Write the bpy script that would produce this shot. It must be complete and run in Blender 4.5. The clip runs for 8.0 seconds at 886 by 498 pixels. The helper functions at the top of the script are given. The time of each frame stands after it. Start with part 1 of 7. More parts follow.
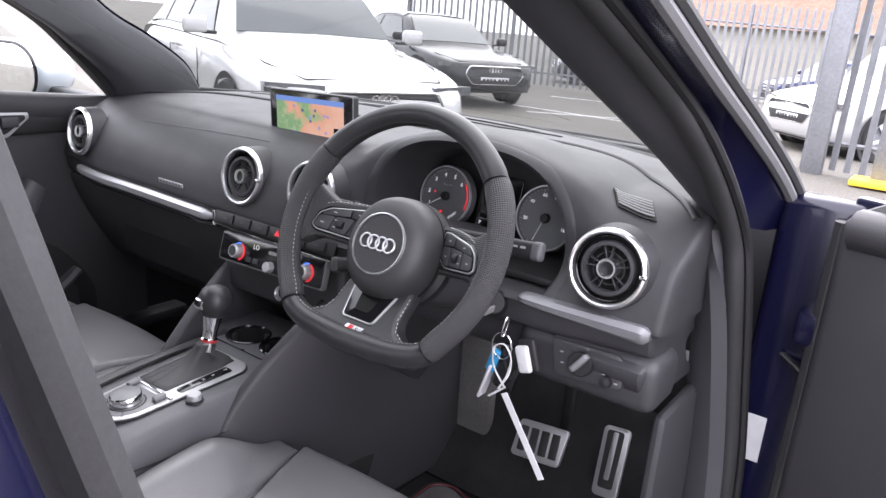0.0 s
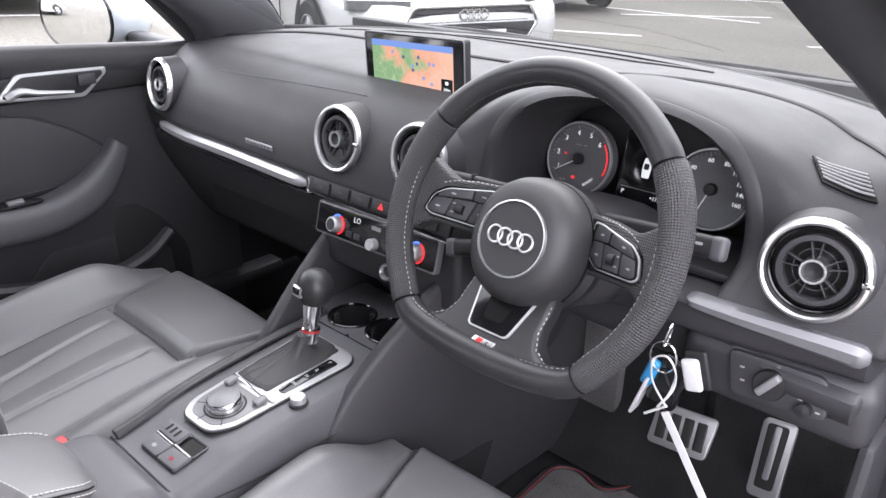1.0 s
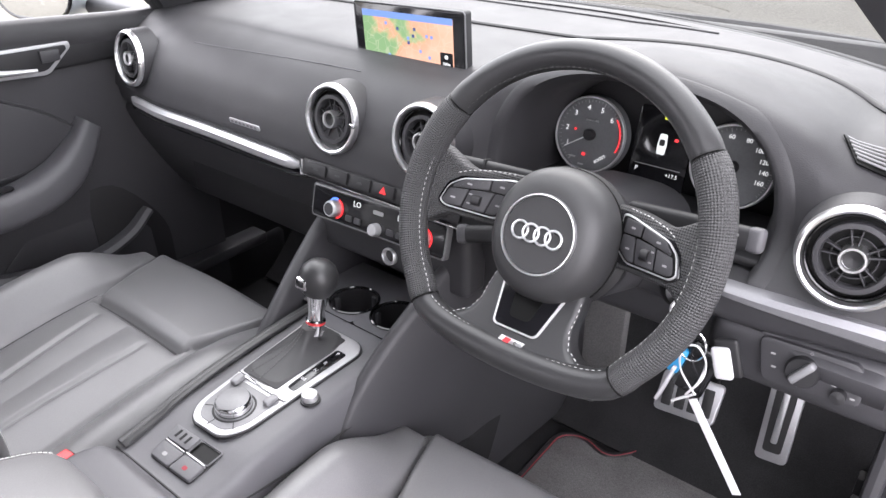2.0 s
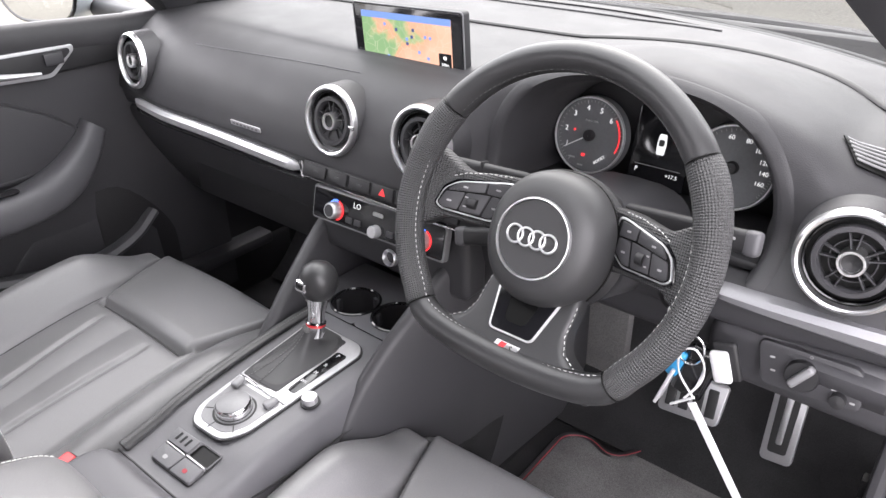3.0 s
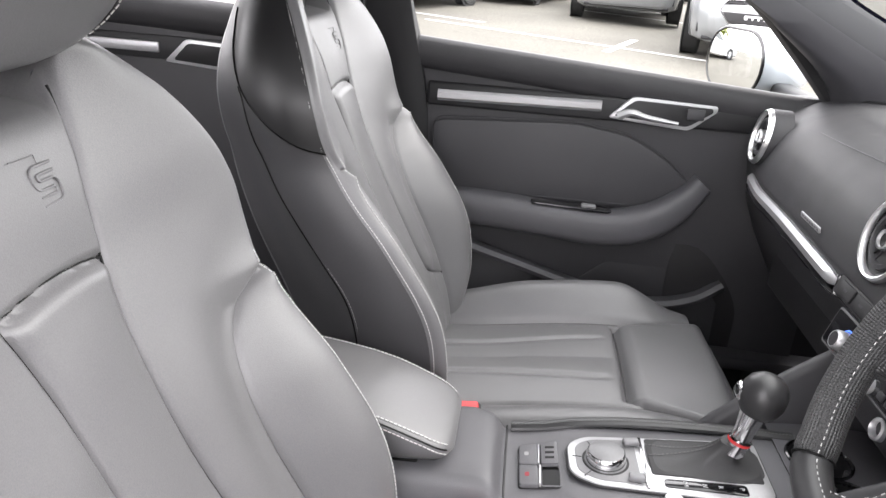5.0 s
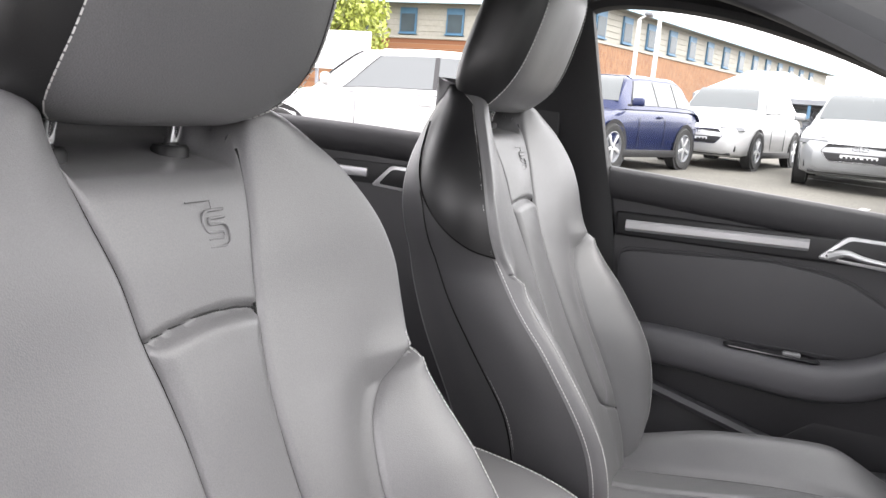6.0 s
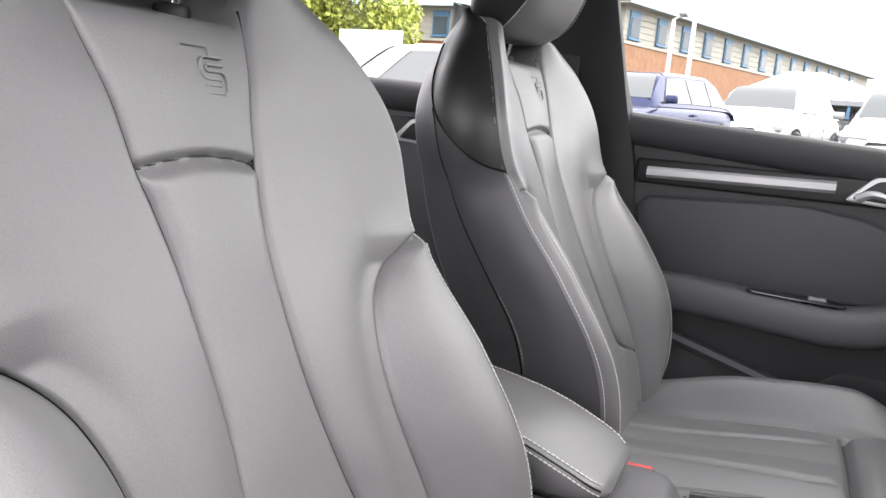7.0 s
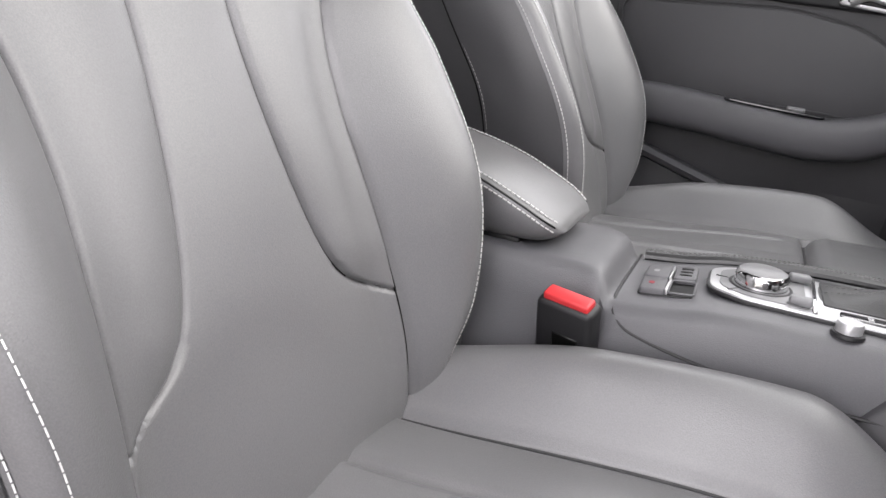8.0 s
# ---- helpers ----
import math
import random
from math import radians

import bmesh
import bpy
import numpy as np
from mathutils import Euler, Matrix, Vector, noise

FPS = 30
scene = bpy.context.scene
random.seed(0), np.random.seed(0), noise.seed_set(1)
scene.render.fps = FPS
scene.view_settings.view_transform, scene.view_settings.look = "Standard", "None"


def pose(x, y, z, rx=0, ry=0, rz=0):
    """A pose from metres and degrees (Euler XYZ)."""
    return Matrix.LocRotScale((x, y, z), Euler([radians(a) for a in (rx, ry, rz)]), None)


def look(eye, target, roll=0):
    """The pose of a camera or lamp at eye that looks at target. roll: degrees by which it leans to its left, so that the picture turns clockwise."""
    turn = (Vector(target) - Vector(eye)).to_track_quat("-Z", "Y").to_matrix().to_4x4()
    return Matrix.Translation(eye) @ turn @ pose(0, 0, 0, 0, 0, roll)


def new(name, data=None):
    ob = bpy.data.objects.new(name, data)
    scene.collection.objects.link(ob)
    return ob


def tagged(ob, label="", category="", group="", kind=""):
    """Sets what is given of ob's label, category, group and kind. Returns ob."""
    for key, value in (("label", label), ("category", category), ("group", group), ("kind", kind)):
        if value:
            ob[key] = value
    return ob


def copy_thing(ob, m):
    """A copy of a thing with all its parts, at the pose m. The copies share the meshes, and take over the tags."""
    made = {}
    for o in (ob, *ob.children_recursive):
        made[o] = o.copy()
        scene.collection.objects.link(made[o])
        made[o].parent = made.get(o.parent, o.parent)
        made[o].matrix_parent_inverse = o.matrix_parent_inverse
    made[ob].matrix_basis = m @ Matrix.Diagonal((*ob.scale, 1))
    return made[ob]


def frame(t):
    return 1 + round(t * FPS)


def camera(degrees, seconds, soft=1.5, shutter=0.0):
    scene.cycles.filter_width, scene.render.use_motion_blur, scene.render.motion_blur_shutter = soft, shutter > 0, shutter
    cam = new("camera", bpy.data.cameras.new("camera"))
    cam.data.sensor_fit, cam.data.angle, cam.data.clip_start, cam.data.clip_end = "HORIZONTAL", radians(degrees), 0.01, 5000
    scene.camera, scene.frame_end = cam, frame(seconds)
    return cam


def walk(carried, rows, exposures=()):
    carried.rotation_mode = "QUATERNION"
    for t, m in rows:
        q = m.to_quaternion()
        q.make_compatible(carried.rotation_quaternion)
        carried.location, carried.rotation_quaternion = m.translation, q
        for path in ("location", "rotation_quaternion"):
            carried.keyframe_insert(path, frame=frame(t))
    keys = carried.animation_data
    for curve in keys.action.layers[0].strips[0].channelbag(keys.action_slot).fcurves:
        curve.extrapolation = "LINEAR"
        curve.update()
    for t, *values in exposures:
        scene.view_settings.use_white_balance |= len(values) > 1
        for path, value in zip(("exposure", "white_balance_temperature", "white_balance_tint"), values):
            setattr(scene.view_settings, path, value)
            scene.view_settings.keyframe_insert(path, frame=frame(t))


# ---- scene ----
cam = camera(62.6, 8.0)
PATH = [
    (0, (0.936, -0.815, 1.106), (-0.158, 0.753, 0.52), 4.5),
    (0.5, (0.845, -0.716, 1.12), (-0.34, 0.744, 0.44), 3.3),
    (1, (0.764, -0.692, 1.132), (-0.45, 0.668, 0.309), 0.9),
    (1.5, (0.692, -0.697, 1.151), (-0.436, 0.658, 0.206), -0.0),
    (2, (0.682, -0.684, 1.167), (-0.416, 0.682, 0.204), -0.2),
    (3.5, (0.714, -0.639, 1.174), (-0.46, 0.651, 0.194), -2.7),
    (4, (0.797, -0.537, 1.171), (-0.634, 0.484, 0.219), -0.4),
    (4.5, (0.838, -0.466, 1.153), (-0.892, 0.001, 0.265), 2.9),
    (4.8, (0.801, -0.440, 1.118), (-1.033, -0.383, 0.320), 3.4),
    (5, (0.773, -0.439, 1.099), (-1.073, -0.607, 0.349), 4.4),
    (5.2, (0.758, -0.431, 1.085), (-1.084, -0.804, 0.401), 4.9),
    (6.3, (0.757, -0.385, 1.01), (-1.049, -1.174, 0.673), 4.3),
    (6.5, (0.76, -0.378, 0.989), (-1.042, -1.182, 0.663), 4.2),
    (7, (0.756, -0.358, 0.922), (-1.028, -1.181, 0.546), 4.6),
    (7.5, (0.747, -0.336, 0.846), (-1.012, -1.14, 0.337), 5.8),
    (8, (0.732, -0.327, 0.762), (-1.015, -1.024, 0.083), 8.4),
]
EXPOSURES = [(0, 2.05, 6150, 14), (1, 2.38, 6200, 12.5), (2, 2.70, 6300, 12), (3.5, 2.70, 6450, 11), (4.5, 2.58, 6450, 10.5), (5.2, 2.38, 6500, 9), (6.5, 2.12, 6500, 9), (7.2, 2.15, 6500, 9), (8, 2.28, 6500, 9.5)]
walk(cam, [(t, look(eye, target, roll)) for t, eye, target, roll in PATH], EXPOSURES)

# ---- light: bright overcast sky ----
world = bpy.data.worlds.new("overcast_sky")
scene.world = world
world.use_nodes = True
wn = world.node_tree
wn.nodes.clear()
w_out = wn.nodes.new("ShaderNodeOutputWorld")
w_bg = wn.nodes.new("ShaderNodeBackground")
w_sky = wn.nodes.new("ShaderNodeTexSky")
w_sky.sky_type = "NISHITA"
w_sky.sun_disc = False
w_sky.sun_elevation, w_sky.sun_rotation = radians(47), radians(-23)
w_sky.air_density, w_sky.dust_density, w_sky.ozone_density = 1.0, 4.0, 1.0
w_mix = wn.nodes.new("ShaderNodeMixRGB")
w_mix.inputs[0].default_value = 0.85
w_mix.inputs[2].default_value = (20.9, 20.0, 20.6, 1)
wn.links.new(w_sky.outputs[0], w_mix.inputs[1])
wn.links.new(w_mix.outputs[0], w_bg.inputs[0])
w_bg.inputs[1].default_value = 0.088
wn.links.new(w_bg.outputs[0], w_out.inputs[0])

sun = new("sun", bpy.data.lights.new("sun", "SUN"))
sun.data.energy, sun.data.angle, sun.data.color = 0.8, radians(60), (1.0, 0.955, 0.93)
sun.matrix_world = look((-2.0, 4.6, 5.4), (0, 0, 0))


# ---- materials ----
def material(name, color, rough=0.5, metal=0.0, grain=0.0, grain_scale=300.0, bump=0.0, bump_scale=600.0, stain=0.0, stain_scale=6.0,
             coat=0.0, spec=0.5, emit=None, emit_power=0.0, rough_var=0.0, pattern="noise"):
    """A surface with colour variation at two scales, roughness variation and fine relief, in metres of object space."""
    m = bpy.data.materials.new(name)
    m.use_nodes = True
    n, l = m.node_tree.nodes, m.node_tree.links
    b = n["Principled BSDF"]
    b.inputs["Roughness"].default_value, b.inputs["Metallic"].default_value = rough, metal
    b.inputs["Specular IOR Level"].default_value, b.inputs["Coat Weight"].default_value = spec, coat
    b.inputs["Coat Roughness"].default_value = 0.06
    tc = n.new("ShaderNodeTexCoord")

    def noise_map(scale, detail, low, high):
        t = n.new("ShaderNodeTexNoise")
        t.inputs["Scale"].default_value, t.inputs["Detail"].default_value = scale, detail
        l.new(tc.outputs["Object"], t.inputs["Vector"])
        r = n.new("ShaderNodeMapRange")
        r.inputs[1].default_value, r.inputs[2].default_value = 0.3, 0.7
        r.inputs[3].default_value, r.inputs[4].default_value = low, high
        l.new(t.outputs["Fac"], r.inputs[0])
        return r.outputs[0]

    b.inputs["Base Color"].default_value = (*color, 1)
    last = None
    for amount, scale, detail in ((grain, grain_scale, 3), (stain, stain_scale, 5)):
        if amount:
            mix = n.new("ShaderNodeMixRGB")
            mix.blend_type = "MULTIPLY"
            mix.inputs[0].default_value, mix.inputs[1].default_value = 1, (*color, 1)
            if last:
                l.new(last, mix.inputs[1])
            l.new(noise_map(scale, detail, 1 - amount, 1 + amount), mix.inputs[2])
            last = mix.outputs[0]
    if last:
        l.new(last, b.inputs["Base Color"])
    if rough_var:
        l.new(noise_map(14, 6, rough - rough_var, rough + rough_var), b.inputs["Roughness"])
    if bump:
        if pattern == "noise":
            t = n.new("ShaderNodeTexNoise")
            t.inputs["Scale"].default_value, t.inputs["Detail"].default_value = bump_scale, 2
            out = t.outputs["Fac"]
            l.new(tc.outputs["Object"], t.inputs["Vector"])
        elif pattern == "cells":
            t = n.new("ShaderNodeTexVoronoi")
            t.inputs["Scale"].default_value = bump_scale
            t.inputs["Randomness"].default_value = 0.95
            out = t.outputs["Distance"]
            l.new(tc.outputs["Object"], t.inputs["Vector"])
        else:
            # rows of small dimples, each row set off by half a step
            t = n.new("ShaderNodeSeparateXYZ")
            l.new(tc.outputs["UV"], t.inputs[0])

            def calc(op, p, q=None):
                c = n.new("ShaderNodeMath")
                c.operation = op
                for k, v in enumerate((p, q)):
                    if isinstance(v, float):
                        c.inputs[k].default_value = v
                    elif v is not None:
                        l.new(v, c.inputs[k])
                return c.outputs[0]

            plus, minus = calc("ADD", t.outputs[0], t.outputs[1]), calc("SUBTRACT", t.outputs[0], t.outputs[1])
            a, c = (calc("SINE", calc("MULTIPLY", w, math.tau * bump_scale)) for w in (plus, minus))
            out = calc("MULTIPLY", calc("MULTIPLY", a, c), 0.35)
        bp = n.new("ShaderNodeBump")
        bp.inputs["Strength"].default_value, bp.inputs["Distance"].default_value = bump, 0.002
        l.new(out, bp.inputs["Height"])
        l.new(bp.outputs[0], b.inputs["Normal"])
    if emit:
        b.inputs["Emission Color"].default_value = (*emit, 1)
        b.inputs["Emission Strength"].default_value = emit_power
    return m


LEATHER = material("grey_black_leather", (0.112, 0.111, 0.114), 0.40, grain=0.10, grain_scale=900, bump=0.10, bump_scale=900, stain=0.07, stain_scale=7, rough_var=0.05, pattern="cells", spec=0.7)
LEATHER_BLACK = material("smooth_black_side_leather", (0.0105, 0.0105, 0.011), 0.45, grain=0.08, grain_scale=900, bump=0.06, bump_scale=900, stain=0.08, stain_scale=7, rough_var=0.05, pattern="cells")
# the seat leather again, darkened to put shade on the seat sides
LEATHER_SHADE = material("shaded_side_leather", (0.046, 0.0455, 0.048), 0.42, grain=0.10, grain_scale=900, bump=0.10, bump_scale=900, stain=0.07, stain_scale=7, rough_var=0.05, pattern="cells")
LEATHER_DARK = material("black_nappa_leather", (0.022, 0.022, 0.023), 0.36, grain=0.10, grain_scale=900, bump=0.08, bump_scale=900, stain=0.07, rough_var=0.05, pattern="cells")
COVER = material("smooth_airbag_cover", (0.026, 0.026, 0.027), 0.50, grain=0.08, grain_scale=1200, bump=0.06, bump_scale=1000, stain=0.05, rough_var=0.04, pattern="cells")
BOOT = material("black_boot_leather", (0.030, 0.030, 0.031), 0.55, grain=0.1, grain_scale=900, bump=0.15, bump_scale=700, stain=0.1, pattern="cells")
CONSOLE = material("console_plastic", (0.082, 0.081, 0.087), 0.5, grain=0.1, grain_scale=1400, bump=0.14, bump_scale=900, stain=0.05, stain_scale=7, rough_var=0.04, pattern="cells")
DULL_STRIP = material("dull_satin_strip", (0.18, 0.18, 0.19), 0.46, 0.45, grain=0.05, grain_scale=700, stain=0.05)
# near-zero black that puts shade into gaps and pits; also for seams and plates
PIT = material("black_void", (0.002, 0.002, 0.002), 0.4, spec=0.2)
PERFORATED = material("perforated_leather", (0.030, 0.030, 0.031), 0.45, grain=0.08, bump=0.9, bump_scale=190.0, pattern="dots")
SOFT = material("soft_touch_dash", (0.0240, 0.0235, 0.0258), 0.58, grain=0.10, grain_scale=1400, bump=0.16, bump_scale=850, stain=0.05, stain_scale=5, rough_var=0.04, pattern="cells")
HARD = material("dark_hard_plastic", (0.0305, 0.030, 0.0330), 0.5, grain=0.12, grain_scale=1500, bump=0.12, bump_scale=1100, stain=0.06, stain_scale=8)
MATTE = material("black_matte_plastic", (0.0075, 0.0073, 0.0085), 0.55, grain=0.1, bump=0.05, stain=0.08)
GLOSS = material("gloss_black_trim", (0.006, 0.006, 0.007), 0.12, coat=0.3)
RUBBER = material("black_rubber_seal", (0.018, 0.018, 0.019), 0.65, grain=0.15, bump=0.05, stain=0.15, stain_scale=20)
ALU = material("brushed_aluminium", (0.42, 0.42, 0.43), 0.38, 0.6, grain=0.06, grain_scale=700, bump=0.03, stain=0.04)
SATIN = material("satin_silver_trim", (0.62, 0.62, 0.63), 0.42, 0.85, grain=0.05, stain=0.05)
BRIGHT = material("bright_satin_ring", (0.86, 0.86, 0.87), 0.30, 1.0, stain=0.03)
CHROME = material("chrome", (0.82, 0.82, 0.83), 0.10, 1.0)
# black carpet in a paler base that carries the doorway light on the mat
CARPET = material("lightened_black_carpet", (0.125, 0.122, 0.122), 0.95, grain=0.35, grain_scale=700, bump=0.6, bump_scale=900, stain=0.2, stain_scale=12, spec=0.1)
CARPET_BLACK = material("black_floor_carpet", (0.022, 0.022, 0.023), 0.95, grain=0.35, grain_scale=700, bump=0.6, bump_scale=900, stain=0.2, stain_scale=12, spec=0.1)
CLOTH = material("black_roof_cloth", (0.013, 0.013, 0.0135), 0.95, grain=0.1, grain_scale=900, bump=0.08, bump_scale=1200, stain=0.1, spec=0.15)
THREAD = material("white_thread", (0.50, 0.50, 0.49), 0.7, grain=0.1)
GREY_THREAD = material("grey_thread", (0.10, 0.10, 0.10), 0.7, grain=0.1)
RED_THREAD = material("red_thread", (0.22, 0.02, 0.03), 0.7, grain=0.1)
RED = material("red_plastic", (0.48, 0.025, 0.03), 0.45, grain=0.05, bump=0.03)
RED_GLOW = material("red_glow", (0.3, 0.0, 0.0), 0.5, emit=(1.0, 0.05, 0.06), emit_power=0.20)
BLUE_GLOW = material("blue_glow", (0.0, 0.05, 0.3), 0.5, emit=(0.12, 0.25, 1.0), emit_power=0.35)
WHITE_GLOW = material("white_glow", (0.35, 0.35, 0.35), 0.5, emit=(1, 1, 1), emit_power=0.13)
PRINT = material("white_print", (0.24, 0.24, 0.24), 0.6)
YELLOW_GLOW = material("yellow_glow", (0.4, 0.4, 0.0), 0.5, emit=(0.85, 0.9, 0.05), emit_power=0.15)
DIAL = material("grey_dial_face", (0.085, 0.087, 0.092), 0.5, grain=0.06)
BLUE_PAINT = material("dark_blue_car_paint", (0.0035, 0.0035, 0.017), 0.22, 0.0, coat=0.25, spec=0.4, grain=0.1, grain_scale=3000, stain=0.03)
WHITE_PLASTIC = material("white_plastic_tag", (0.52, 0.52, 0.53), 0.45, grain=0.04)
LABEL = material("silver_label", (0.55, 0.55, 0.57), 0.4, 0.3, stain=0.08, stain_scale=30)
MIRROR_SHELL = material("silver_mirror_paint", (0.50, 0.54, 0.57), 0.3, 0.35, coat=0.6, stain=0.04)
GREY_PLASTIC = material("grey_satin_plastic", (0.15, 0.15, 0.155), 0.42, grain=0.05, bump=0.04, stain=0.05)
ARM_GREY = material("grey_padded_armrest", (0.058, 0.057, 0.062), 0.5, grain=0.1, grain_scale=1400, bump=0.14, bump_scale=900, stain=0.05, stain_scale=7, pattern="cells")
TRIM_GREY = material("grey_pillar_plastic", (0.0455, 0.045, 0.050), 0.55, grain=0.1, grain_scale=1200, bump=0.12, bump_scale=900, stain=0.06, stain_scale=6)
BLUE_TAG = material("blue_plastic", (0.03, 0.25, 0.5), 0.4)


def glass(name, tint=(0.64, 0.66, 0.65)):
    """Thin clear glass: see-through, with a gloss that grows at grazing angles."""
    m = bpy.data.materials.new(name)
    m.use_nodes = True
    n, l = m.node_tree.nodes, m.node_tree.links
    n.clear()
    out, mix = n.new("ShaderNodeOutputMaterial"), n.new("ShaderNodeMixShader")
    tr, gl, lw = n.new("ShaderNodeBsdfTransparent"), n.new("ShaderNodeBsdfGlossy"), n.new("ShaderNodeLayerWeight")
    pw, ml = n.new("ShaderNodeMath"), n.new("ShaderNodeMath")
    pw.operation, ml.operation = "POWER", "MULTIPLY_ADD"
    pw.inputs[1].default_value = 5.0
    ml.inputs[1].default_value, ml.inputs[2].default_value = 0.6, 0.035
    tr.inputs[0].default_value = (*tint, 1)
    gl.inputs["Roughness"].default_value = 0.02
    l.new(lw.outputs["Facing"], pw.inputs[0])
    l.new(pw.outputs[0], ml.inputs[0])
    l.new(ml.outputs[0], mix.inputs[0])
    l.new(tr.outputs[0], mix.inputs[1])
    l.new(gl.outputs[0], mix.inputs[2])
    l.new(mix.outputs[0], out.inputs[0])
    return m


GLASS = glass("clear_glass", (0.47, 0.49, 0.48))
SIDE_GLASS = glass("side_glass", (0.85, 0.87, 0.86))
MIRROR = material("mirror_glass", (0.85, 0.86, 0.86), 0.02, 1.0)


# ---- building helpers ----
def link(name, bm, mat, smooth=True, sharp=38):
    me = bpy.data.meshes.new(name)
    bmesh.ops.recalc_face_normals(bm, faces=bm.faces)
    bm.to_mesh(me)
    bm.free()
    me.materials.append(mat)
    if smooth:
        me.polygons.foreach_set("use_smooth", [True] * len(me.polygons))
        me.set_sharp_from_angle(angle=radians(sharp))
    return new(name, me)


def part(name, bm, mat, parent, label="", smooth=True, sharp=38):
    ob = link(name, bm, mat, smooth, sharp)
    ob.parent = parent
    return tagged(ob, label)


def thing(name, label, category, group="", kind="", m=None):
    ob = new(name)
    ob.empty_display_size = 0.05
    if m is not None:
        ob.matrix_world = m
    return tagged(ob, label, category, group, kind)


def solid(name, bm, mat, label, category, group="", kind="", sharp=38):
    return tagged(link(name, bm, mat, True, sharp), label, category, group, kind)


def join(bm, other, m=None):
    """Adds another bmesh, moved by m, and frees it."""
    if m is not None:
        bmesh.ops.transform(other, matrix=m, verts=other.verts)
    me = bpy.data.meshes.new("tmp")
    other.to_mesh(me)
    other.free()
    bm.from_mesh(me)
    bpy.data.meshes.remove(me)
    return bm


def box(size, at=(0, 0, 0), r=0.004, seg=2, m=None, taper=1.0):
    """A box with rounded edges; taper shrinks its top."""
    bm = bmesh.new()
    bmesh.ops.create_cube(bm, size=1)
    for v in bm.verts:
        k = taper if v.co.z > 0 else 1.0
        v.co = Vector((v.co.x * size[0] * k, v.co.y * size[1] * k, v.co.z * size[2]))
    if r:
        bmesh.ops.bevel(bm, geom=bm.edges[:], offset=min(r, min(size) * 0.49), segments=seg, profile=0.5, affect="EDGES")
    bmesh.ops.translate(bm, verts=bm.verts, vec=at)
    if m is not None:
        bmesh.ops.transform(bm, matrix=m, verts=bm.verts)
    return bm


def loft(rings, closed=True, cap=True, bm=None):
    """Skins a row of rings with equal numbers of points."""
    bm = bm or bmesh.new()
    rows = [[bm.verts.new(p) for p in ring] for ring in rings]
    for a, b in zip(rows, rows[1:]):
        k = len(a)
        for i in range(k if closed else k - 1):
            j = (i + 1) % k
            bm.faces.new((a[i], a[j], b[j], b[i]))
    if cap and closed:
        bm.faces.new(rows[0][::-1])
        bm.faces.new(rows[-1])
    return bm


def sheet(fn, nu, nv):
    """An open surface fn(u, v), u and v from 0 to 1."""
    return loft([[fn(i / nu, j / nv) for i in range(nu + 1)] for j in range(nv + 1)], closed=False)


def thick(bm, t):
    """Gives an open surface a thickness."""
    bmesh.ops.recalc_face_normals(bm, faces=bm.faces)
    bmesh.ops.solidify(bm, geom=bm.faces[:], thickness=t)
    return bm


def spline(points, n):
    """n + 1 points on a smooth curve through the given ones."""
    p = [Vector(q) for q in points]
    p = [2 * p[0] - p[1]] + p + [2 * p[-1] - p[-2]]
    out, spans = [], len(p) - 3
    for k in range(n + 1):
        f = min(k / n * spans, spans - 1e-6)
        i, t = int(f), f - int(f)
        a, b, c, d = p[i:i + 4]
        out.append(0.5 * ((2 * b) + (c - a) * t + (2 * a - 5 * b + 4 * c - d) * t ** 2 + (3 * b - a - 3 * c + d) * t ** 3))
    return out


def tube(pts, r, sides=8, closed=False, flat=1.0, side=None):
    """A rod along the points; r may be a function of 0..1."""
    pts = [Vector(p) for p in pts]
    n, rings = len(pts), []
    up = Vector(side) if side else Vector((0.13, 0.21, 0.97))
    for i, p in enumerate(pts):
        a = pts[(i - 1) % n] if closed else pts[max(i - 1, 0)]
        b = pts[(i + 1) % n] if closed else pts[min(i + 1, n - 1)]
        d = (b - a).normalized()
        x = d.cross(up).normalized()
        y = x.cross(d)
        k = r(i / (n - 1)) if callable(r) else r
        rings.append([p + x * k * math.cos(q * math.tau / sides) + y * k * flat * math.sin(q * math.tau / sides) for q in range(sides)])
    if closed:
        rings.append(rings[0])
        bm = loft(rings, True, False)
        bmesh.ops.remove_doubles(bm, verts=bm.verts, dist=1e-6)
        return bm
    return loft(rings, True, True)


def lathe(profile, n=40, m=None, cap=False):
    """Turns (radius, height) pairs round z."""
    bm = loft([[(r * math.cos(i * math.tau / n), r * math.sin(i * math.tau / n), h) for i in range(n)] for r, h in profile], True, cap)
    if m is not None:
        bmesh.ops.transform(bm, matrix=m, verts=bm.verts)
    return bm


def slab(outline, t, r=0.0015, m=None, seg=2):
    """A flat shape (x, y) pulled up by t, with its upper edge rounded."""
    bm = bmesh.new()
    f = bm.faces.new([bm.verts.new((x, y, 0)) for x, y in outline])
    bm.normal_update()
    if f.normal.z < 0:
        f.normal_flip()
    ext = bmesh.ops.extrude_face_region(bm, geom=[f])
    top = [g for g in ext["geom"] if isinstance(g, bmesh.types.BMVert)]
    bmesh.ops.translate(bm, verts=top, vec=(0, 0, t))
    if r:
        held = set(top)
        edges = [e for e in bm.edges if e.verts[0] in held and e.verts[1] in held]
        bmesh.ops.bevel(bm, geom=edges, offset=r, segments=seg, profile=0.5, affect="EDGES")
    if m is not None:
        bmesh.ops.transform(bm, matrix=m, verts=bm.verts)
    return bm


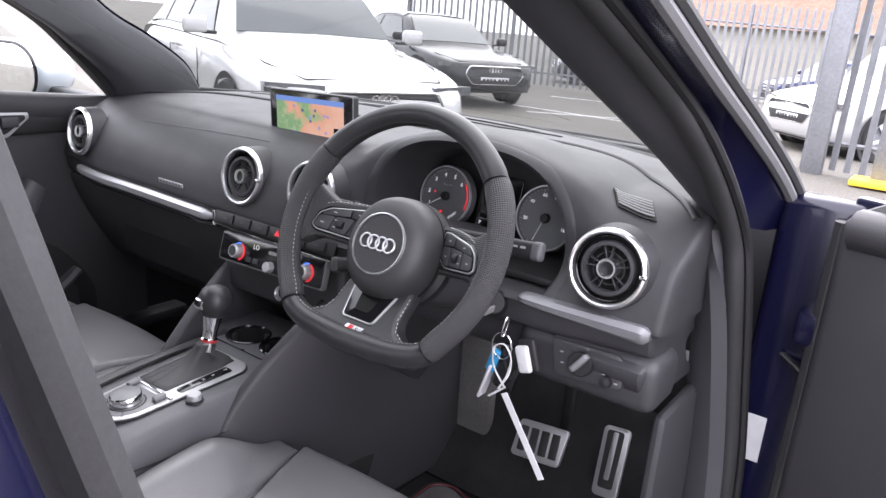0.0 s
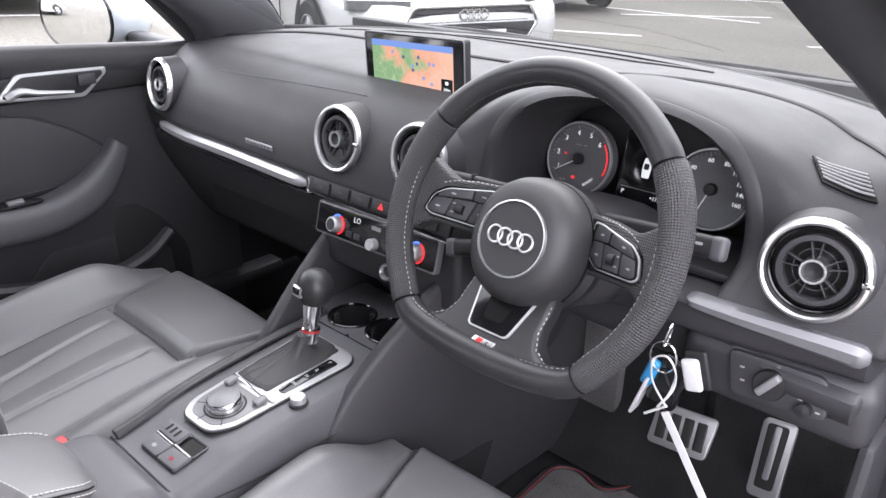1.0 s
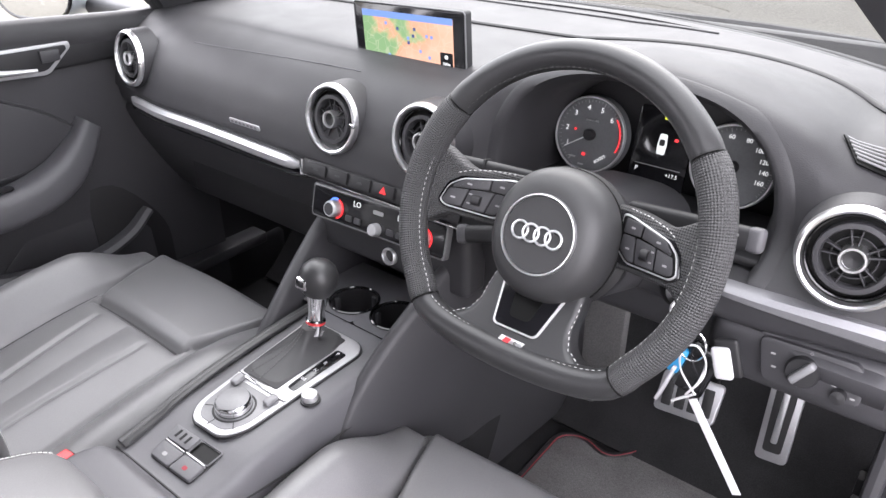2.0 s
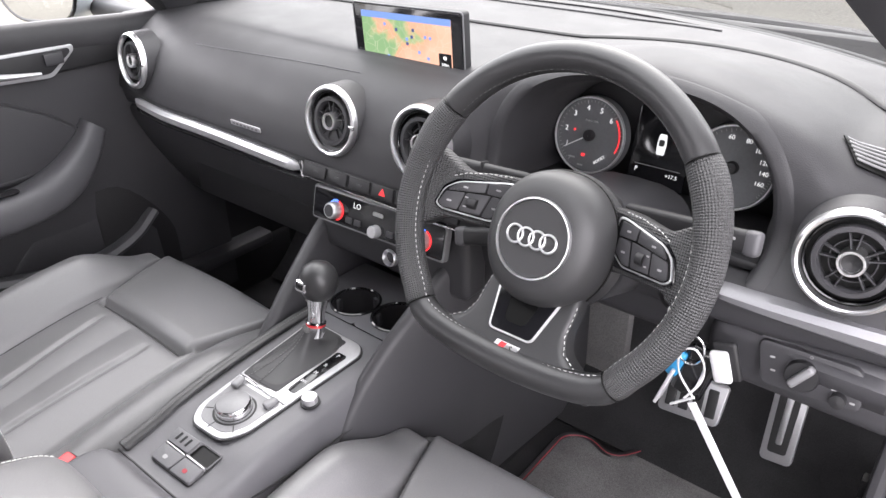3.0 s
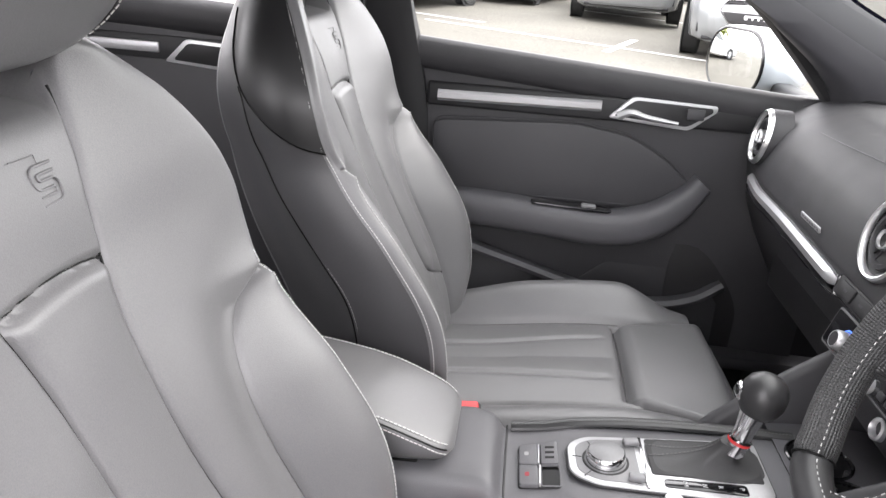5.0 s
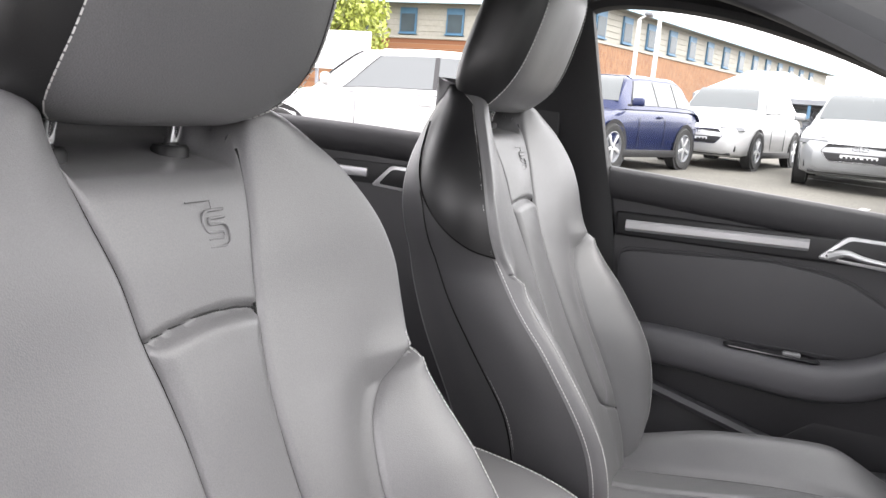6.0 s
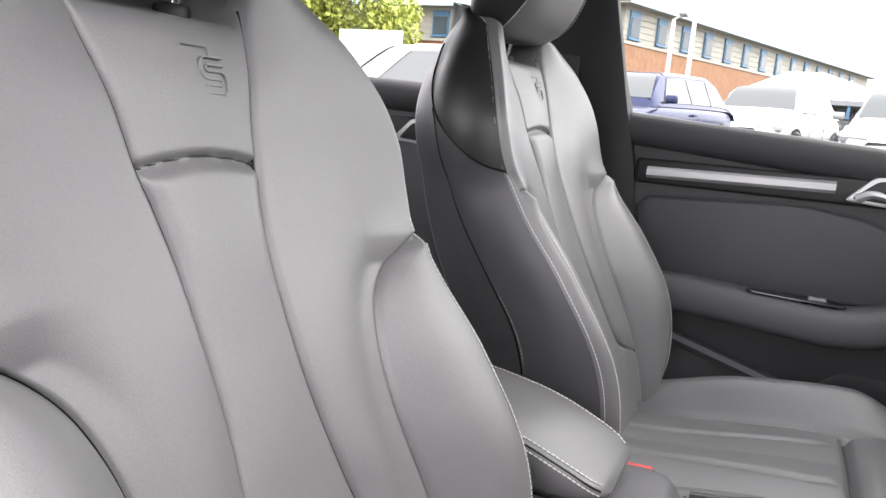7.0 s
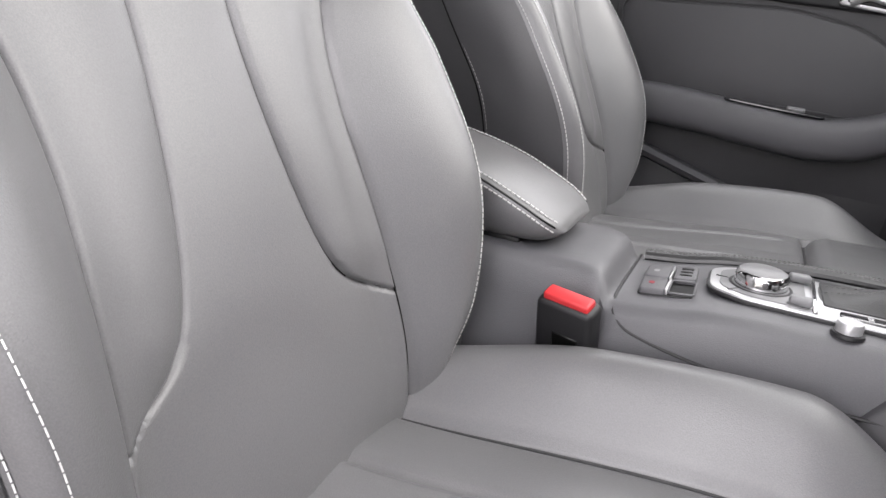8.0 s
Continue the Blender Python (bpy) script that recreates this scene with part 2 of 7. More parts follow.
def rounded(w, h, r, n=5):
    """The outline of a rounded rectangle."""
    out = []
    for cx, cy, a in ((w / 2 - r, h / 2 - r, 0), (-w / 2 + r, h / 2 - r, 90), (-w / 2 + r, -h / 2 + r, 180), (w / 2 - r, -h / 2 + r, 270)):
        out += [(cx + r * math.cos(radians(a + 90 * k / n)), cy + r * math.sin(radians(a + 90 * k / n))) for k in range(n + 1)]
    return out


def smooth_poly(corners, r, n=4):
    """A polygon with its corners rounded."""
    out, k = [], len(corners)
    for i in range(k):
        p, a, b = (Vector(corners[j % k]).to_2d() for j in (i, i - 1, i + 1))
        da, db = (a - p).normalized(), (b - p).normalized()
        d = min(r, (a - p).length * 0.45, (b - p).length * 0.45)
        s, e = p + da * d, p + db * d
        for q in range(n + 1):
            t = q / n
            out.append(tuple((1 - t) ** 2 * s + 2 * t * (1 - t) * p + t * t * e))
    return out


def stitches(pts, parent, mat=None, length=0.0034, gap=0.0022, width=0.0007, name="stitching", slim=0.78):
    """A row of thread stitches along a line, joined into one part."""
    bm = bmesh.new()
    pts = [Vector(p) for p in pts]
    run = 0.0
    for a, b in zip(pts, pts[1:]):
        d = b - a
        ln = d.length
        if ln < 1e-6:
            continue
        d /= ln
        width_ = width * slim
        x = d.cross(Vector((0.3, -0.8, 0.5))).normalized() * width_
        y = d.cross(x).normalized() * width_
        while run < ln:
            s, e = a + d * run, a + d * (run + length)
            q = [[bm.verts.new(c + o) for o in (x, y, -x, -y)] for c in (s, e)]
            for i in range(4):
                bm.faces.new((q[0][i], q[0][(i + 1) % 4], q[1][(i + 1) % 4], q[1][i]))
            run += length + gap
        run -= ln
    return part(name, bm, mat or THREAD, parent, "", False)


def words(text, size, m, mat, parent, name="lettering", raise_by=0.0002, align="CENTER"):
    """Characters in the built-in font, as a mesh part."""
    cu = bpy.data.curves.new("tmp", "FONT")
    cu.body, cu.size, cu.extrude, cu.align_x, cu.align_y, cu.resolution_u = text, size, raise_by, align, "CENTER", 2
    ob = bpy.data.objects.new("tmp", cu)
    scene.collection.objects.link(ob)
    me = bpy.data.meshes.new_from_object(ob.evaluated_get(bpy.context.evaluated_depsgraph_get()))
    bpy.data.objects.remove(ob)
    bpy.data.curves.remove(cu)
    me.transform(m)
    me.materials.clear()
    me.materials.append(mat)
    out = new(name, me)
    out.parent = parent
    return out


def basis(at, x, y):
    """A pose at a place from two directions."""
    x, y = Vector(x).normalized(), Vector(y).normalized()
    z = x.cross(y).normalized()
    y = z.cross(x)
    return Matrix.Translation(at) @ Matrix((x, y, z)).transposed().to_4x4()


def smoothstep(a, b, t):
    t = min(max((t - a) / (b - a), 0.0), 1.0)
    return t * t * (3 - 2 * t)


def curve1(rows):
    """A smooth function through (t, value) pairs."""
    ts, vs = [r[0] for r in rows], [r[1] for r in rows]
    k = len(ts)
    ms = [(vs[min(i + 1, k - 1)] - vs[max(i - 1, 0)]) / (ts[min(i + 1, k - 1)] - ts[max(i - 1, 0)]) for i in range(k)]

    def read(t):
        if t <= ts[0]:
            return vs[0]
        if t >= ts[-1]:
            return vs[-1]
        i = max(j for j in range(k - 1) if ts[j] <= t)
        h = ts[i + 1] - ts[i]
        u = (t - ts[i]) / h
        return ((1 + 2 * u) * (1 - u) ** 2 * vs[i] + u * (1 - u) ** 2 * h * ms[i] + u * u * (3 - 2 * u) * vs[i + 1] + u * u * (u - 1) * h * ms[i + 1])
    return read


# ---- the dashboard ----
HOOD_X, HOOD_W = 0.357, 0.172


def dash_profile(x):
    """The dash's section at x, from the windscreen over the top and down to the footwell: (y, z) pairs."""
    end = smoothstep(0.50, 0.72, abs(x))
    right = smoothstep(0.50, 0.62, x)
    back = 0.575 - 0.24 * smoothstep(0.10, 0.74, abs(x)) ** 1.6
    top = 0.905 - 0.012 * end
    f = 0.004 - 0.010 * smoothstep(0.45, 0.1, abs(x)) + 0.022 * end
    h = smoothstep(0.10, 0.185, x) * smoothstep(0.625, 0.535, x)
    drv = smoothstep(0.16, 0.24, x)
    base = [(back, top + 0.006), (back * 0.6 + 0.06, top + 0.008), (0.150 + f, top + 0.003), (0.095 + f, top - 0.010), (0.050 + f, top - 0.033),
            (0.020 + f, 0.840), (0.004 + f, 0.805), (-0.004 + f, 0.775), (-0.006 + f, 0.762), (-0.003 + f, 0.757), (0.002 + f, 0.730), (0.010 + f, 0.722),
            (0.030 - 0.03 * right, 0.712), (0.040 - 0.02 * right, 0.675), (0.075 - 0.01 * drv, 0.60 + 0.056 * drv), (0.14 + 0.03 * drv, 0.50 + 0.145 * drv), (0.24 + 0.08 * drv, 0.43 + 0.20 * drv)]
    # the swell of the hood over the instruments
    b = 0.053 * max(0.0, 1 - ((x - HOOD_X) / 0.215) ** 2) ** 1.2
    hood = [(back, top + 0.006), (0.31, top + 0.008 + 0.30 * b), (0.18, top + 0.004 + 0.90 * b), (0.105, top + 0.003 + b), (0.068, top - 0.008 + b), (0.057, top - 0.042 + 0.9 * b), (0.054, 0.812), (0.020, 0.776)]
    for k, (y, z) in enumerate(hood):
        base[k] = (base[k][0] + (y - base[k][0]) * h, base[k][1] + (z - base[k][1]) * h)
    return base


def dash_top(x, y, lift=0.0):
    """The place on the dash's upper side at (x, y)."""
    p = spline([(a, c, 0) for a, c in dash_profile(x)], 160)
    for a, c in zip(p, p[1:]):
        if c.x <= y <= a.x:
            return Vector((x, y, a.lerp(c, (a.x - y) / max(a.x - c.x, 1e-6)).y + lift))
    return Vector((x, y, 0.9))


def dash_face(x, z):
    """How far forward the dash's face stands at (x, z)."""
    p = spline([(a, c, 0) for a, c in dash_profile(x)], 160)
    for a, c in zip(p, p[1:]):
        if c.y <= z <= a.y and a.x < 0.2:
            return a.lerp(c, (a.y - z) / max(a.y - c.y, 1e-6)).x
    return 0.06


def dash_skin(x0, x1, nx, s0, s1, ns):
    rows = []
    for i in range(nx + 1):
        x = x0 + (x1 - x0) * i / nx
        p = spline([(y, z, 0) for y, z in dash_profile(x)], 80)
        row = []
        for j in range(ns + 1):
            s = (s0 + (s1 - s0) * j / ns) * 80
            k = min(int(s), 79)
            q = p[k].lerp(p[k + 1], s - k)
            y = q.x
            hx, hz = abs(x - HOOD_X) / (HOOD_W * 1.03), max(q.y - 0.80, 0) / 0.1455
            if q.y > 0.770 and y < 0.19 and hx ** 2.8 + hz ** 2.6 < 1:
                y = 0.19
            row.append((x, y, q.y))
        rows.append(row)
    for dx, dy in ((0.003, 0.004), (0.006, 0.014), (0.008, 0.035), (0.008, 0.16)):
        rows.append([(rows[nx][k][0] + dx, y + dy * (1 if y < 0.2 else 0.1), z) for k, (_, y, z) in enumerate(rows[nx])])
    return loft(rows, closed=False)


dash = thing("dashboard", "dark grey soft-touch dashboard with silver-ringed round air vents", "dashboard")
part("upper_pad", dash_skin(-0.715, 0.684, 200, 0.0, 0.5625, 90), SOFT, dash, sharp=60)
part("lower_panel", dash_skin(-0.715, 0.674, 90, 0.5625, 1.0, 24), HARD, dash, "darker hard plastic lower dash")
part("glovebox_lid", box((0.40, 0.012, 0.13), (-0.36, 0.068, 0.625), 0.005, m=None), MATTE, dash)

# the hood over the instruments: an inner tunnel and an outer skin that flows into the dash
rows = []
for k in range(97):
    a = radians(198 - 216 * k / 96)
    ca, sa = math.cos(a), math.sin(a)
    rx = HOOD_W * math.copysign(abs(ca) ** 0.72, ca)
    rz = 0.142 * max(sa, 0) ** 0.78 if sa > 0 else 0.075 * sa * 1.2
    up = max(sa, 0) ** 1.3
    row = []
    for s, y in ((0.84, 0.165), (0.87, 0.135), (0.91, 0.105), (0.955, 0.075)):
        row.append((HOOD_X + rx * s, y, 0.800 + rz * s))
    for q, dy in ((0.985, 0.010), (1.0, 0.002), (1.018, -0.0025), (1.045, -0.0024), (1.075, -0.002), (1.10, -0.001), (1.13, 0.005)):
        x = HOOD_X + rx * q
        z = min(0.800 + rz * q, max(p[1] for p in dash_profile(x)) - 0.006)
        row.append((x, dash_face(x, z) + dy, z))
    rows.append(row)
part("instrument_hood", loft(rows, closed=False), SOFT, dash, sharp=70)
part("cluster_floor", box((0.335, 0.12, 0.012), (HOOD_X, 0.105, 0.778), 0.004), MATTE, dash)

# instrument cluster
arch = []
for k in range(41):
    a = radians(198 - 216 * k / 40)
    ca, sa = math.cos(a), math.sin(a)
    arch.append((HOOD_W * 0.89 * math.copysign(abs(ca) ** 0.72, ca), 0.126 * max(sa, 0) ** 0.78 + 0.08 * min(sa, 0)))
part("instrument_panel", slab(arch, 0.010, 0.001, basis((HOOD_X, 0.186, 0.800), (1, 0, 0), (0, 0, 1))), MATTE, dash, "black instrument panel with two round dials")
UPRIGHT = (0, math.sin(radians(12)), math.cos(radians(12)))


def dial(x, y, z, r, marks, needle, name, red=None):
    m = basis((x, y, z), (1, 0, 0), UPRIGHT)
    face = part(name, lathe([(0.0001, 0.0), (r * 0.93, 0.0), (r * 0.94, 0.004), (r, 0.004), (r * 1.02, -0.004), (r * 1.02, -0.012)], 56, m), DIAL, dash, "grey dial face")
    part("bezel", lathe([(r * 0.945, 0.0035), (r * 0.96, 0.006), (r * 0.985, 0.006), (r * 1.01, 0.002)], 56, m), SATIN, face, "thin silver ring")
    ticks = bmesh.new()
    for (_, a0), (_, a1) in zip(marks, marks[1:]):
        for k in range(5):
            ln = 0.0045 if k == 0 else 0.0025
            join(ticks, box((0.0009 if k == 0 else 0.0005, ln, 0.0004), (0, r * 0.90 - ln / 2, 0.0012), 0), m @ pose(0, 0, 0, 0, 0, a0 + (a1 - a0) * k / 5 - 90))
    part("scale_print", ticks, PRINT, face, "", False)
    for text, deg in marks:
        if text:
            a = radians(deg)
            words(text, r * (0.19 if len(text) == 1 else 0.15), m @ Matrix.Translation((r * 0.70 * math.cos(a), r * 0.70 * math.sin(a), 0.0012)), WHITE_GLOW, face, "numeral")
    if red:
        arc = [(r * 0.83 * math.cos(radians(d)), r * 0.83 * math.sin(radians(d)), 0.001) for d in range(int(red[0]), int(red[1]), 3)]
        b = tube(arc, 0.0010, 5, side=(0, 0, 1))
        bmesh.ops.transform(b, matrix=m, verts=b.verts)
        part("red_zone", b, RED_GLOW, face)
    n = slab([(-0.0009, 0), (0.0009, 0), (0.0004, r * 0.78), (-0.0004, r * 0.78)], 0.001, 0, m @ Matrix.Translation((0, 0, 0.005)) @ pose(0, 0, 0, 0, 0, needle - 90))
    part("needle", n, WHITE_PLASTIC, face, "white pointer", False)
    part("needle_hub", lathe([(0.0001, 0.009), (0.006, 0.009), (0.0075, 0.007), (0.0075, 0.001)], 24, m), MATTE, face)
    return face


tach = dial(0.264, 0.146, 0.838, 0.050, [("", 236), ("1", 208), ("2", 175), ("3", 137), ("4", 104), ("5", 72), ("6", 42), ("", 10), ("", -22)], 213, "rev_counter", (-22, 40))
dial(0.450, 0.146, 0.840, 0.050, [("", 250), ("20", 190), ("40", 143), ("60", 105), ("80", 71), ("100", 44), ("120", 21), ("140", 1), ("160", -20), ("", -42)], 250, "speedometer")
mt = basis((0.264, 0.1445, 0.838), (1, 0, 0), UPRIGHT)
for dx, dy, w, h, mat in ((-0.022, 0.004, 0.003, 0.003, RED_GLOW), (-0.004, -0.026, 0.005, 0.004, RED_GLOW), (-0.020, -0.032, 0.010, 0.002, PRINT), (-0.006, -0.040, 0.008, 0.002, PRINT)):
    part("warning_light" if mat is RED_GLOW else "marking", slab(rounded(w, h, 0.0009, 2), 0.0006, 0, mt @ Matrix.Translation((dx, dy, 0.001))), mat, tach, "", False)
words("BOOST", 0.0055, mt @ Matrix.Translation((0.020, -0.028, 0.0012)) @ pose(0, 0, 0, 0, 0, 40), WHITE_GLOW, tach)
words("1/min x 1000", 0.0035, mt @ Matrix.Translation((0.0, 0.019, 0.0012)), PRINT, tach)
mc = basis((HOOD_X, 0.160, 0.836), (1, 0, 0), UPRIGHT)
disp = part("centre_display", slab(rounded(0.074, 0.100, 0.004), 0.003, 0.0008, mc), GLOSS, dash, "small black display with white car picture")
part("car_icon", slab(smooth_poly([(-0.005, -0.013), (0.005, -0.013), (0.006, 0.0), (0.0045, 0.013), (-0.0045, 0.013), (-0.006, 0.0)], 0.002), 0.001, 0.0003, mc @ Matrix.Translation((0, 0.006, 0.003))), WHITE_GLOW, disp)
part("car_icon_glass", slab(rounded(0.007, 0.008, 0.002), 0.0005, 0, mc @ Matrix.Translation((0, 0.008, 0.0042))), MATTE, disp)
part("yellow_lamp", slab(rounded(0.009, 0.007, 0.001), 0.0006, 0, mc @ Matrix.Translation((0.001, 0.040, 0.003))), YELLOW_GLOW, disp)
part("red_lamp", slab(rounded(0.005, 0.0035, 0.001), 0.0006, 0, mc @ Matrix.Translation((0.017, 0.014, 0.003))), RED_GLOW, disp)
part("red_lamp", slab(rounded(0.005, 0.004, 0.001), 0.0006, 0, mc @ Matrix.Translation((-0.017, -0.050, 0.003))), RED_GLOW, disp)
words("P", 0.008, mc @ Matrix.Translation((-0.027, -0.030, 0.0032)), WHITE_GLOW, disp)
words("+17.5", 0.007, mc @ Matrix.Translation((0.020, -0.031, 0.0032)), WHITE_GLOW, disp)
part("display_bar", box((0.060, 0.0006, 0.0008), (0, -0.023, 0.0034), 0, m=mc), PRINT, disp)


# round air vents
def vent(at, tilt_x, yaw, r=0.0515):
    m = Matrix.Translation(at) @ pose(0, 0, 0, 0, 0, yaw) @ pose(0, 0, 0, 90 - tilt_x, 0, 0)
    v = thing("air_vent", "round dash air vent with silver ring and black vanes", "air vent", "round vents")
    part("ring", lathe([(r * 0.830, -0.004), (r * 0.845, 0.003), (r * 0.87, 0.0068), (r * 0.91, 0.0080), (r * 0.965, 0.0062), (r, 0.001), (r * 0.995, -0.003)], 64, m), BRIGHT, v, "polished silver ring")
    part("collar", lathe([(r * 0.985, 0.0), (r * 1.005, -0.0015), (r * 1.02, -0.006), (r * 1.09, -0.034)], 56, m), SOFT, v, "dark soft collar")
    part("barrel", lathe([(r * 0.835, 0.000), (r * 0.815, -0.001), (r * 0.80, -0.005), (r * 0.79, -0.0085), (0.0001, -0.0090)], 48, m), PIT, v, "deep black barrel")
    part("barrel_edge", tube([m @ Vector((r * 0.80 * math.cos(q), r * 0.80 * math.sin(q), -0.001)) for q in [k * math.tau / 48 for k in range(48)]], 0.0010, 6, True), GLOSS, v)
    part("vane_ring", lathe([(r * 0.685, -0.0088), (r * 0.685, 0.000), (r * 0.665, 0.003), (r * 0.575, 0.0035), (r * 0.555, 0.0015), (r * 0.545, -0.0088)], 48, m), HARD, v, "dark drum")
    part("inner_ring", lathe([(r * 0.405, -0.0088), (r * 0.405, -0.003), (r * 0.385, -0.003), (r * 0.380, -0.0088)], 40, m), HARD, v)
    for k in range(5):
        for da in (-11, 11):
            part("vane", box((0.0016, r * 0.34, 0.0085), (0, r * 0.40, -0.0043), 0.0005, 1, m @ pose(0, 0, 0, 0, 0, k * 72 + 8 + da)), HARD, v)
    part("hub", lathe([(r * 0.255, -0.0088), (r * 0.250, 0.0045), (r * 0.235, 0.008), (r * 0.195, 0.008), (r * 0.180, 0.004), (0.0001, 0.002)], 32, m), BRIGHT, v, "silver centre knob")
    part("hub_cap", lathe([(0.0001, 0.0030), (r * 0.172, 0.0050)], 24, m), MATTE, v)
    part("thumb_grip", box((0.010, 0.006, 0.004), (r * 0.92, 0, 0.008), 0.0015, 2, m), CHROME, v)
    return v


vent((-0.618, 0.010, 0.828), 8, -4)
vent((-0.070, 0.000, 0.828), 10, 0)
vent((0.098, 0.002, 0.832), 10, 0)
vent((0.611, 0.011, 0.833), 8, 3)


def dash_strip(x0, x1, z0, z1, h, lift, name, mat, label, wedge=1.0):
    """A bright strip set along the dash's face."""
    rings = []
    for i in range(33):
        x = x0 + (x1 - x0) * i / 32
        z = z0 + (z1 - z0) * i / 32
        p = dash_profile(x)
        y = p[9][0] + lift
        k = min(1, (i + 0.25) / 1.5, (32.25 - i) / 1.5)
        hh = h * (0.35 + 0.65 * k) * (wedge + (1 - wedge) * i / 32)
        rings.append([(x, y + 0.012, z - hh / 2), (x, y - 0.004 * k, z - hh / 2), (x, y - 0.009 * k, z - hh * 0.28), (x, y - 0.010 * k, z + hh * 0.2), (x, y - 0.004 * k, z + hh / 2), (x, y + 0.012, z + hh / 2)])
    return part(name, loft(rings), mat, dash, label)


dash_strip(-0.660, -0.142, 0.741, 0.742, 0.021, 0.0, "trim_strip", ALU, "brushed aluminium strip")
dash_strip(-0.660, -0.125, 0.727, 0.728, 0.006, 0.0, "trim_underline", GLOSS, "thin gloss black line")
part("strip_cap", box((0.010, 0.018, 0.028), (-0.136, -0.003, 0.742), 0.003), CHROME, dash)
dash_strip(0.500, 0.676, 0.769, 0.759, 0.024, -0.006, "trim_strip", DULL_STRIP, "dull satin strip", 0.5)
badge = part("badge", slab(rounded(0.076, 0.0085, 0.002), 0.002, 0.0006, basis((-0.268, -0.0085, 0.781), (1, 0, 0.0), (0, -0.15, 1))), ALU, dash, "small silver badge")
for k in range(7):
    part("badge_mark", box((0.006, 0.004, 0.0006), (-0.029 + 0.0097 * k, 0, 0.0023), 0, m=basis((-0.268, -0.0085, 0.781), (1, 0, 0), (0, -0.15, 1))), GREY_PLASTIC, badge, "", False)

# button row and climate panel
row_m = basis((0.022, -0.0095, 0.749), (1, 0, 0.02), (0, 0.35, 1))
row = part("switch_bar", slab(rounded(0.300, 0.024, 0.003), 0.006, 0.0012, row_m), MATTE, dash)
for k in range(6):
    b = part("button", slab(rounded(0.040, 0.018, 0.002), 0.003, 0.001, row_m @ Matrix.Translation((-0.118 + 0.0455 * k, 0, 0.006))), MATTE, row)
    if k == 3:
        part("hazard_mark", slab([(-0.006, -0.004), (0.006, -0.004), (0, 0.006)], 0.0006, 0, row_m @ Matrix.Translation((-0.118 + 0.0455 * k, 0, 0.009))), RED_GLOW, b, "red warning triangle", False)
    else:
        part("mark", slab(rounded(0.010, 0.003, 0.0005, 1), 0.0004, 0, row_m @ Matrix.Translation((-0.118 + 0.0455 * k, 0, 0.009))), HARD, b, "", False)
part("chrome_line", box((0.300, 0.003, 0.0025), (0.022, -0.0125, 0.7325), 0.001), CHROME, dash)
pan = basis((0.022, -0.012, 0.702), (1, 0, 0.03), (0, 0.28, 1))
climate = thing("climate_panel", "gloss black climate control panel with two silver knobs below the vents", "climate control")
part("surround", slab(rounded(0.262, 0.052, 0.006), 0.010, 0.002, pan @ Matrix.Translation((0, 0, -0.004))), GREY_PLASTIC, climate, "thin grey border")
part("face", slab(rounded(0.256, 0.046, 0.005), 0.010, 0.001, pan @ Matrix.Translation((0, 0, -0.0032))), GLOSS, climate)
for kx in (-0.078, 0.092):
    km = pan @ Matrix.Translation((kx, -0.003, 0.006))
    knob = part("temperature_knob", lathe([(0.0130, 0), (0.0126, 0.009), (0.0118, 0.0145), (0.0105, 0.0165), (0.0001, 0.016)], 36, km), SATIN, climate, "silver ridged knob")
    part("knob_face", lathe([(0.0092, 0.0166), (0.0001, 0.0168)], 28, km), HARD, knob)
    for a0, a1, mat in ((-80, 75, RED_GLOW), (80, 165, BLUE_GLOW)):
        arc = tube([(0.0148 * math.cos(radians(d)), 0.0148 * math.sin(radians(d)), 0.0016) for d in range(a0, a1, 6)], 0.0011, 6, side=(0, 0, 1))
        bmesh.ops.transform(arc, matrix=km, verts=arc.verts)
        part("light_ring", arc, mat, knob, "glowing temperature ring")
part("fan_knob", lathe([(0.0095, 0), (0.009, 0.010), (0.008, 0.012), (0.0001, 0.012)], 28, pan @ Matrix.Translation((0.006, -0.014, 0.006))), SATIN, climate, "small silver knob")
words("LO", 0.012, pan @ Matrix.Translation((-0.036, 0.012, 0.0072)), WHITE_GLOW, climate)
words("LO", 0.012, pan @ Matrix.Translation((0.050, 0.012, 0.0072)), WHITE_GLOW, climate)
for kx in (-0.050, -0.032, 0.032, 0.050, 0.068):
    part("climate_button", slab(rounded(0.013, 0.009, 0.002), 0.002, 0.0006, pan @ Matrix.Translation((kx, -0.012, 0.0068))), HARD, climate)
part("arrows_mark", slab(rounded(0.020, 0.006, 0.002), 0.0004, 0, pan @ Matrix.Translation((0.006, 0.010, 0.0070))), PRINT, climate, "", False)
part("stack_housing", box((0.30, 0.05, 0.11), (0.022, 0.028, 0.665), 0.012, 3), HARD, dash)
part("power_socket", lathe([(0.0135, -0.01), (0.0135, 0.004), (0.011, 0.006), (0.009, 0.003), (0.009, -0.01), (0.0001, -0.01)], 28, basis((0.030, 0.002, 0.637), (1, 0, 0), (0, 0.25, 1))), SATIN, dash, "silver-rimmed socket")

# raised slats on the dash top beside the windscreen
def slat_at(u, v, lift):
    """A place in the outlet: u across, v from the windscreen side to the cabin side."""
    a, b = Vector((0.562, 0.120)), Vector((0.611, 0.132))
    c, d = Vector((0.630, 0.100)), Vector((0.582, 0.091))
    p = a.lerp(b, u).lerp(d.lerp(c, u), v)
    return dash_top(p.x, p.y, lift)


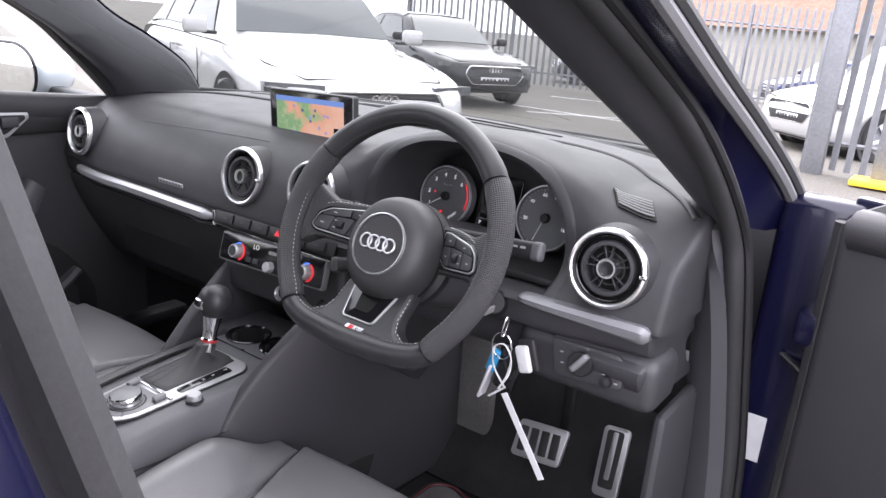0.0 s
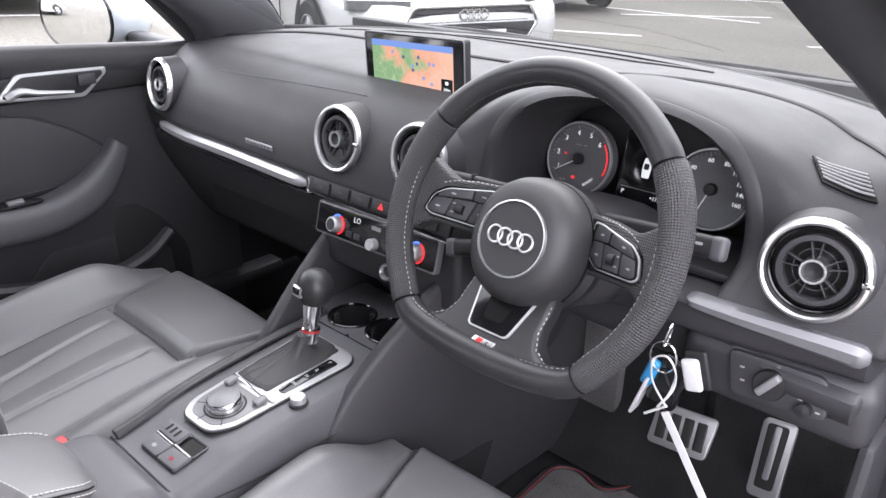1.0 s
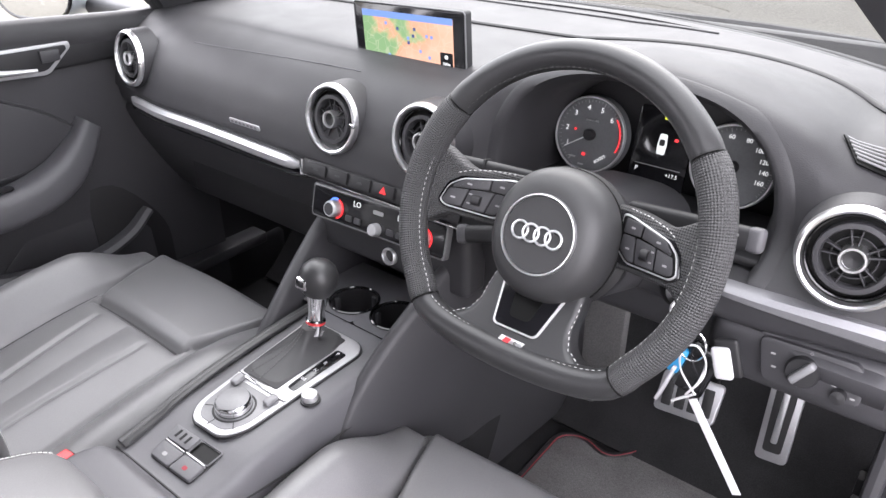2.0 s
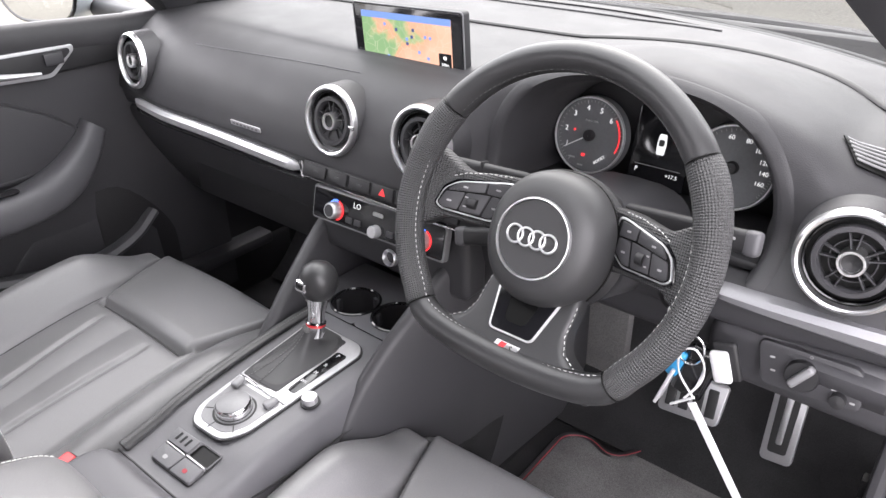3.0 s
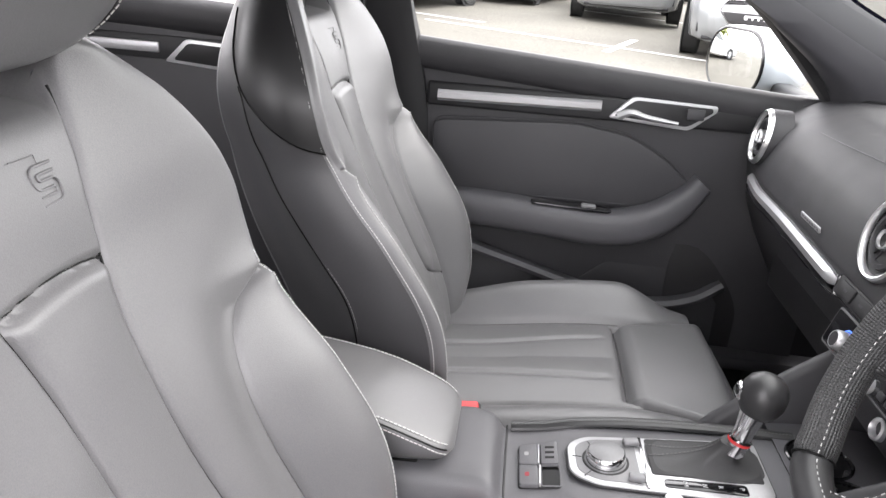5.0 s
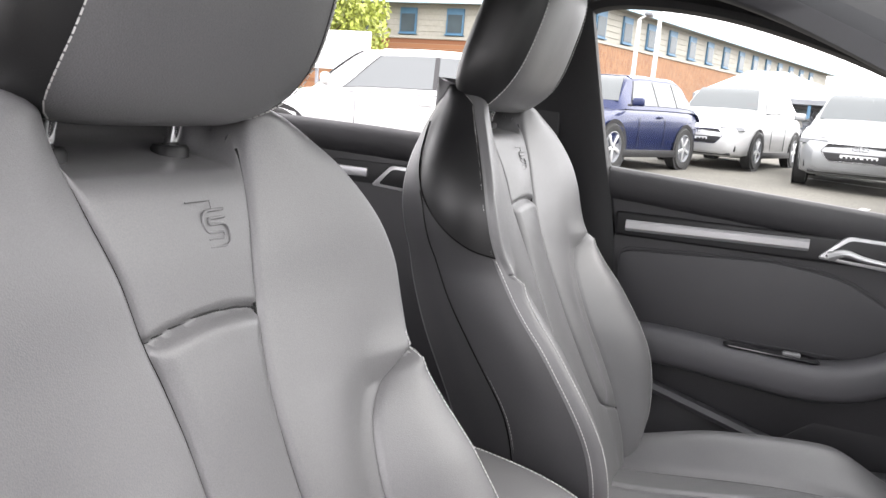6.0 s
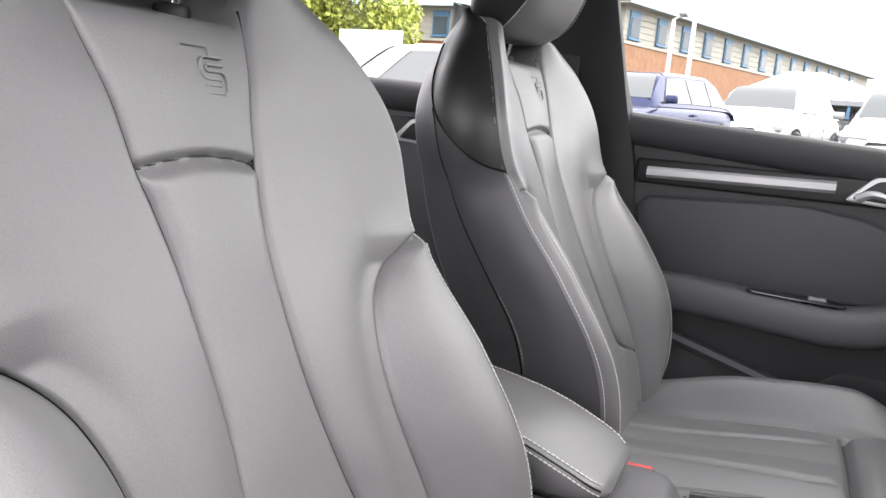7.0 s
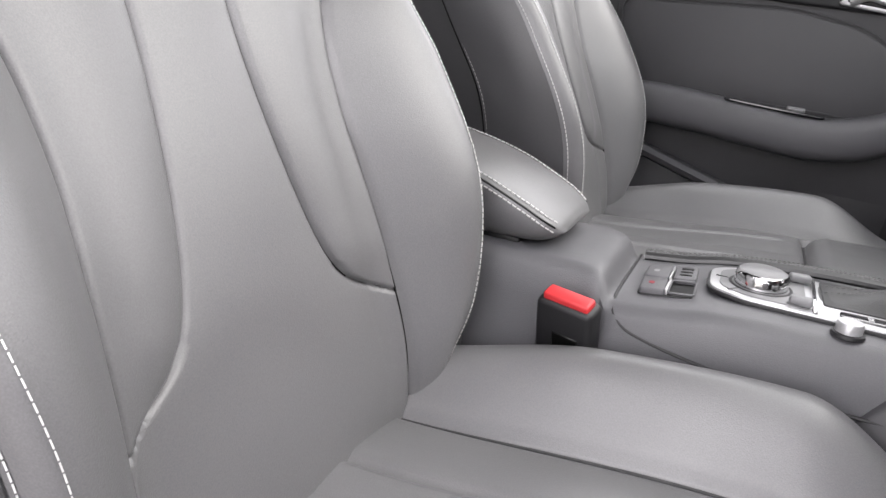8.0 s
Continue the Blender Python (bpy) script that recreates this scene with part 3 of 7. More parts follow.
# colour carries the light: black base as shade, pale grey slats as sky sheen
grille = part("side_demister", thick(sheet(lambda u, v: slat_at(-0.04 + 1.08 * u, -0.06 + 1.12 * v, 0.0030), 20, 16), 0.0015), PIT, dash, "slatted demister outlet")
for k in range(6):
    v0 = 0.02 + 0.165 * k
    part("slat", loft([[slat_at(u, v0, 0.0040), slat_at(u, v0, 0.0050), slat_at(u, v0 + 0.035, 0.0053), slat_at(u, v0 + 0.070, 0.0050), slat_at(u, v0 + 0.070, 0.0040)] for u in (0.0, 0.2, 0.4, 0.6, 0.8, 1.0)]), GREY_PLASTIC, grille)
# groove between padded dash and rear shelf: a dark tube paints its shading
gy = curve1([(-0.70, 0.150), (-0.60, 0.235), (-0.47, 0.305), (-0.35, 0.325), (-0.12, 0.320), (0.20, 0.332), (0.35, 0.334), (0.45, 0.312), (0.57, 0.245), (0.64, 0.175), (0.675, 0.130)])
part("pad_groove", tube([dash_top(-0.69 + 1.365 * i / 90, gy(-0.69 + 1.365 * i / 90), 0.0015) for i in range(91)], 0.0060, 8, flat=0.45, side=(0, 0, 1)), MATTE, dash, "dark tube painting the shade of the dash top's groove")
part("shelf_seam", tube([dash_top(-0.42 + 0.72 * i / 50, 0.490 - 0.5 * (max(abs(-0.06 - (-0.42 + 0.72 * i / 50)) - 0.15, 0)) ** 2, 0.0012) for i in range(51)], 0.0018, 6, side=(0, 0, 1)), HARD, dash)

part("airbag_line", tube([dash_top(-0.47 + 0.40 * i / 40, 0.0530 + 0.0095 * i / 40, 0.0002) for i in range(41)], 0.0008, 5), CONSOLE, dash, "fine line of the airbag cover")
# light switch
ls = basis((0.602, 0.012, 0.699), (0.99, 0.02, 0.05), (0, 0.22, 1))
lights = thing("light_switch_panel", "black panel with rotary headlamp switch beside the steering column", "switch panel")
part("panel", slab(smooth_poly([(-0.052, 0.024), (0.047, 0.022), (0.053, -0.022), (-0.042, -0.024)], 0.010), 0.012, 0.002, ls @ Matrix.Translation((0, 0, -0.006))), HARD, lights)
rot = part("rotary_switch", lathe([(0.0165, 0), (0.0165, 0.008), (0.0150, 0.011), (0.0001, 0.011)], 36, ls @ Matrix.Translation((-0.004, 0.0, 0.006))), MATTE, lights)
part("grip", box((0.0085, 0.030, 0.012), (-0.004, 0, 0.020), 0.003, 3, ls @ pose(0, 0, 0, 0, 0, 0) @ Matrix.Translation((0, 0, 0)) @ pose(0, 0, 0, 0, 0, -38)), GREY_PLASTIC, rot, "grey grip")
part("dimmer_knob", lathe([(0.0075, 0), (0.007, 0.010), (0.0001, 0.011)], 24, ls @ Matrix.Translation((0.032, -0.014, 0.006))), MATTE, lights)
words("AUTO", 0.0036, ls @ Matrix.Translation((0.019, 0.013, 0.0064)), RED_GLOW, lights)
words("O", 0.0045, ls @ Matrix.Translation((0.0, 0.0195, 0.0064)), PRINT, lights)
for dx, dy, mat in ((-0.035, 0.008, PRINT), (-0.032, -0.006, PRINT), (0.026, 0.002, PRINT), (0.026, -0.006, PRINT), (0.044, -0.014, PRINT)):
    part("symbol", slab(rounded(0.0050, 0.0020, 0.0008, 2), 0.0004, 0, ls @ Matrix.Translation((dx, dy, 0.0062))), mat, lights, "", False)
part("knee_panel", box((0.20, 0.09, 0.075), (0.595, 0.058, 0.688), 0.018, 4, None), HARD, dash)

# ---- navigation screen ----
nav = thing("navigation_screen", "upright black screen showing a coloured street map on the dash", "screen")
nm = basis((-0.015, 0.108, 0.921), (1, 0, 0.03), (0, -0.03, 1))
part("case", slab(rounded(0.206, 0.122, 0.005), 0.013, 0.002, nm @ Matrix.Translation((0, -0.006, -0.012))), MATTE, nav)
part("glass", slab(rounded(0.202, 0.118, 0.004), 0.002, 0.0006, nm @ Matrix.Translation((0, -0.006, 0.001))), GLOSS, nav)
part("rim", tube([(*p, 0.0012) for p in rounded(0.205, 0.121, 0.005)], 0.0012, 6, True, side=(0, 0, 1)), GREY_PLASTIC, nav, "thin grey rim").matrix_local = nm @ Matrix.Translation((0, -0.006, 0))


def map_material():
    m = bpy.data.materials.new("street_map_picture")
    m.use_nodes = True
    n, l = m.node_tree.nodes, m.node_tree.links
    b = n["Principled BSDF"]
    tc, t, v = n.new("ShaderNodeTexCoord"), n.new("ShaderNodeTexNoise"), n.new("ShaderNodeTexVoronoi")
    t.inputs["Scale"].default_value, t.inputs["Detail"].default_value = 17, 5
    v.feature = "DISTANCE_TO_EDGE"
    v.inputs["Scale"].default_value = 70
    for q in (t, v):
        l.new(tc.outputs["Object"], q.inputs["Vector"])
    grad = n.new("ShaderNodeSeparateXYZ")
    l.new(tc.outputs["Object"], grad.inputs[0])
    add = n.new("ShaderNodeMath")
    add.operation = "MULTIPLY_ADD"
    add.inputs[1].default_value = 2.6
    l.new(grad.outputs[0], add.inputs[0])
    l.new(t.outputs["Fac"], add.inputs[2])
    ramp = n.new("ShaderNodeValToRGB")
    e = ramp.color_ramp.elements
    e[0].position, e[0].color = 0.40, (0.26, 0.44, 0.20, 1)
    e[1].position, e[1].color = 0.50, (0.90, 0.42, 0.26, 1)
    for p, c in ((0.44, (0.42, 0.50, 0.24, 1)), (0.66, (0.95, 0.52, 0.36, 1))):
        k = e.new(p)
        k.color = c
    l.new(add.outputs[0], ramp.inputs[0])
    road = n.new("ShaderNodeMath")
    road.operation = "LESS_THAN"
    road.inputs[1].default_value = 0.025
    l.new(v.outputs["Distance"], road.inputs[0])
    mix = n.new("ShaderNodeMixRGB")
    mix.inputs[2].default_value = (0.75, 0.72, 0.55, 1)
    half = n.new("ShaderNodeMath")
    half.operation = "MULTIPLY"
    half.inputs[1].default_value = 0.35
    l.new(road.outputs[0], half.inputs[0])
    l.new(half.outputs[0], mix.inputs[0])
    l.new(ramp.outputs[0], mix.inputs[1])
    l.new(mix.outputs[0], b.inputs["Emission Color"])
    b.inputs["Base Color"].default_value, b.inputs["Roughness"].default_value = (0.02, 0.02, 0.02, 1), 0.25
    b.inputs["Emission Strength"].default_value = 0.20
    return m


MAP_SKY = material("map_sky", (0.02, 0.02, 0.03), 0.3, emit=(0.20, 0.34, 0.75), emit_power=0.20)
ICON = material("map_icon_dark", (0.02, 0.02, 0.05), 0.4, emit=(0.1, 0.15, 0.4), emit_power=0.1)
MAP_WHITE = material("screen_white", (0.1, 0.1, 0.1), 0.4, emit=(1, 1, 1), emit_power=0.2)
pic = part("map_picture", slab(rounded(0.168, 0.082, 0.001, 1), 0.0004, 0), map_material(), nav, "green and orange street map", False)
pic.matrix_local = nm @ Matrix.Translation((-0.001, 0.003, 0.0032))
part("sky_band", slab(rounded(0.168, 0.009, 0.0005, 1), 0.0004, 0, nm @ Matrix.Translation((-0.001, 0.0400, 0.0037))), MAP_SKY, nav, "", False)
part("side_menu", slab(rounded(0.022, 0.034, 0.0015, 2), 0.0004, 0, nm @ Matrix.Translation((0.071, -0.019, 0.0042))), GLOSS, nav, "", False)
words("300m", 0.006, nm @ Matrix.Translation((0.071, -0.0175, 0.0048)), MAP_WHITE, nav)
words("110", 0.006, nm @ Matrix.Translation((0.071, -0.031, 0.0048)), MAP_WHITE, nav)
part("menu_icon", slab(rounded(0.006, 0.005, 0.0015, 2), 0.0002, 0, nm @ Matrix.Translation((0.071, -0.008, 0.0047))), MAP_WHITE, nav, "", False)
words("16:00", 0.0065, nm @ Matrix.Translation((-0.070, -0.0475, 0.0036)), MAP_WHITE, nav)
part("caption_bar", slab(rounded(0.034, 0.004, 0.0005, 1), 0.0003, 0, nm @ Matrix.Translation((0.018, -0.0475, 0.0034))), MAP_WHITE, nav, "", False)
rnd = random.Random(5)
for k in range(13):
    part("map_icon", slab(rounded(0.0045, 0.0045, 0.001, 2), 0.0003, 0, nm @ Matrix.Translation((rnd.uniform(-0.06, 0.055), rnd.uniform(-0.03, 0.03), 0.0040))), rnd.choice((ICON, MAP_SKY, MAP_WHITE, ICON)), nav, "", False)
part("slot", box((0.225, 0.05, 0.006), (-0.015, 0.118, 0.866), 0.002), MATTE, nav, "dark slot that the screen rises from")
part("stand", box((0.10, 0.008, 0.06), (-0.015, 0.122, 0.885), 0.002), MATTE, nav)


# ---- the steering wheel ----
WHEEL = basis((0.3554, -0.1135, 0.8414), (1, 0, 0), (0, math.sin(radians(24.9)), math.cos(radians(24.9))))
HUB_Y = -0.0145
wheel = thing("steering_wheel", "black leather flat-bottomed sports steering wheel with perforated grips", "steering wheel", m=WHEEL)


def rim_point(deg):
    a = radians(deg)
    x, y = 0.1655 * math.cos(a), 0.1655 * math.sin(a)
    if y < -0.100:
        y = -0.100 - 0.050 * math.tanh((-0.100 - y) / 0.050)
        x *= 1.0 + 0.13 * smoothstep(0.102, 0.146, -y) * smoothstep(0.02, 0.1, abs(x))
    return Vector((x, y, 0))


def rim_frame(d):
    t = (rim_point(d + 0.5) - rim_point(d - 0.5)).normalized()
    return rim_point(d), t.cross(Vector((0, 0, 1)))


def rim_piece(a, b, fat=1.0, n=56):
    rings = []
    for i in range(n + 1):
        d = a + (b - a) * i / n
        p, out = rim_frame(d)
        e = (d + 360) % 360
        bulge = 1 + 0.12 * math.exp(-((e - 152) / 16) ** 2) + 0.12 * math.exp(-(((e + 180) % 360 - 208) / 16) ** 2)
        bulge += 0.10 * math.exp(-((e - 270) / 30) ** 2)
        soft = 1 - 0.06 * (math.exp(-(i / 1.2) ** 2) + math.exp(-((n - i) / 1.2) ** 2))
        rings.append([p + out * 0.0150 * fat * bulge * soft * math.cos(c * math.tau / 20) + Vector((0, 0, 1)) * 0.0172 * fat * soft * math.sin(c * math.tau / 20) for c in range(20)])
    bm = loft(rings)
    uv, step, round_ = bm.loops.layers.uv.new("grip"), 0.1655 * radians(b - a) / n, 0.101 / 20
    for k, f in enumerate(bm.faces):
        if len(f.loops) == 4:
            i, c = divmod(k, 20)
            for lp, (du, dv) in zip(f.loops, ((0, 0), (0, 1), (1, 1), (1, 0))):
                lp[uv].uv = ((i + du) * step, (c + dv) * round_)
    return bm


part("rim_top", rim_piece(36, 146), LEATHER_DARK, wheel, "smooth black leather")
part("grip", rim_piece(146.3, 228, 1.03), PERFORATED, wheel, "perforated black leather")
part("grip", rim_piece(-48, 35.7, 1.03), PERFORATED, wheel, "perforated black leather")
part("rim_bottom", rim_piece(228.3, 311.7), LEATHER_DARK, wheel, "smooth black leather")
for d in (36, 146, 228, 312):
    p, out = rim_frame(d)
    part("rim_seam", tube([p + out * 0.0153 * math.cos(c * math.tau / 24) + Vector((0, 0, 0.0175 * math.sin(c * math.tau / 24))) for c in range(24)], 0.0009, 6, True, side=(0, 0, 1)), PIT, wheel)
for a, b in ((38, 144), (148, 226), (-46, 34), (231, 254), (286, 309)):
    pts = []
    for i in range(41):
        p, out = rim_frame(a + (b - a) * i / 40)
        pts.append(p - out * 0.0140 + Vector((0, 0, 0.0075)))
    stitches(pts, wheel, THREAD if a in (-46, 148, 231, 286) else GREY_THREAD, length=0.003, gap=0.003, width=0.0005)


# airbag cover, emblem ring and four plain rings
def cover_ring(s, h):
    out = []
    for i in range(56):
        a = i * math.tau / 56
        x, y = math.cos(a), math.sin(a)
        out.append((0.067 * s * math.copysign(abs(x) ** 0.94, x), 0.072 * s * math.copysign(abs(y) ** 0.94, y) + HUB_Y, h))
    return out


part("airbag_cover", loft([cover_ring(k, h) for k, h in ((0.02, 0.0106), (0.3, 0.0104), (0.56, 0.0092), (0.70, 0.0070), (0.82, 0.0020), (0.91, -0.0060), (0.97, -0.0170), (1.0, -0.030), (1.0, -0.042), (0.96, -0.056))]), COVER, wheel, "smooth black airbag cover")
part("cover_line", tube([(p[0], p[1], -0.0395) for p in cover_ring(1.004, 0)], 0.0011, 6, True, side=(0, 0, 1)), PIT, wheel)
EM = Matrix.Translation((0, HUB_Y, -0.0225))
emblem = part("emblem_disc", lathe([(0.0001, 0.0338), (0.038, 0.0330), (0.040, 0.031)], 56, EM), COVER, wheel)
part("emblem_ring", lathe([(0.0388, 0.0325), (0.0394, 0.0346), (0.0408, 0.0348), (0.0416, 0.0300)], 64, EM), BRIGHT, emblem, "chrome ring")
for k in range(4):
    part("emblem_loop", tube([EM @ Vector((-0.0193 + 0.01287 * k + 0.0089 * math.cos(q * math.tau / 40), 0.0089 * math.sin(q * math.tau / 40), 0.0345 + 0.0006 * (k % 2))) for q in range(40)], 0.0013, 8, True, side=(0, 0, 1)), BRIGHT, emblem, "chrome loop")
part("hub_back", lathe([(0.064, -0.046), (0.074, -0.054), (0.072, -0.070), (0.045, -0.09)], 40, Matrix.Translation((0, HUB_Y, 0))), MATTE, wheel)


def sink_side(ob):
    """The side spokes fall away from the grips towards the hub."""
    for o in [ob] + list(ob.children_recursive):
        for v in o.data.vertices:
            v.co.z += -0.016 - 0.45 * max(0.130 - abs(v.co.x), -0.022)


def sink_low(ob):
    """The lower spoke falls away from the rim towards the hub."""
    for o in [ob] + list(ob.children_recursive):
        for v in o.data.vertices:
            v.co.z += 0.002 - 0.46 * max(v.co.y + 0.124, -0.012)


def pod(sign):
    c = [(0.059, 0.029), (0.070, 0.0285), (0.119, 0.0165), (0.132, 0.006), (0.138, -0.0135), (0.131, -0.0185), (0.078, -0.0185), (0.063, -0.008)]
    c = [(sign * x, y) for x, y in c]
    bm = slab(smooth_poly([(sign * x, y) for x, y in ((0.040, 0.036), (0.075, 0.036), (0.118, 0.028), (0.156, 0.050), (0.162, 0.0), (0.154, -0.046), (0.132, -0.026), (0.072, -0.026), (0.040, -0.034))], 0.010), 0.022, 0.005, Matrix.Translation((0, 0, -0.019)), 3)
    uv = bm.loops.layers.uv.new("grip")
    for f in bm.faces:
        for lp in f.loops:
            lp[uv].uv = (lp.vert.co.x, lp.vert.co.y)
    sp = part("spoke", bm, PERFORATED, wheel, "perforated leather spoke")
    part("spoke_bezel", slab(smooth_poly([(sign * x, y) for x, y in ((0.050, 0.030), (0.060, 0.0315), (0.122, 0.0185), (0.1345, 0.008), (0.1410, -0.0140), (0.132, -0.0210), (0.070, -0.0210), (0.050, -0.016))], 0.004), 0.004, 0.0008, Matrix.Translation((0, 0, 0.0))), GLOSS, sp, "gloss black key bezel")
    part("button_surround", slab(smooth_poly(c, 0.005), 0.006, 0.0012, Matrix.Translation((0, 0, 0.0005))), SATIN, sp, "satin chrome outline")
    k = (sum(p[0] for p in c) / len(c), sum(p[1] for p in c) / len(c))

    def shrink(pts, fx, fy):
        return [(k[0] + (x - k[0]) * fx, k[1] + (y - k[1]) * fy) for x, y in pts]
    part("button_plate", slab(smooth_poly(shrink(c, 0.955, 0.925), 0.005), 0.0062, 0.0006, Matrix.Translation((0, 0, 0.0008))), PIT, sp)
    keys_at = [[(0.066, 0.0255), (0.088, 0.0225), (0.088, 0.0105), (0.066, 0.0105)], [(0.0895, 0.0222), (0.117, 0.0150), (0.126, 0.0065), (0.126, 0.0040), (0.0895, 0.0105)],
               [(0.067, 0.0090), (0.082, 0.0090), (0.088, -0.0150), (0.080, -0.0150), (0.067, -0.0050)], [(0.0835, 0.0090), (0.108, 0.0060), (0.112, -0.0150), (0.0895, -0.0150)], [(0.1095, 0.0058), (0.1285, 0.0025), (0.134, -0.0120), (0.129, -0.0152), (0.1135, -0.0150)]]
    for n_, q in enumerate(keys_at):
        b = part("button", slab(smooth_poly([(sign * x, y) for x, y in q], 0.0022, 3), 0.0022, 0.0008, Matrix.Translation((0, 0, 0.0066))), HARD, sp)
        bx, by = sum(x for x, _ in q) / len(q) * sign, sum(y for _, y in q) / len(q)
        if n_ == 3:
            part("thumb_wheel", tube([(bx - 0.0042, by, 0.0085), (bx + 0.0042, by, 0.0085)], 0.0058, 18), MATTE, b, "ribbed thumb wheel")
            for sy in (-0.0085, 0.0085):
                part("symbol", slab(rounded(0.0036, 0.0016, 0.0006, 2), 0.0004, 0, Matrix.Translation((bx + sign * 0.008, by + sy * 0.6, 0.0088))), PRINT, b, "", False)
        else:
            part("symbol", slab(rounded(0.0050, 0.0020, 0.0008, 2), 0.0004, 0, Matrix.Translation((bx, by, 0.0088))), PRINT, b, "", False)
    sink_side(sp)
    stitches([(sign * x, y, -0.0085 - 0.45 * (0.130 - x)) for x, y in ((0.068, 0.0345), (0.090, 0.0325), (0.112, 0.0270), (0.126, 0.0200))], wheel, length=0.003, gap=0.0025, width=0.0006)


pod(-1)
pod(1)
half = [(0.048, -0.046), (0.055, -0.076), (0.0545, -0.098), (0.062, -0.114), (0.080, -0.125), (0.104, -0.132), (0.104, -0.150)]
ls_sp = part("lower_spoke", slab(smooth_poly([(-x, y) for x, y in half] + [(x, y) for x, y in half[::-1]], 0.012, 6), 0.022, 0.007, Matrix.Translation((0, 0, -0.020)), 3), LEATHER_DARK, wheel)
tri = [(-0.041, -0.058), (-0.0262, -0.1165), (0.0262, -0.1165), (0.041, -0.058)]
part("insert_rim", slab(smooth_poly(tri, 0.006), 0.004, 0.001, Matrix.Translation((0, 0, 0.0005))), SATIN, ls_sp, "satin chrome outline")
# gloss insert and flat black patch stand in for the spoke's dark opening
part("insert", slab(smooth_poly([(x * 0.925, -0.080 + (y + 0.080) * 0.945) for x, y in tri], 0.005), 0.0045, 0.0006, Matrix.Translation((0, 0, 0.0005))), GLOSS, ls_sp, "gloss black insert in place of an opening")
part("insert_well", slab(smooth_poly([(-0.020, -0.062), (-0.012, -0.104), (0.012, -0.104), (0.020, -0.062)], 0.006), 0.0006, 0, Matrix.Translation((0, 0, 0.0052))), PIT, ls_sp, "", False)
bd = part("spoke_badge", slab([(-0.0155, -0.0048), (0.0120, -0.0048), (0.0155, 0.0048), (-0.0120, 0.0048)], 0.0018, 0.0004, Matrix.Translation((0.0022, -0.1285, 0.0016))), BRIGHT, ls_sp, "small red and silver badge")
part("badge_red", slab([(-0.0100, -0.0044), (-0.0030, -0.0044), (0.0004, 0.0044), (-0.0066, 0.0044)], 0.0005, 0, Matrix.Translation((0.0022, -0.1285, 0.0034))), RED, bd, "", False)
words("S", 0.0085, Matrix.Translation((0.0082, -0.1285, 0.0036)), MATTE, bd)
sink_low(ls_sp)
for sg in (-1, 1):
    stitches([(sg * x, y, 0.0015 - 0.46 * max(y + 0.124, -0.012)) for x, y in ((0.0520, -0.070), (0.0535, -0.084), (0.0535, -0.098), (0.0600, -0.1125), (0.078, -0.1235))], wheel, length=0.003, gap=0.003, width=0.0006)

# column, stalks
column = thing("steering_column", "dark plastic steering column shroud with indicator and wiper stalks", "steering column")
ring_c = []
for i in range(9):
    t = i / 8
    c = Vector((0.353, -0.085 + 0.19 * t, 0.800 - 0.05 * t))
    ring_c.append([(c.x + 0.062 * (1 + 0.25 * t) * math.copysign(abs(math.cos(q)) ** 0.6, math.cos(q)), c.y, c.z + 0.058 * (1 + 0.15 * t) * math.copysign(abs(math.sin(q)) ** 0.7, math.sin(q))) for q in [k * math.tau / 28 for k in range(28)]])
part("shroud", loft(ring_c), HARD, column)


def stalk(a, b, label):
    a, b = Vector(a), Vector(b)
    m = basis((a + b) / 2, b - a, (0, 0.3, 1))
    ln = (b - a).length
    s = part("stalk", box((ln, 0.023, 0.014), (0, 0, 0), 0.006, 3, m), MATTE, column, label)
    part("stalk_end", box((0.016, 0.0245, 0.0155), (ln / 2 - 0.004, 0, 0), 0.005, 3, m), ARM_GREY, s, "grey plastic tip")
    part("stalk_collar", box((0.004, 0.027, 0.016), (ln / 2 - 0.05, 0, 0), 0.003, 2, m), MATTE, s)
    for k in range(3):
        part("symbol", slab(rounded(0.008, 0.003, 0.001, 2), 0.0004, 0, m @ Matrix.Translation((ln / 2 - 0.022 - 0.012 * k, 0.002, 0.0078))), PRINT, s, "", False)


stalk((0.40, -0.020, 0.832), (0.538, -0.032, 0.845), "dark wiper stalk")
stalk((0.31, -0.015, 0.832), (0.168, -0.030, 0.832), "dark indicator stalk")
stalk((0.31, -0.005, 0.765), (0.184, -0.028, 0.737), "dark cruise control stalk")
part("ignition_lock", lathe([(0.0001, 0.012), (0.015, 0.012), (0.019, 0.006), (0.020, -0.02)], 28, basis((0.462, -0.002, 0.748), (0.9, 0.4, 0), (0, 0.35, 0.9))), MATTE, column, "black key slot")

# ---- key bunch ----
keys = thing("key_bunch", "car keys with white tag and blue fob hanging from ignition", "keys")
part("key_blade", box((0.004, 0.03, 0.009), (0.468, -0.022, 0.744), 0.001, 1), SATIN, keys)
part("split_ring", tube([(0.494 + 0.003 * math.sin(q), -0.022 + 0.016 * math.cos(q * 1.0) * 0.35, 0.727 + 0.016 * math.sin(q)) for q in [k * math.tau / 32 for k in range(32)]], 0.0012, 6, True, side=(1, 0, 0)), CHROME, keys)
part("split_ring", tube([(0.493 + 0.015 * math.cos(q), -0.024, 0.700 + 0.019 * math.sin(q)) for q in [k * math.tau / 32 for k in range(32)]], 0.0011, 6, True, side=(0, 1, 0)), CHROME, keys)
part("key_fob", box((0.036, 0.014, 0.068), (0, 0, 0), 0.006, 3, Matrix.Translation((0.500, -0.012, 0.665)) @ pose(0, 0, 0, 0, 14, 0)), GLOSS, keys, "black key fob")
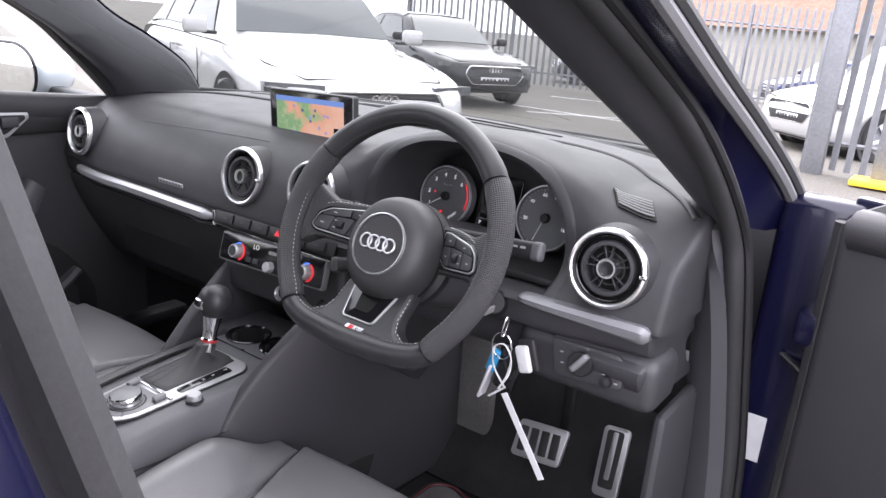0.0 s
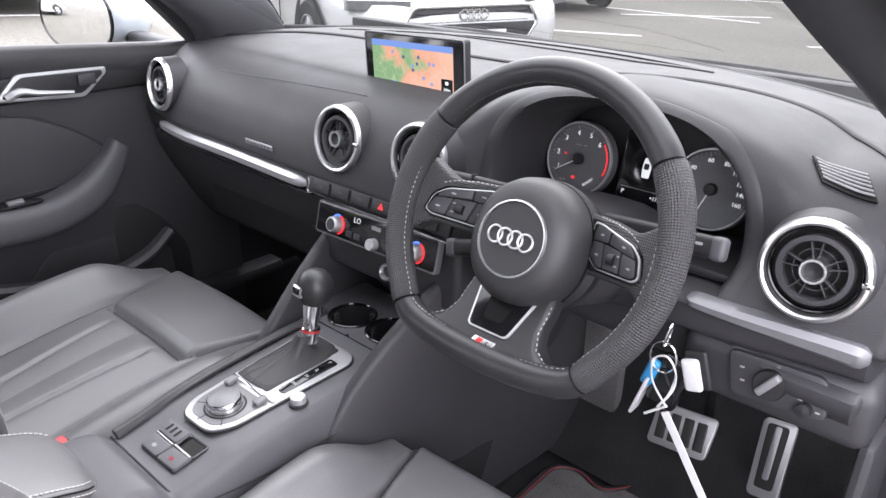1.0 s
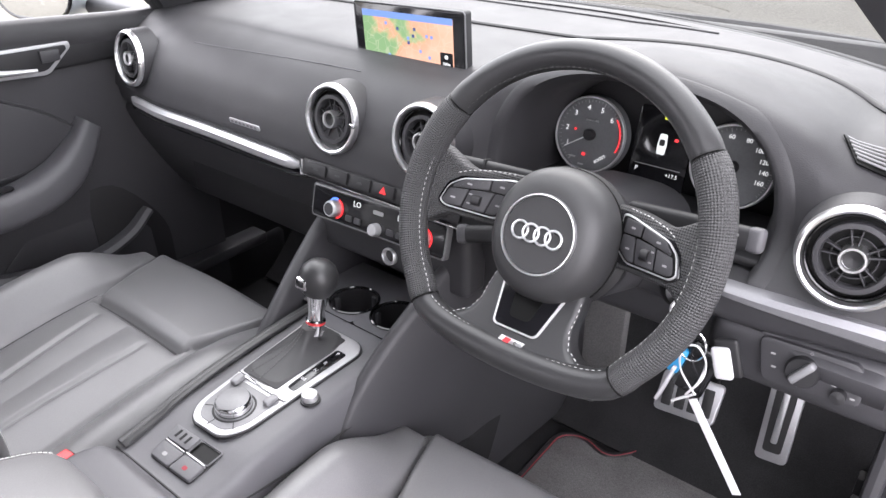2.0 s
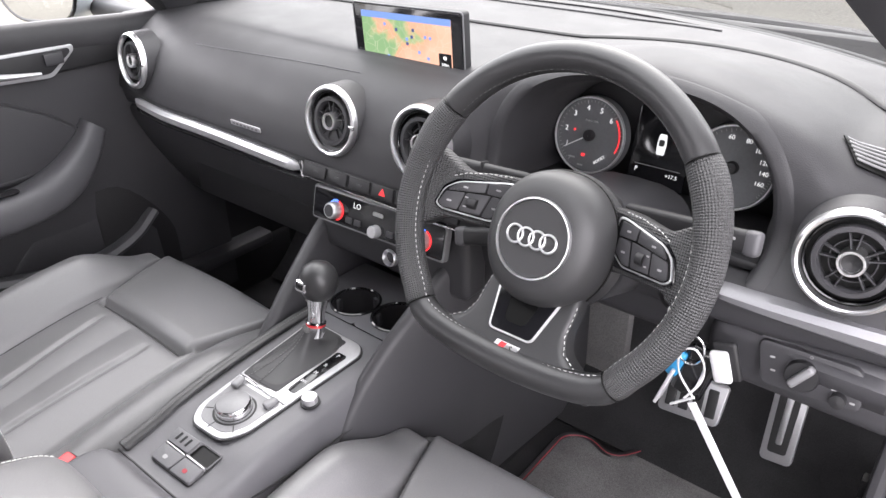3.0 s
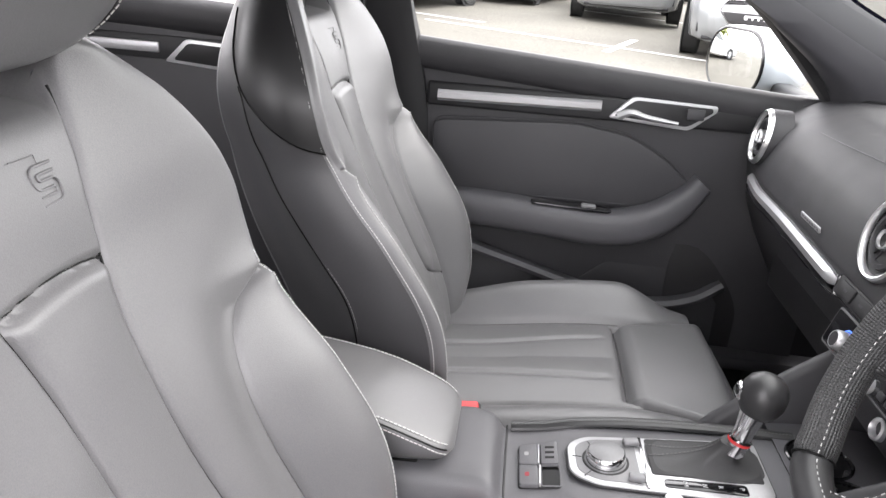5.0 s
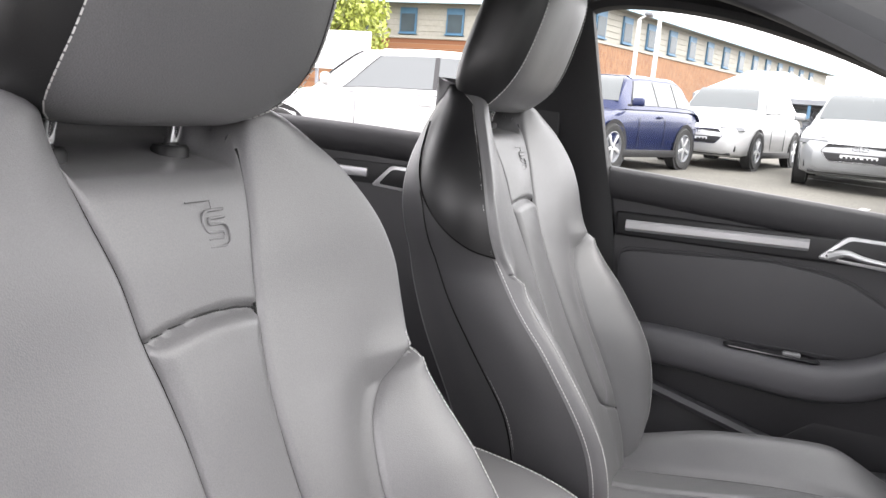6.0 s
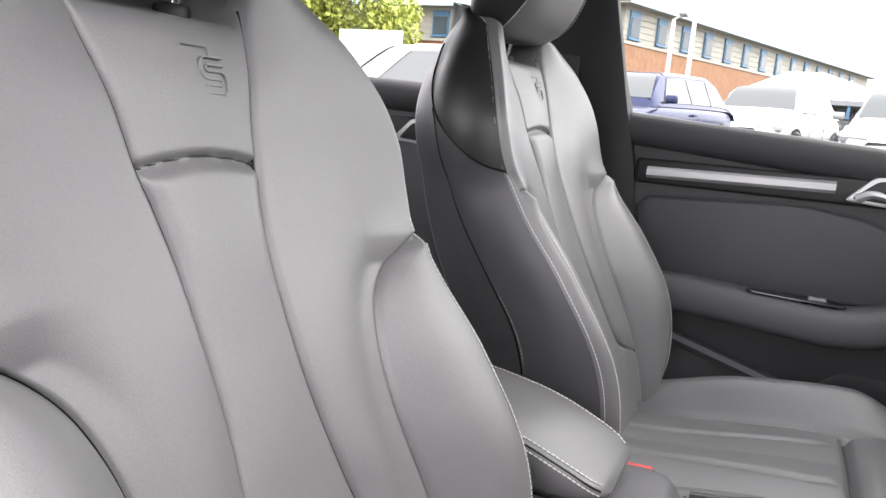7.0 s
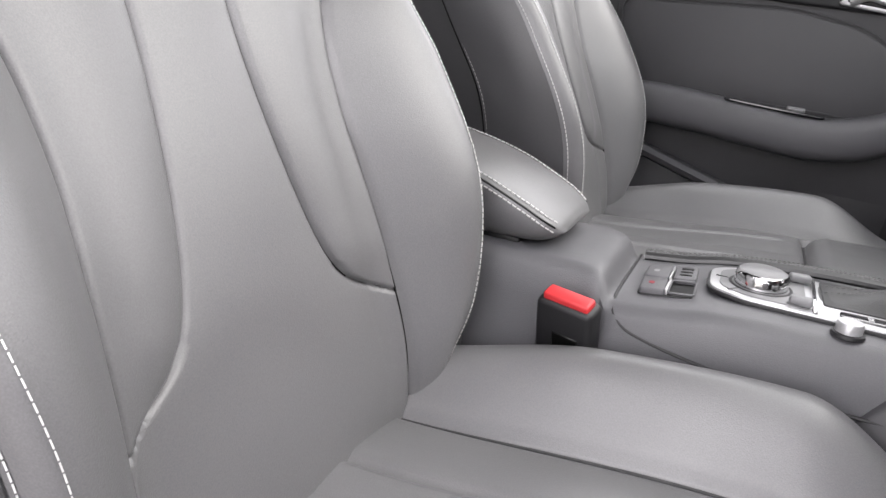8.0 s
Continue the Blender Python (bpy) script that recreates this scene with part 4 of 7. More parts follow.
part("remote", box((0.020, 0.009, 0.038), (0, 0, 0), 0.0075, 4, Matrix.Translation((0.526, -0.020, 0.690)) @ pose(0, 0, 0, 0, -18, 0)), WHITE_PLASTIC, keys, "white plastic remote")
part("remote_edge", box((0.026, 0.008, 0.046), (0, 0, 0), 0.0075, 4, Matrix.Translation((0.529, -0.012, 0.694)) @ pose(0, 0, 0, 0, -18, 0)), MATTE, keys)
part("blue_fob", box((0.014, 0.010, 0.036), (0, 0, 0), 0.004, 3, Matrix.Translation((0.479, -0.018, 0.672)) @ pose(0, 0, 0, 0, 16, 0)), BLUE_TAG, keys, "small blue fob")
part("paper_slip", box((0.004, 0.020, 0.055), (0, 0, 0), 0.001, 1, Matrix.Translation((0.472, -0.018, 0.640)) @ pose(0, 0, 0, 0, 16, 0)), LABEL, keys)
loop = spline([(0.507, -0.030, 0.645), (0.488, -0.032, 0.672), (0.486, -0.032, 0.698), (0.500, -0.030, 0.706), (0.512, -0.030, 0.690), (0.510, -0.030, 0.665), (0.498, -0.030, 0.640)], 40)
part("tag_loop", tube(loop, 0.0022, 6, flat=0.5), WHITE_PLASTIC, keys, "looped white plastic strap")
part("tag_tail", tube([(0.508, -0.030, 0.646), (0.484, -0.030, 0.624)], 0.0016, 5), WHITE_PLASTIC, keys)
part("tag_strip", box((0.0105, 0.0012, 0.130), (0, 0, 0), 0.0005, 1, Matrix.Translation((0.538, -0.020, 0.578)) @ pose(0, 0, 0, 4, -31, 0)), WHITE_PLASTIC, keys, "long white paper tag")


# ---- seats ----
back_centre = curve1([(0.36, -0.545), (0.43, -0.560), (0.50, -0.583), (0.60, -0.624), (0.70, -0.669), (0.80, -0.713), (0.866, -0.739), (0.93, -0.759), (1.0, -0.79), (1.05, -0.815)])
back_edge = curve1([(0.36, -0.560), (0.43, -0.540), (0.50, -0.527), (0.60, -0.543), (0.70, -0.602), (0.76, -0.650), (0.812, -0.684), (0.843, -0.696), (0.885, -0.707), (0.928, -0.722), (0.972, -0.745), (1.0, -0.765), (1.02, -0.780), (1.05, -0.810)])
back_half = curve1([(0.36, 0.185), (0.43, 0.200), (0.50, 0.218), (0.57, 0.228), (0.63, 0.236), (0.70, 0.238), (0.76, 0.235), (0.805, 0.230), (0.83, 0.236), (0.86, 0.239), (0.89, 0.237), (0.928, 0.222), (0.972, 0.189), (1.0, 0.156), (1.02, 0.128), (1.037, 0.106), (1.05, 0.088)])
seam_in = curve1([(0.36, 0.158), (0.455, 0.153), (0.53, 0.146), (0.61, 0.139), (0.65, 0.136), (0.70, 0.140), (0.74, 0.153), (0.765, 0.172), (0.79, 0.205), (0.806, 0.238), (0.83, 0.30)])
seam_mid = curve1([(0.36, 0.30), (0.485, 0.20), (0.508, 0.146), (0.522, 0.112), (0.535, 0.092), (0.56, 0.075), (0.60, 0.062), (0.65, 0.052), (0.70, 0.046), (0.75, 0.045), (0.80, 0.047), (0.84, 0.053), (0.866, 0.059), (0.907, 0.066), (0.95, 0.078), (1.0, 0.089), (1.05, 0.095)])


def groove(d, depth, width):
    return depth * math.exp(-(d / width) ** 2)


def back_front(x, z):
    """The front of a seat's back, from its middle."""
    a, w = abs(x), back_half(z)
    y0, y1 = back_centre(z), back_edge(z)
    si, sm = seam_in(z), seam_mid(z)
    wing = min(max((a / w - 0.36) / 0.64, 0.0), 1.0) ** 1.7
    lower = smoothstep(0.86, 0.74, z)
    y = y0 + (y1 - y0) * (wing * (1 - lower) + lower * smoothstep(min(si, w * 0.8) - 0.03, w * 1.02, a) ** 0.9)
    if si < w and a > si:
        y += 0.012 * math.sin(math.pi * min((a - si) / (w - si), 1)) * smoothstep(0.0, 0.03, w - si)
    elif a < min(sm, si):
        y += 0.004 * math.cos(math.pi / 2 * a / max(sm, 0.01)) * smoothstep(0.50, 0.56, z)
    elif sm < si:
        y += 0.011 * math.sin(math.pi * min((a - sm) / max(min(si, w) - sm, 0.01), 1)) ** 0.8 * smoothstep(0.50, 0.56, z)
    if sm < si + 0.002:
        y -= groove((a - sm) * (0.55 if z < 0.545 else 1.0), 0.0045, 0.0024)
    if si < w:
        y -= groove(a - si, 0.0045, 0.0024)
    if a < sm and z > 0.7:
        zn = 0.866 + 0.008 * (1 - (a / sm) ** 2)
        y -= groove(z - zn, 0.007, 0.0035)
        y += 0.004 * smoothstep(zn, zn - 0.012, z) * smoothstep(0.74, 0.84, z) * smoothstep(sm, sm - 0.014, a)
    y -= 0.010 * smoothstep(w * 0.965, w, a) ** 2 + 0.030 * smoothstep(1.012, 1.05, z)
    # the middle panel ends lower than the two shoulders
    dip = smoothstep(sm + 0.008, sm - 0.012, a)
    y -= 0.020 * dip * smoothstep(0.985, 1.05, z)
    return Vector((x, y, z - dip * 0.056 * smoothstep(0.955, 1.05, z)))


back_rear = curve1([(0.36, -0.700), (0.50, -0.745), (0.606, -0.780), (0.703, -0.822), (0.792, -0.852), (0.867, -0.866), (0.932, -0.868), (0.986, -0.862), (1.02, -0.856), (1.05, -0.850)])


def back_side(sign, z, t):
    """The side of a seat's back: t from its front edge (0) to its rear (1)."""
    w = back_half(z)
    e = back_front(w, z)
    yb = back_rear(z)
    ww = w + 0.010 * math.sin(math.pi * min(t * 1.4, 1)) * smoothstep(1.05, 0.93, z) - 0.060 * t ** 2.6 * min(1, w / 0.2)
    return Vector((sign * ww, e.y + (yb - e.y) * t, z))


def seat_back():
    rings = []
    fine = (-0.010, -0.0065, -0.0042, -0.0026, -0.0013, 0.0, 0.0013, 0.0026, 0.0042, 0.0065, 0.010)
    for i in range(261):
        z = 0.36 + 0.69 * i / 260
        w = back_half(z)
        si = min(seam_in(z), w - 0.016)
        sm = max(min(seam_mid(z), si - 0.028), 0.012)
        half = [(sm - 0.010) * k / 12 for k in range(12)] + [sm + d for d in fine]
        half += [sm + 0.010 + (si - sm - 0.020) * k / 24 for k in range(1, 24)] + [si + d for d in fine]
        half += [si + 0.010 + (w - si - 0.010) * k / 14 for k in range(1, 15)]
        ring = [back_front(-x, z) for x in half[:0:-1]] + [back_front(x, z) for x in half]
        ring += [back_side(1, z, k / 10) for k in range(1, 11)]
        right = ring[-1]
        ring += [Vector((right.x * (1 - 2 * k / 6), right.y - 0.012 * math.sin(math.pi * k / 6), z)) for k in range(1, 6)]
        ring += [back_side(-1, z, k / 10) for k in range(10, 0, -1)]
        rings.append(ring)
    return loft(rings)


def cross_seam_y(a):
    return -0.242 + 0.16 * min(max((a - 0.124) / 0.052, 0.0), 1.0)


def cushion_top(x, y, up, bolster):
    """The top of a seat's cushion: fluted middle, side bolsters and a front pad."""
    a = abs(x)
    z = 0.412 + up + 0.042 * smoothstep(-0.62, -0.22, y)
    hump = smoothstep(-0.10, -0.24, y) * (1 - 0.55 * smoothstep(-0.40, -0.62, y))
    z += bolster[0 if x < 0 else 1] * smoothstep(0.128, 0.205, a) * hump - 0.045 * smoothstep(0.205, 0.262, a) ** 2
    z += 0.007 * math.cos(min(a / 0.15, 1) * math.pi / 2)
    ys = cross_seam_y(a)
    if y < ys:
        z += 0.005 * abs(math.sin(a / 0.068 * math.pi / 2)) * smoothstep(ys, ys - 0.03, y)
        z -= groove(a - 0.050 - 0.018 * smoothstep(-0.50, -0.25, y), 0.0045, 0.0060) * smoothstep(ys - 0.012, ys - 0.05, y)
        z -= groove(a - 0.142, 0.010, 0.0055)
    else:
        z += 0.010 * smoothstep(ys, ys + 0.030, y) - 0.020 * smoothstep(0.165, 0.215, a) ** 2
    z -= groove(y - ys, 0.013, 0.006) * smoothstep(0.235, 0.205, a)
    z -= 0.055 * smoothstep(-0.105, -0.042, y) ** 2.2
    return Vector((x, y, z))


def seat_cushion(up, bolster):
    rings = []
    for i in range(221):
        y = -0.62 + 0.578 * i / 220
        w = 0.258 - 0.046 * smoothstep(-0.135, -0.080, y) - 0.020 * smoothstep(-0.12, -0.042, y) ** 2
        ring = [cushion_top(-w + 2 * w * j / 160, y, up, bolster) for j in range(161)]
        ze = ring[-1].z
        low = 0.285 + 0.04 * smoothstep(-0.2, -0.042, y)
        ring += [Vector((w + 0.008 * math.sin(math.pi * t), y, ze + (low - ze) * t)) for t in (0.1, 0.25, 0.5, 0.75, 1.0)]
        ring += [Vector((-w - 0.008 * math.sin(math.pi * t), y, ze + (low - ze) * t)) for t in (1.0, 0.75, 0.5, 0.25, 0.1)]
        rings.append(ring)
    return loft(rings)


def headrest_ring(t):
    """A level ring round the headrest: flat-bottomed, wider than deep, its face slightly hollow."""
    q = 0.5 - 0.5 * math.cos(math.pi * t)
    z = 1.006 + 0.225 * q
    k = max(1 - abs(2 * q - 1) ** 3.2, 0.0) ** 0.5
    w, d = (0.146 - 0.020 * q) * (0.40 + 0.60 * k), 0.058 * (0.34 + 0.66 * k)
    c = -0.800 + 0.070 * q - 0.004 * (1 - k)
    ring = []
    for i in range(48):
        a = i * math.tau / 48
        ca, sa = math.cos(a), math.sin(a)
        x = w * math.copysign(abs(ca) ** 0.66, ca)
        y = c + d * math.copysign(abs(sa) ** 0.74, sa)
        if sa > 0:
            y += 0.010 * (x / 0.13) ** 2 * k
        ring.append(Vector((x, y, z)))
    return ring


def headrest_side(sg):
    """The dark oval panel on a headrest's side."""
    rows = []
    for i in range(2, 25):
        ring = headrest_ring(i / 26)
        u = (i - 13) / 11.0
        lead = 6 - 5.0 * abs(u) ** 2.4
        row = []
        for j in range(13):
            f = -10 + (lead + 10) * j / 12
            k = math.floor(f)
            p = ring[k % 48].lerp(ring[(k + 1) % 48], f - k)
            p = Vector((p.x + 0.0016, p.y + 0.0004 * (j - 6) / 6, p.z))
            row.append(Vector((sg * p.x, p.y, p.z)))
        rows.append(row)
    return rows


def car_seat(x, y, z, up, bolster, label):
    s = thing("sports_seat", label, "seat", "front seats", m=pose(x, y, z))
    back = part("backrest", seat_back(), LEATHER, s, sharp=75)
    part("cushion", seat_cushion(up, bolster), LEATHER, s, sharp=75)
    rest = part("headrest", loft([headrest_ring(i / 26) for i in range(27)]), LEATHER, s, sharp=75)
    for sg in (-1, 1):
        rows = headrest_side(sg)
        part("side_panel", thick(loft(rows, closed=False), 0.0010), LEATHER_BLACK, rest, "smooth black leather side panel", sharp=60)
        stitches([r[-1] + Vector((sg * 0.0004, 0.0016, 0)) for r in rows], rest, length=0.004, gap=0.0016, width=0.0008)
    for px in (-0.058, 0.058):
        part("headrest_post", tube([(px, -0.835, 0.97), (px, -0.812, 1.06)], 0.006, 12), CHROME, s)
        part("post_collar", lathe([(0.0065, 0.004), (0.013, 0.004), (0.015, 0.001), (0.015, -0.02)], 24, pose(px, -0.832, 0.984)), MATTE, s)
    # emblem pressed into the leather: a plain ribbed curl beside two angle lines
    em = basis(back_front(-0.0265, 0.933) + Vector((0, 0.0004, 0)), (-1, 0, 0), (0, -0.30, 1))
    bm = bmesh.new()
    for off in (-0.0027, 0.0027):
        bend = []
        for cx, cy, r, a0, a1 in ((-0.0046, 0.0048, 0.0048 + off, 90, 270), (0.0046, -0.0048, 0.0048 - off, 90, -90)):
            bend += [(cx + r * math.copysign(abs(math.cos(q)) ** 0.7, math.cos(q)), cy + r * math.copysign(abs(math.sin(q)) ** 0.85, math.sin(q))) for q in [radians(a0 + (a1 - a0) * k / 16) for k in range(17)]]
        line = [(0.0100, 0.0096 + off)] + bend + [(-0.0100, -0.0096 + off)]
        join(bm, tube([em @ Vector((px * 1.08, py * 1.12, 0)) for px, py in line], 0.0011, 6, side=(0, 1, 0.3)))
    for line in ([(-0.027, 0.0215), (-0.002, 0.0215), (-0.0015, 0.0140)], [(-0.027, -0.0178), (-0.012, -0.0172), (-0.002, -0.0155)]):
        join(bm, tube([em @ Vector((px, py, -0.0003)) for px, py in line], 0.0005, 5, side=(0, 1, 0.3)))
    part("pressed_emblem", bm, LEATHER, back, "embossed emblem in the leather")
    # dark seam lines in the grooves
    for sg in (-1, 1):
        for f, z0, z1 in ((seam_mid, 0.53, 0.995), (seam_in, 0.43, 0.800)):
            part("back_seam", tube([back_front(sg * f(z0 + (z1 - z0) * i / 60), z0 + (z1 - z0) * i / 60) + Vector((0, -0.0003, 0)) for i in range(61)], 0.0013, 6), PIT, back)
        part("cushion_seam", tube([cushion_top(sg * 0.142, -0.575 + 0.341 * i / 40, up, bolster) + Vector((0, 0, 0.0008)) for i in range(41)], 0.0015, 6), BOOT, s)
    part("notch_seam", tube([back_front(0.059 * k / 20, 0.866 + 0.008 * (1 - (k / 20) ** 2)) + Vector((0, -0.0002, 0)) for k in range(-20, 21)], 0.0013, 6), PIT, back)
    part("cross_seam", tube([cushion_top(0.212 * k / 30, cross_seam_y(0.212 * abs(k) / 30), up, bolster) + Vector((0, 0, 0.0010)) for k in range(-30, 31)], 0.0020, 6), BOOT, s)
    for sg in (-1, 1):
        edge = []
        for i in range(81):
            z = 0.42 + 0.395 * i / 80
            edge.append(back_side(sg, z, 0.025) + Vector((sg * 0.0006, 0.0006, 0)))
        stitches(edge, back, length=0.004, gap=0.0013, width=0.00075)
        stitches([back_front(sg * (back_half(0.42 + 0.395 * i / 80) * 0.962), 0.42 + 0.395 * i / 80) + Vector((0, 0.0006, 0)) for i in range(81)], back, length=0.004, gap=0.0013, width=0.00065)
        stitches([back_side(sg, 0.825 + 0.205 * i / 50, 0.035) + Vector((sg * 0.0022, 0.0006, 0)) for i in range(51)], back, length=0.004, gap=0.0013, width=0.0007)
        # the black shoulder patch and the seams of the side panel
        low_at = curve1([(0.0, 0.822), (0.20, 0.830), (0.42, 0.852), (0.60, 0.880), (0.71, 0.905), (0.80, 0.945), (0.86, 0.985)])
        rows = []
        for i in range(25):
            t = 0.012 + 0.86 * i / 24
            z0 = low_at(t)
            rows.append([back_side(sg, z0 + (1.040 - z0) * j / 16, t * (1 - 0.10 * (j / 16) ** 2)) + Vector((sg * 0.0030, 0.0004, 0)) for j in range(17)])
        part("shoulder_patch", thick(loft(rows, closed=False), 0.0010), LEATHER_BLACK, back, "smooth black leather shoulder patch", sharp=60)
        part("patch_seam", tube([r[0] + Vector((sg * 0.0002, 0, 0)) for r in rows], 0.0012, 6, side=(sg, 0, 0)), PIT, back)
        run = [(0.70, 0.894), (0.66, 0.880), (0.64, 0.850), (0.60, 0.786), (0.565, 0.724), (0.52, 0.663), (0.50, 0.615), (0.53, 0.545), (0.56, 0.48), (0.60, 0.42)]
        t_of, z_of = curve1([(i, r[0]) for i, r in enumerate(run)]), curve1([(i, r[1]) for i, r in enumerate(run)])
        pts = [back_side(sg, z_of(9 * i / 90), t_of(9 * i / 90)) for i in range(91)]
        # overlay in the darkened leather copy, which paints the side's shade
        part("side_panel", thick(loft([[back_side(sg, zz, 0.045 + 0.93 * j / 16) + Vector((sg * 0.0013, 0, 0)) for j in range(17)] for zz in [0.40 + 0.630 * i / 40 for i in range(41)]], closed=False), 0.0008), LEATHER_SHADE, back, "side panel with shade put into its leather", sharp=60)
        part("side_seam", tube([p + Vector((sg * 0.0017, 0, 0)) for p in pts], 0.0011, 6, side=(sg, 0, 0)), PIT, back)
        stitches([p + Vector((sg * 0.0026, 0.0050, 0)) for p in pts], back, length=0.004, gap=0.0013, width=0.0007)
        # cushion thread
        stitches([cushion_top(sg * (0.240 - 0.030 * smoothstep(-0.16, -0.09, yy)), yy, up, bolster) + Vector((0, 0, 0.0006)) for yy in [-0.56 + 0.41 * i / 60 for i in range(61)]], s, length=0.004, gap=0.0022, width=0.0007)
        part("seat_rail", box((0.05, 0.46, 0.09), (sg * 0.2, -0.36, 0.235), 0.006), MATTE, s)
    part("seat_base", box((0.42, 0.44, 0.11), (0, -0.36, 0.315), 0.012), MATTE, s)
    part("recline_hinge", box((0.030, 0.09, 0.10), (-0.235 if x > 0 else 0.235, -0.585, 0.395), 0.012, 3), HARD, s, "dark plastic hinge cover")
    part("recline_hinge", box((0.030, 0.09, 0.10), (0.235 if x > 0 else -0.235, -0.585, 0.395), 0.012, 3), HARD, s, "dark plastic hinge cover")
    return s


car_seat(0.352, 0.0, 0.0, -0.022, (0.062, 0.062), "grey-black leather sports seat with contrast stitching behind the steering wheel")
car_seat(-0.350, 0.022, 0.028, -0.012, (0.052, 0.030), "grey-black leather sports seat with contrast stitching beside the passenger door")

# ---- centre console ----
console = thing("centre_console", "dark grey centre console with silver gear surround between the front seats", "console")
con_top = curve1([(-0.80, 0.520), (-0.50, 0.530), (-0.45, 0.533), (-0.434, 0.5325), (-0.425, 0.529), (-0.418, 0.520), (-0.412, 0.512), (-0.405, 0.5105), (-0.36, 0.518), (-0.325, 0.5265), (-0.28, 0.5315), (-0.10, 0.541), (-0.02, 0.545), (0.06, 0.548)])
con_half = curve1([(-0.80, 0.074), (-0.45, 0.080), (-0.425, 0.084), (-0.40, 0.094), (-0.30, 0.098), (-0.13, 0.100), (0.06, 0.112)])


def console_section(y):
    t, w = con_top(y), con_half(y)
    v = w - 0.022 * smoothstep(-0.46, -0.40, y) * smoothstep(0.02, -0.06, y)
    return [(-w - 0.010, 0.20), (-v - 0.008, 0.36), (-v - 0.005, t - 0.070), (-v - 0.004, t - 0.040), (-v - 0.003, t - 0.012), (-v + 0.004, t - 0.003), (-v + 0.012, t), (-v * 0.5, t + 0.001), (0, t + 0.001), (w * 0.5, t + 0.001),
            (w - 0.012, t), (w - 0.004, t - 0.003), (w + 0.003, t - 0.012), (w + 0.006, t - 0.040), (w + 0.008, t - 0.070), (w + 0.014, 0.36), (w + 0.022, 0.20)]


ys = [-0.80 + 0.733 * i / 240 for i in range(241)]
part("body", loft([[(x + 0.004, y, z) for x, z in console_section(y)] for y in ys]), CONSOLE, console, sharp=50)
# leaf-shaped flanks that rise from the console to the dash
flank_top = curve1([(-0.225, 0.385), (-0.212, 0.440), (-0.185, 0.495), (-0.130, 0.555), (-0.060, 0.612), (0.010, 0.660), (0.070, 0.692), (0.44, 0.700)])
for sg in (-1, 1):
    rings = []
    for i in range(61):
        t = i / 60
        y = -0.225 + 0.655 * t ** 1.5
        h = flank_top(y)
        x = 0.004 + sg * (0.106 + 0.030 * smoothstep(-0.20, 0.06, y) + 0.020 * smoothstep(0.06, 0.40, y))
        r = min(0.012, (h - 0.36) * 0.25)
        rings.append([(x - sg * 0.020, y, 0.22), (x - sg * 0.020, y, h - r), (x - sg * 0.014, y, h - r * 0.3), (x - sg * 0.006, y, h), (x + sg * 0.001, y, h - r * 0.35), (x + sg * 0.005, y, h - r), (x + sg * 0.008, y, (h + 0.30) / 2), (x + sg * 0.014, y, 0.20)])
    part("flank", loft(rings), HARD, console, "curved flank panel", sharp=50)
plane_m = basis((0.004, -0.21, 0.5365), (1, 0, 0), (0, 1, 0.05))
outline = smooth_poly([(-0.051, 0.114), (0.053, 0.114), (0.068, 0.098), (0.0625, -0.020), (0.059, -0.092), (0.043, -0.122), (-0.014, -0.124), (-0.032, -0.102), (-0.039, -0.029)], 0.014)
plate = part("gear_surround", slab(outline, 0.005, 0.0015, plane_m), ALU, console, "bright aluminium surround")
part("surround_seam", slab([(x * 1.03, y * 1.015) for x, y in outline], 0.003, 0.001, plane_m), MATTE, console)
part("boot_frame", slab(smooth_poly([(-0.046, 0.106), (0.0325, 0.106), (0.0325, -0.024), (-0.0355, -0.026)], 0.004), 0.0035, 0.0008, plane_m @ Matrix.Translation((0, 0, 0.003))), MATTE, plate)
rings = []
for i in range(15):
    t = i / 14
    c = Vector((-0.004 + 0.012 * t, 0.042 + 0.026 * t, 0.005 + 0.040 * t ** 1.1))
    w, d = 0.026 * (1 - t) ** 2.6 + 0.0125, 0.056 * (1 - t) ** 2.8 + 0.0135
    rings.append([plane_m @ (c + Vector((w * math.copysign(abs(math.cos(q)) ** (0.5 + 0.5 * t), math.cos(q)) * (1 + 0.05 * math.sin(5 * q + 9 * t)), d * math.copysign(abs(math.sin(q)) ** (0.5 + 0.5 * t), math.sin(q)), 0))) for q in [k * math.tau / 40 for k in range(40)]])
boot = part("gear_boot", loft(rings), BOOT, console, "stitched black leather boot")
for sg in (-0.3, 0.0):
    pts = []
    for i in range(30):
        t = i / 29
        c = Vector((-0.004 + 0.012 * t, 0.042 + 0.026 * t, 0.005 + 0.040 * t ** 1.1))
        w, d = 0.026 * (1 - t) ** 2.6 + 0.0128, 0.056 * (1 - t) ** 2.8 + 0.0138
        q = -1.57 + sg
        pts.append(plane_m @ (c + Vector((w * math.copysign(abs(math.cos(q)) ** (0.5 + 0.5 * t), math.cos(q)), d * math.copysign(abs(math.sin(q)) ** (0.5 + 0.5 * t), math.sin(q)), 0.001))))
    stitches(pts, boot, GREY_THREAD, length=0.003, gap=0.002, width=0.0007)
gate = part("gate_strip", slab(smooth_poly([(0.0385, 0.083), (0.0575, 0.083), (0.0540, -0.012), (0.0395, -0.012)], 0.005), 0.003, 0.0006, plane_m @ Matrix.Translation((0, 0, 0.0032))), GLOSS, plate)
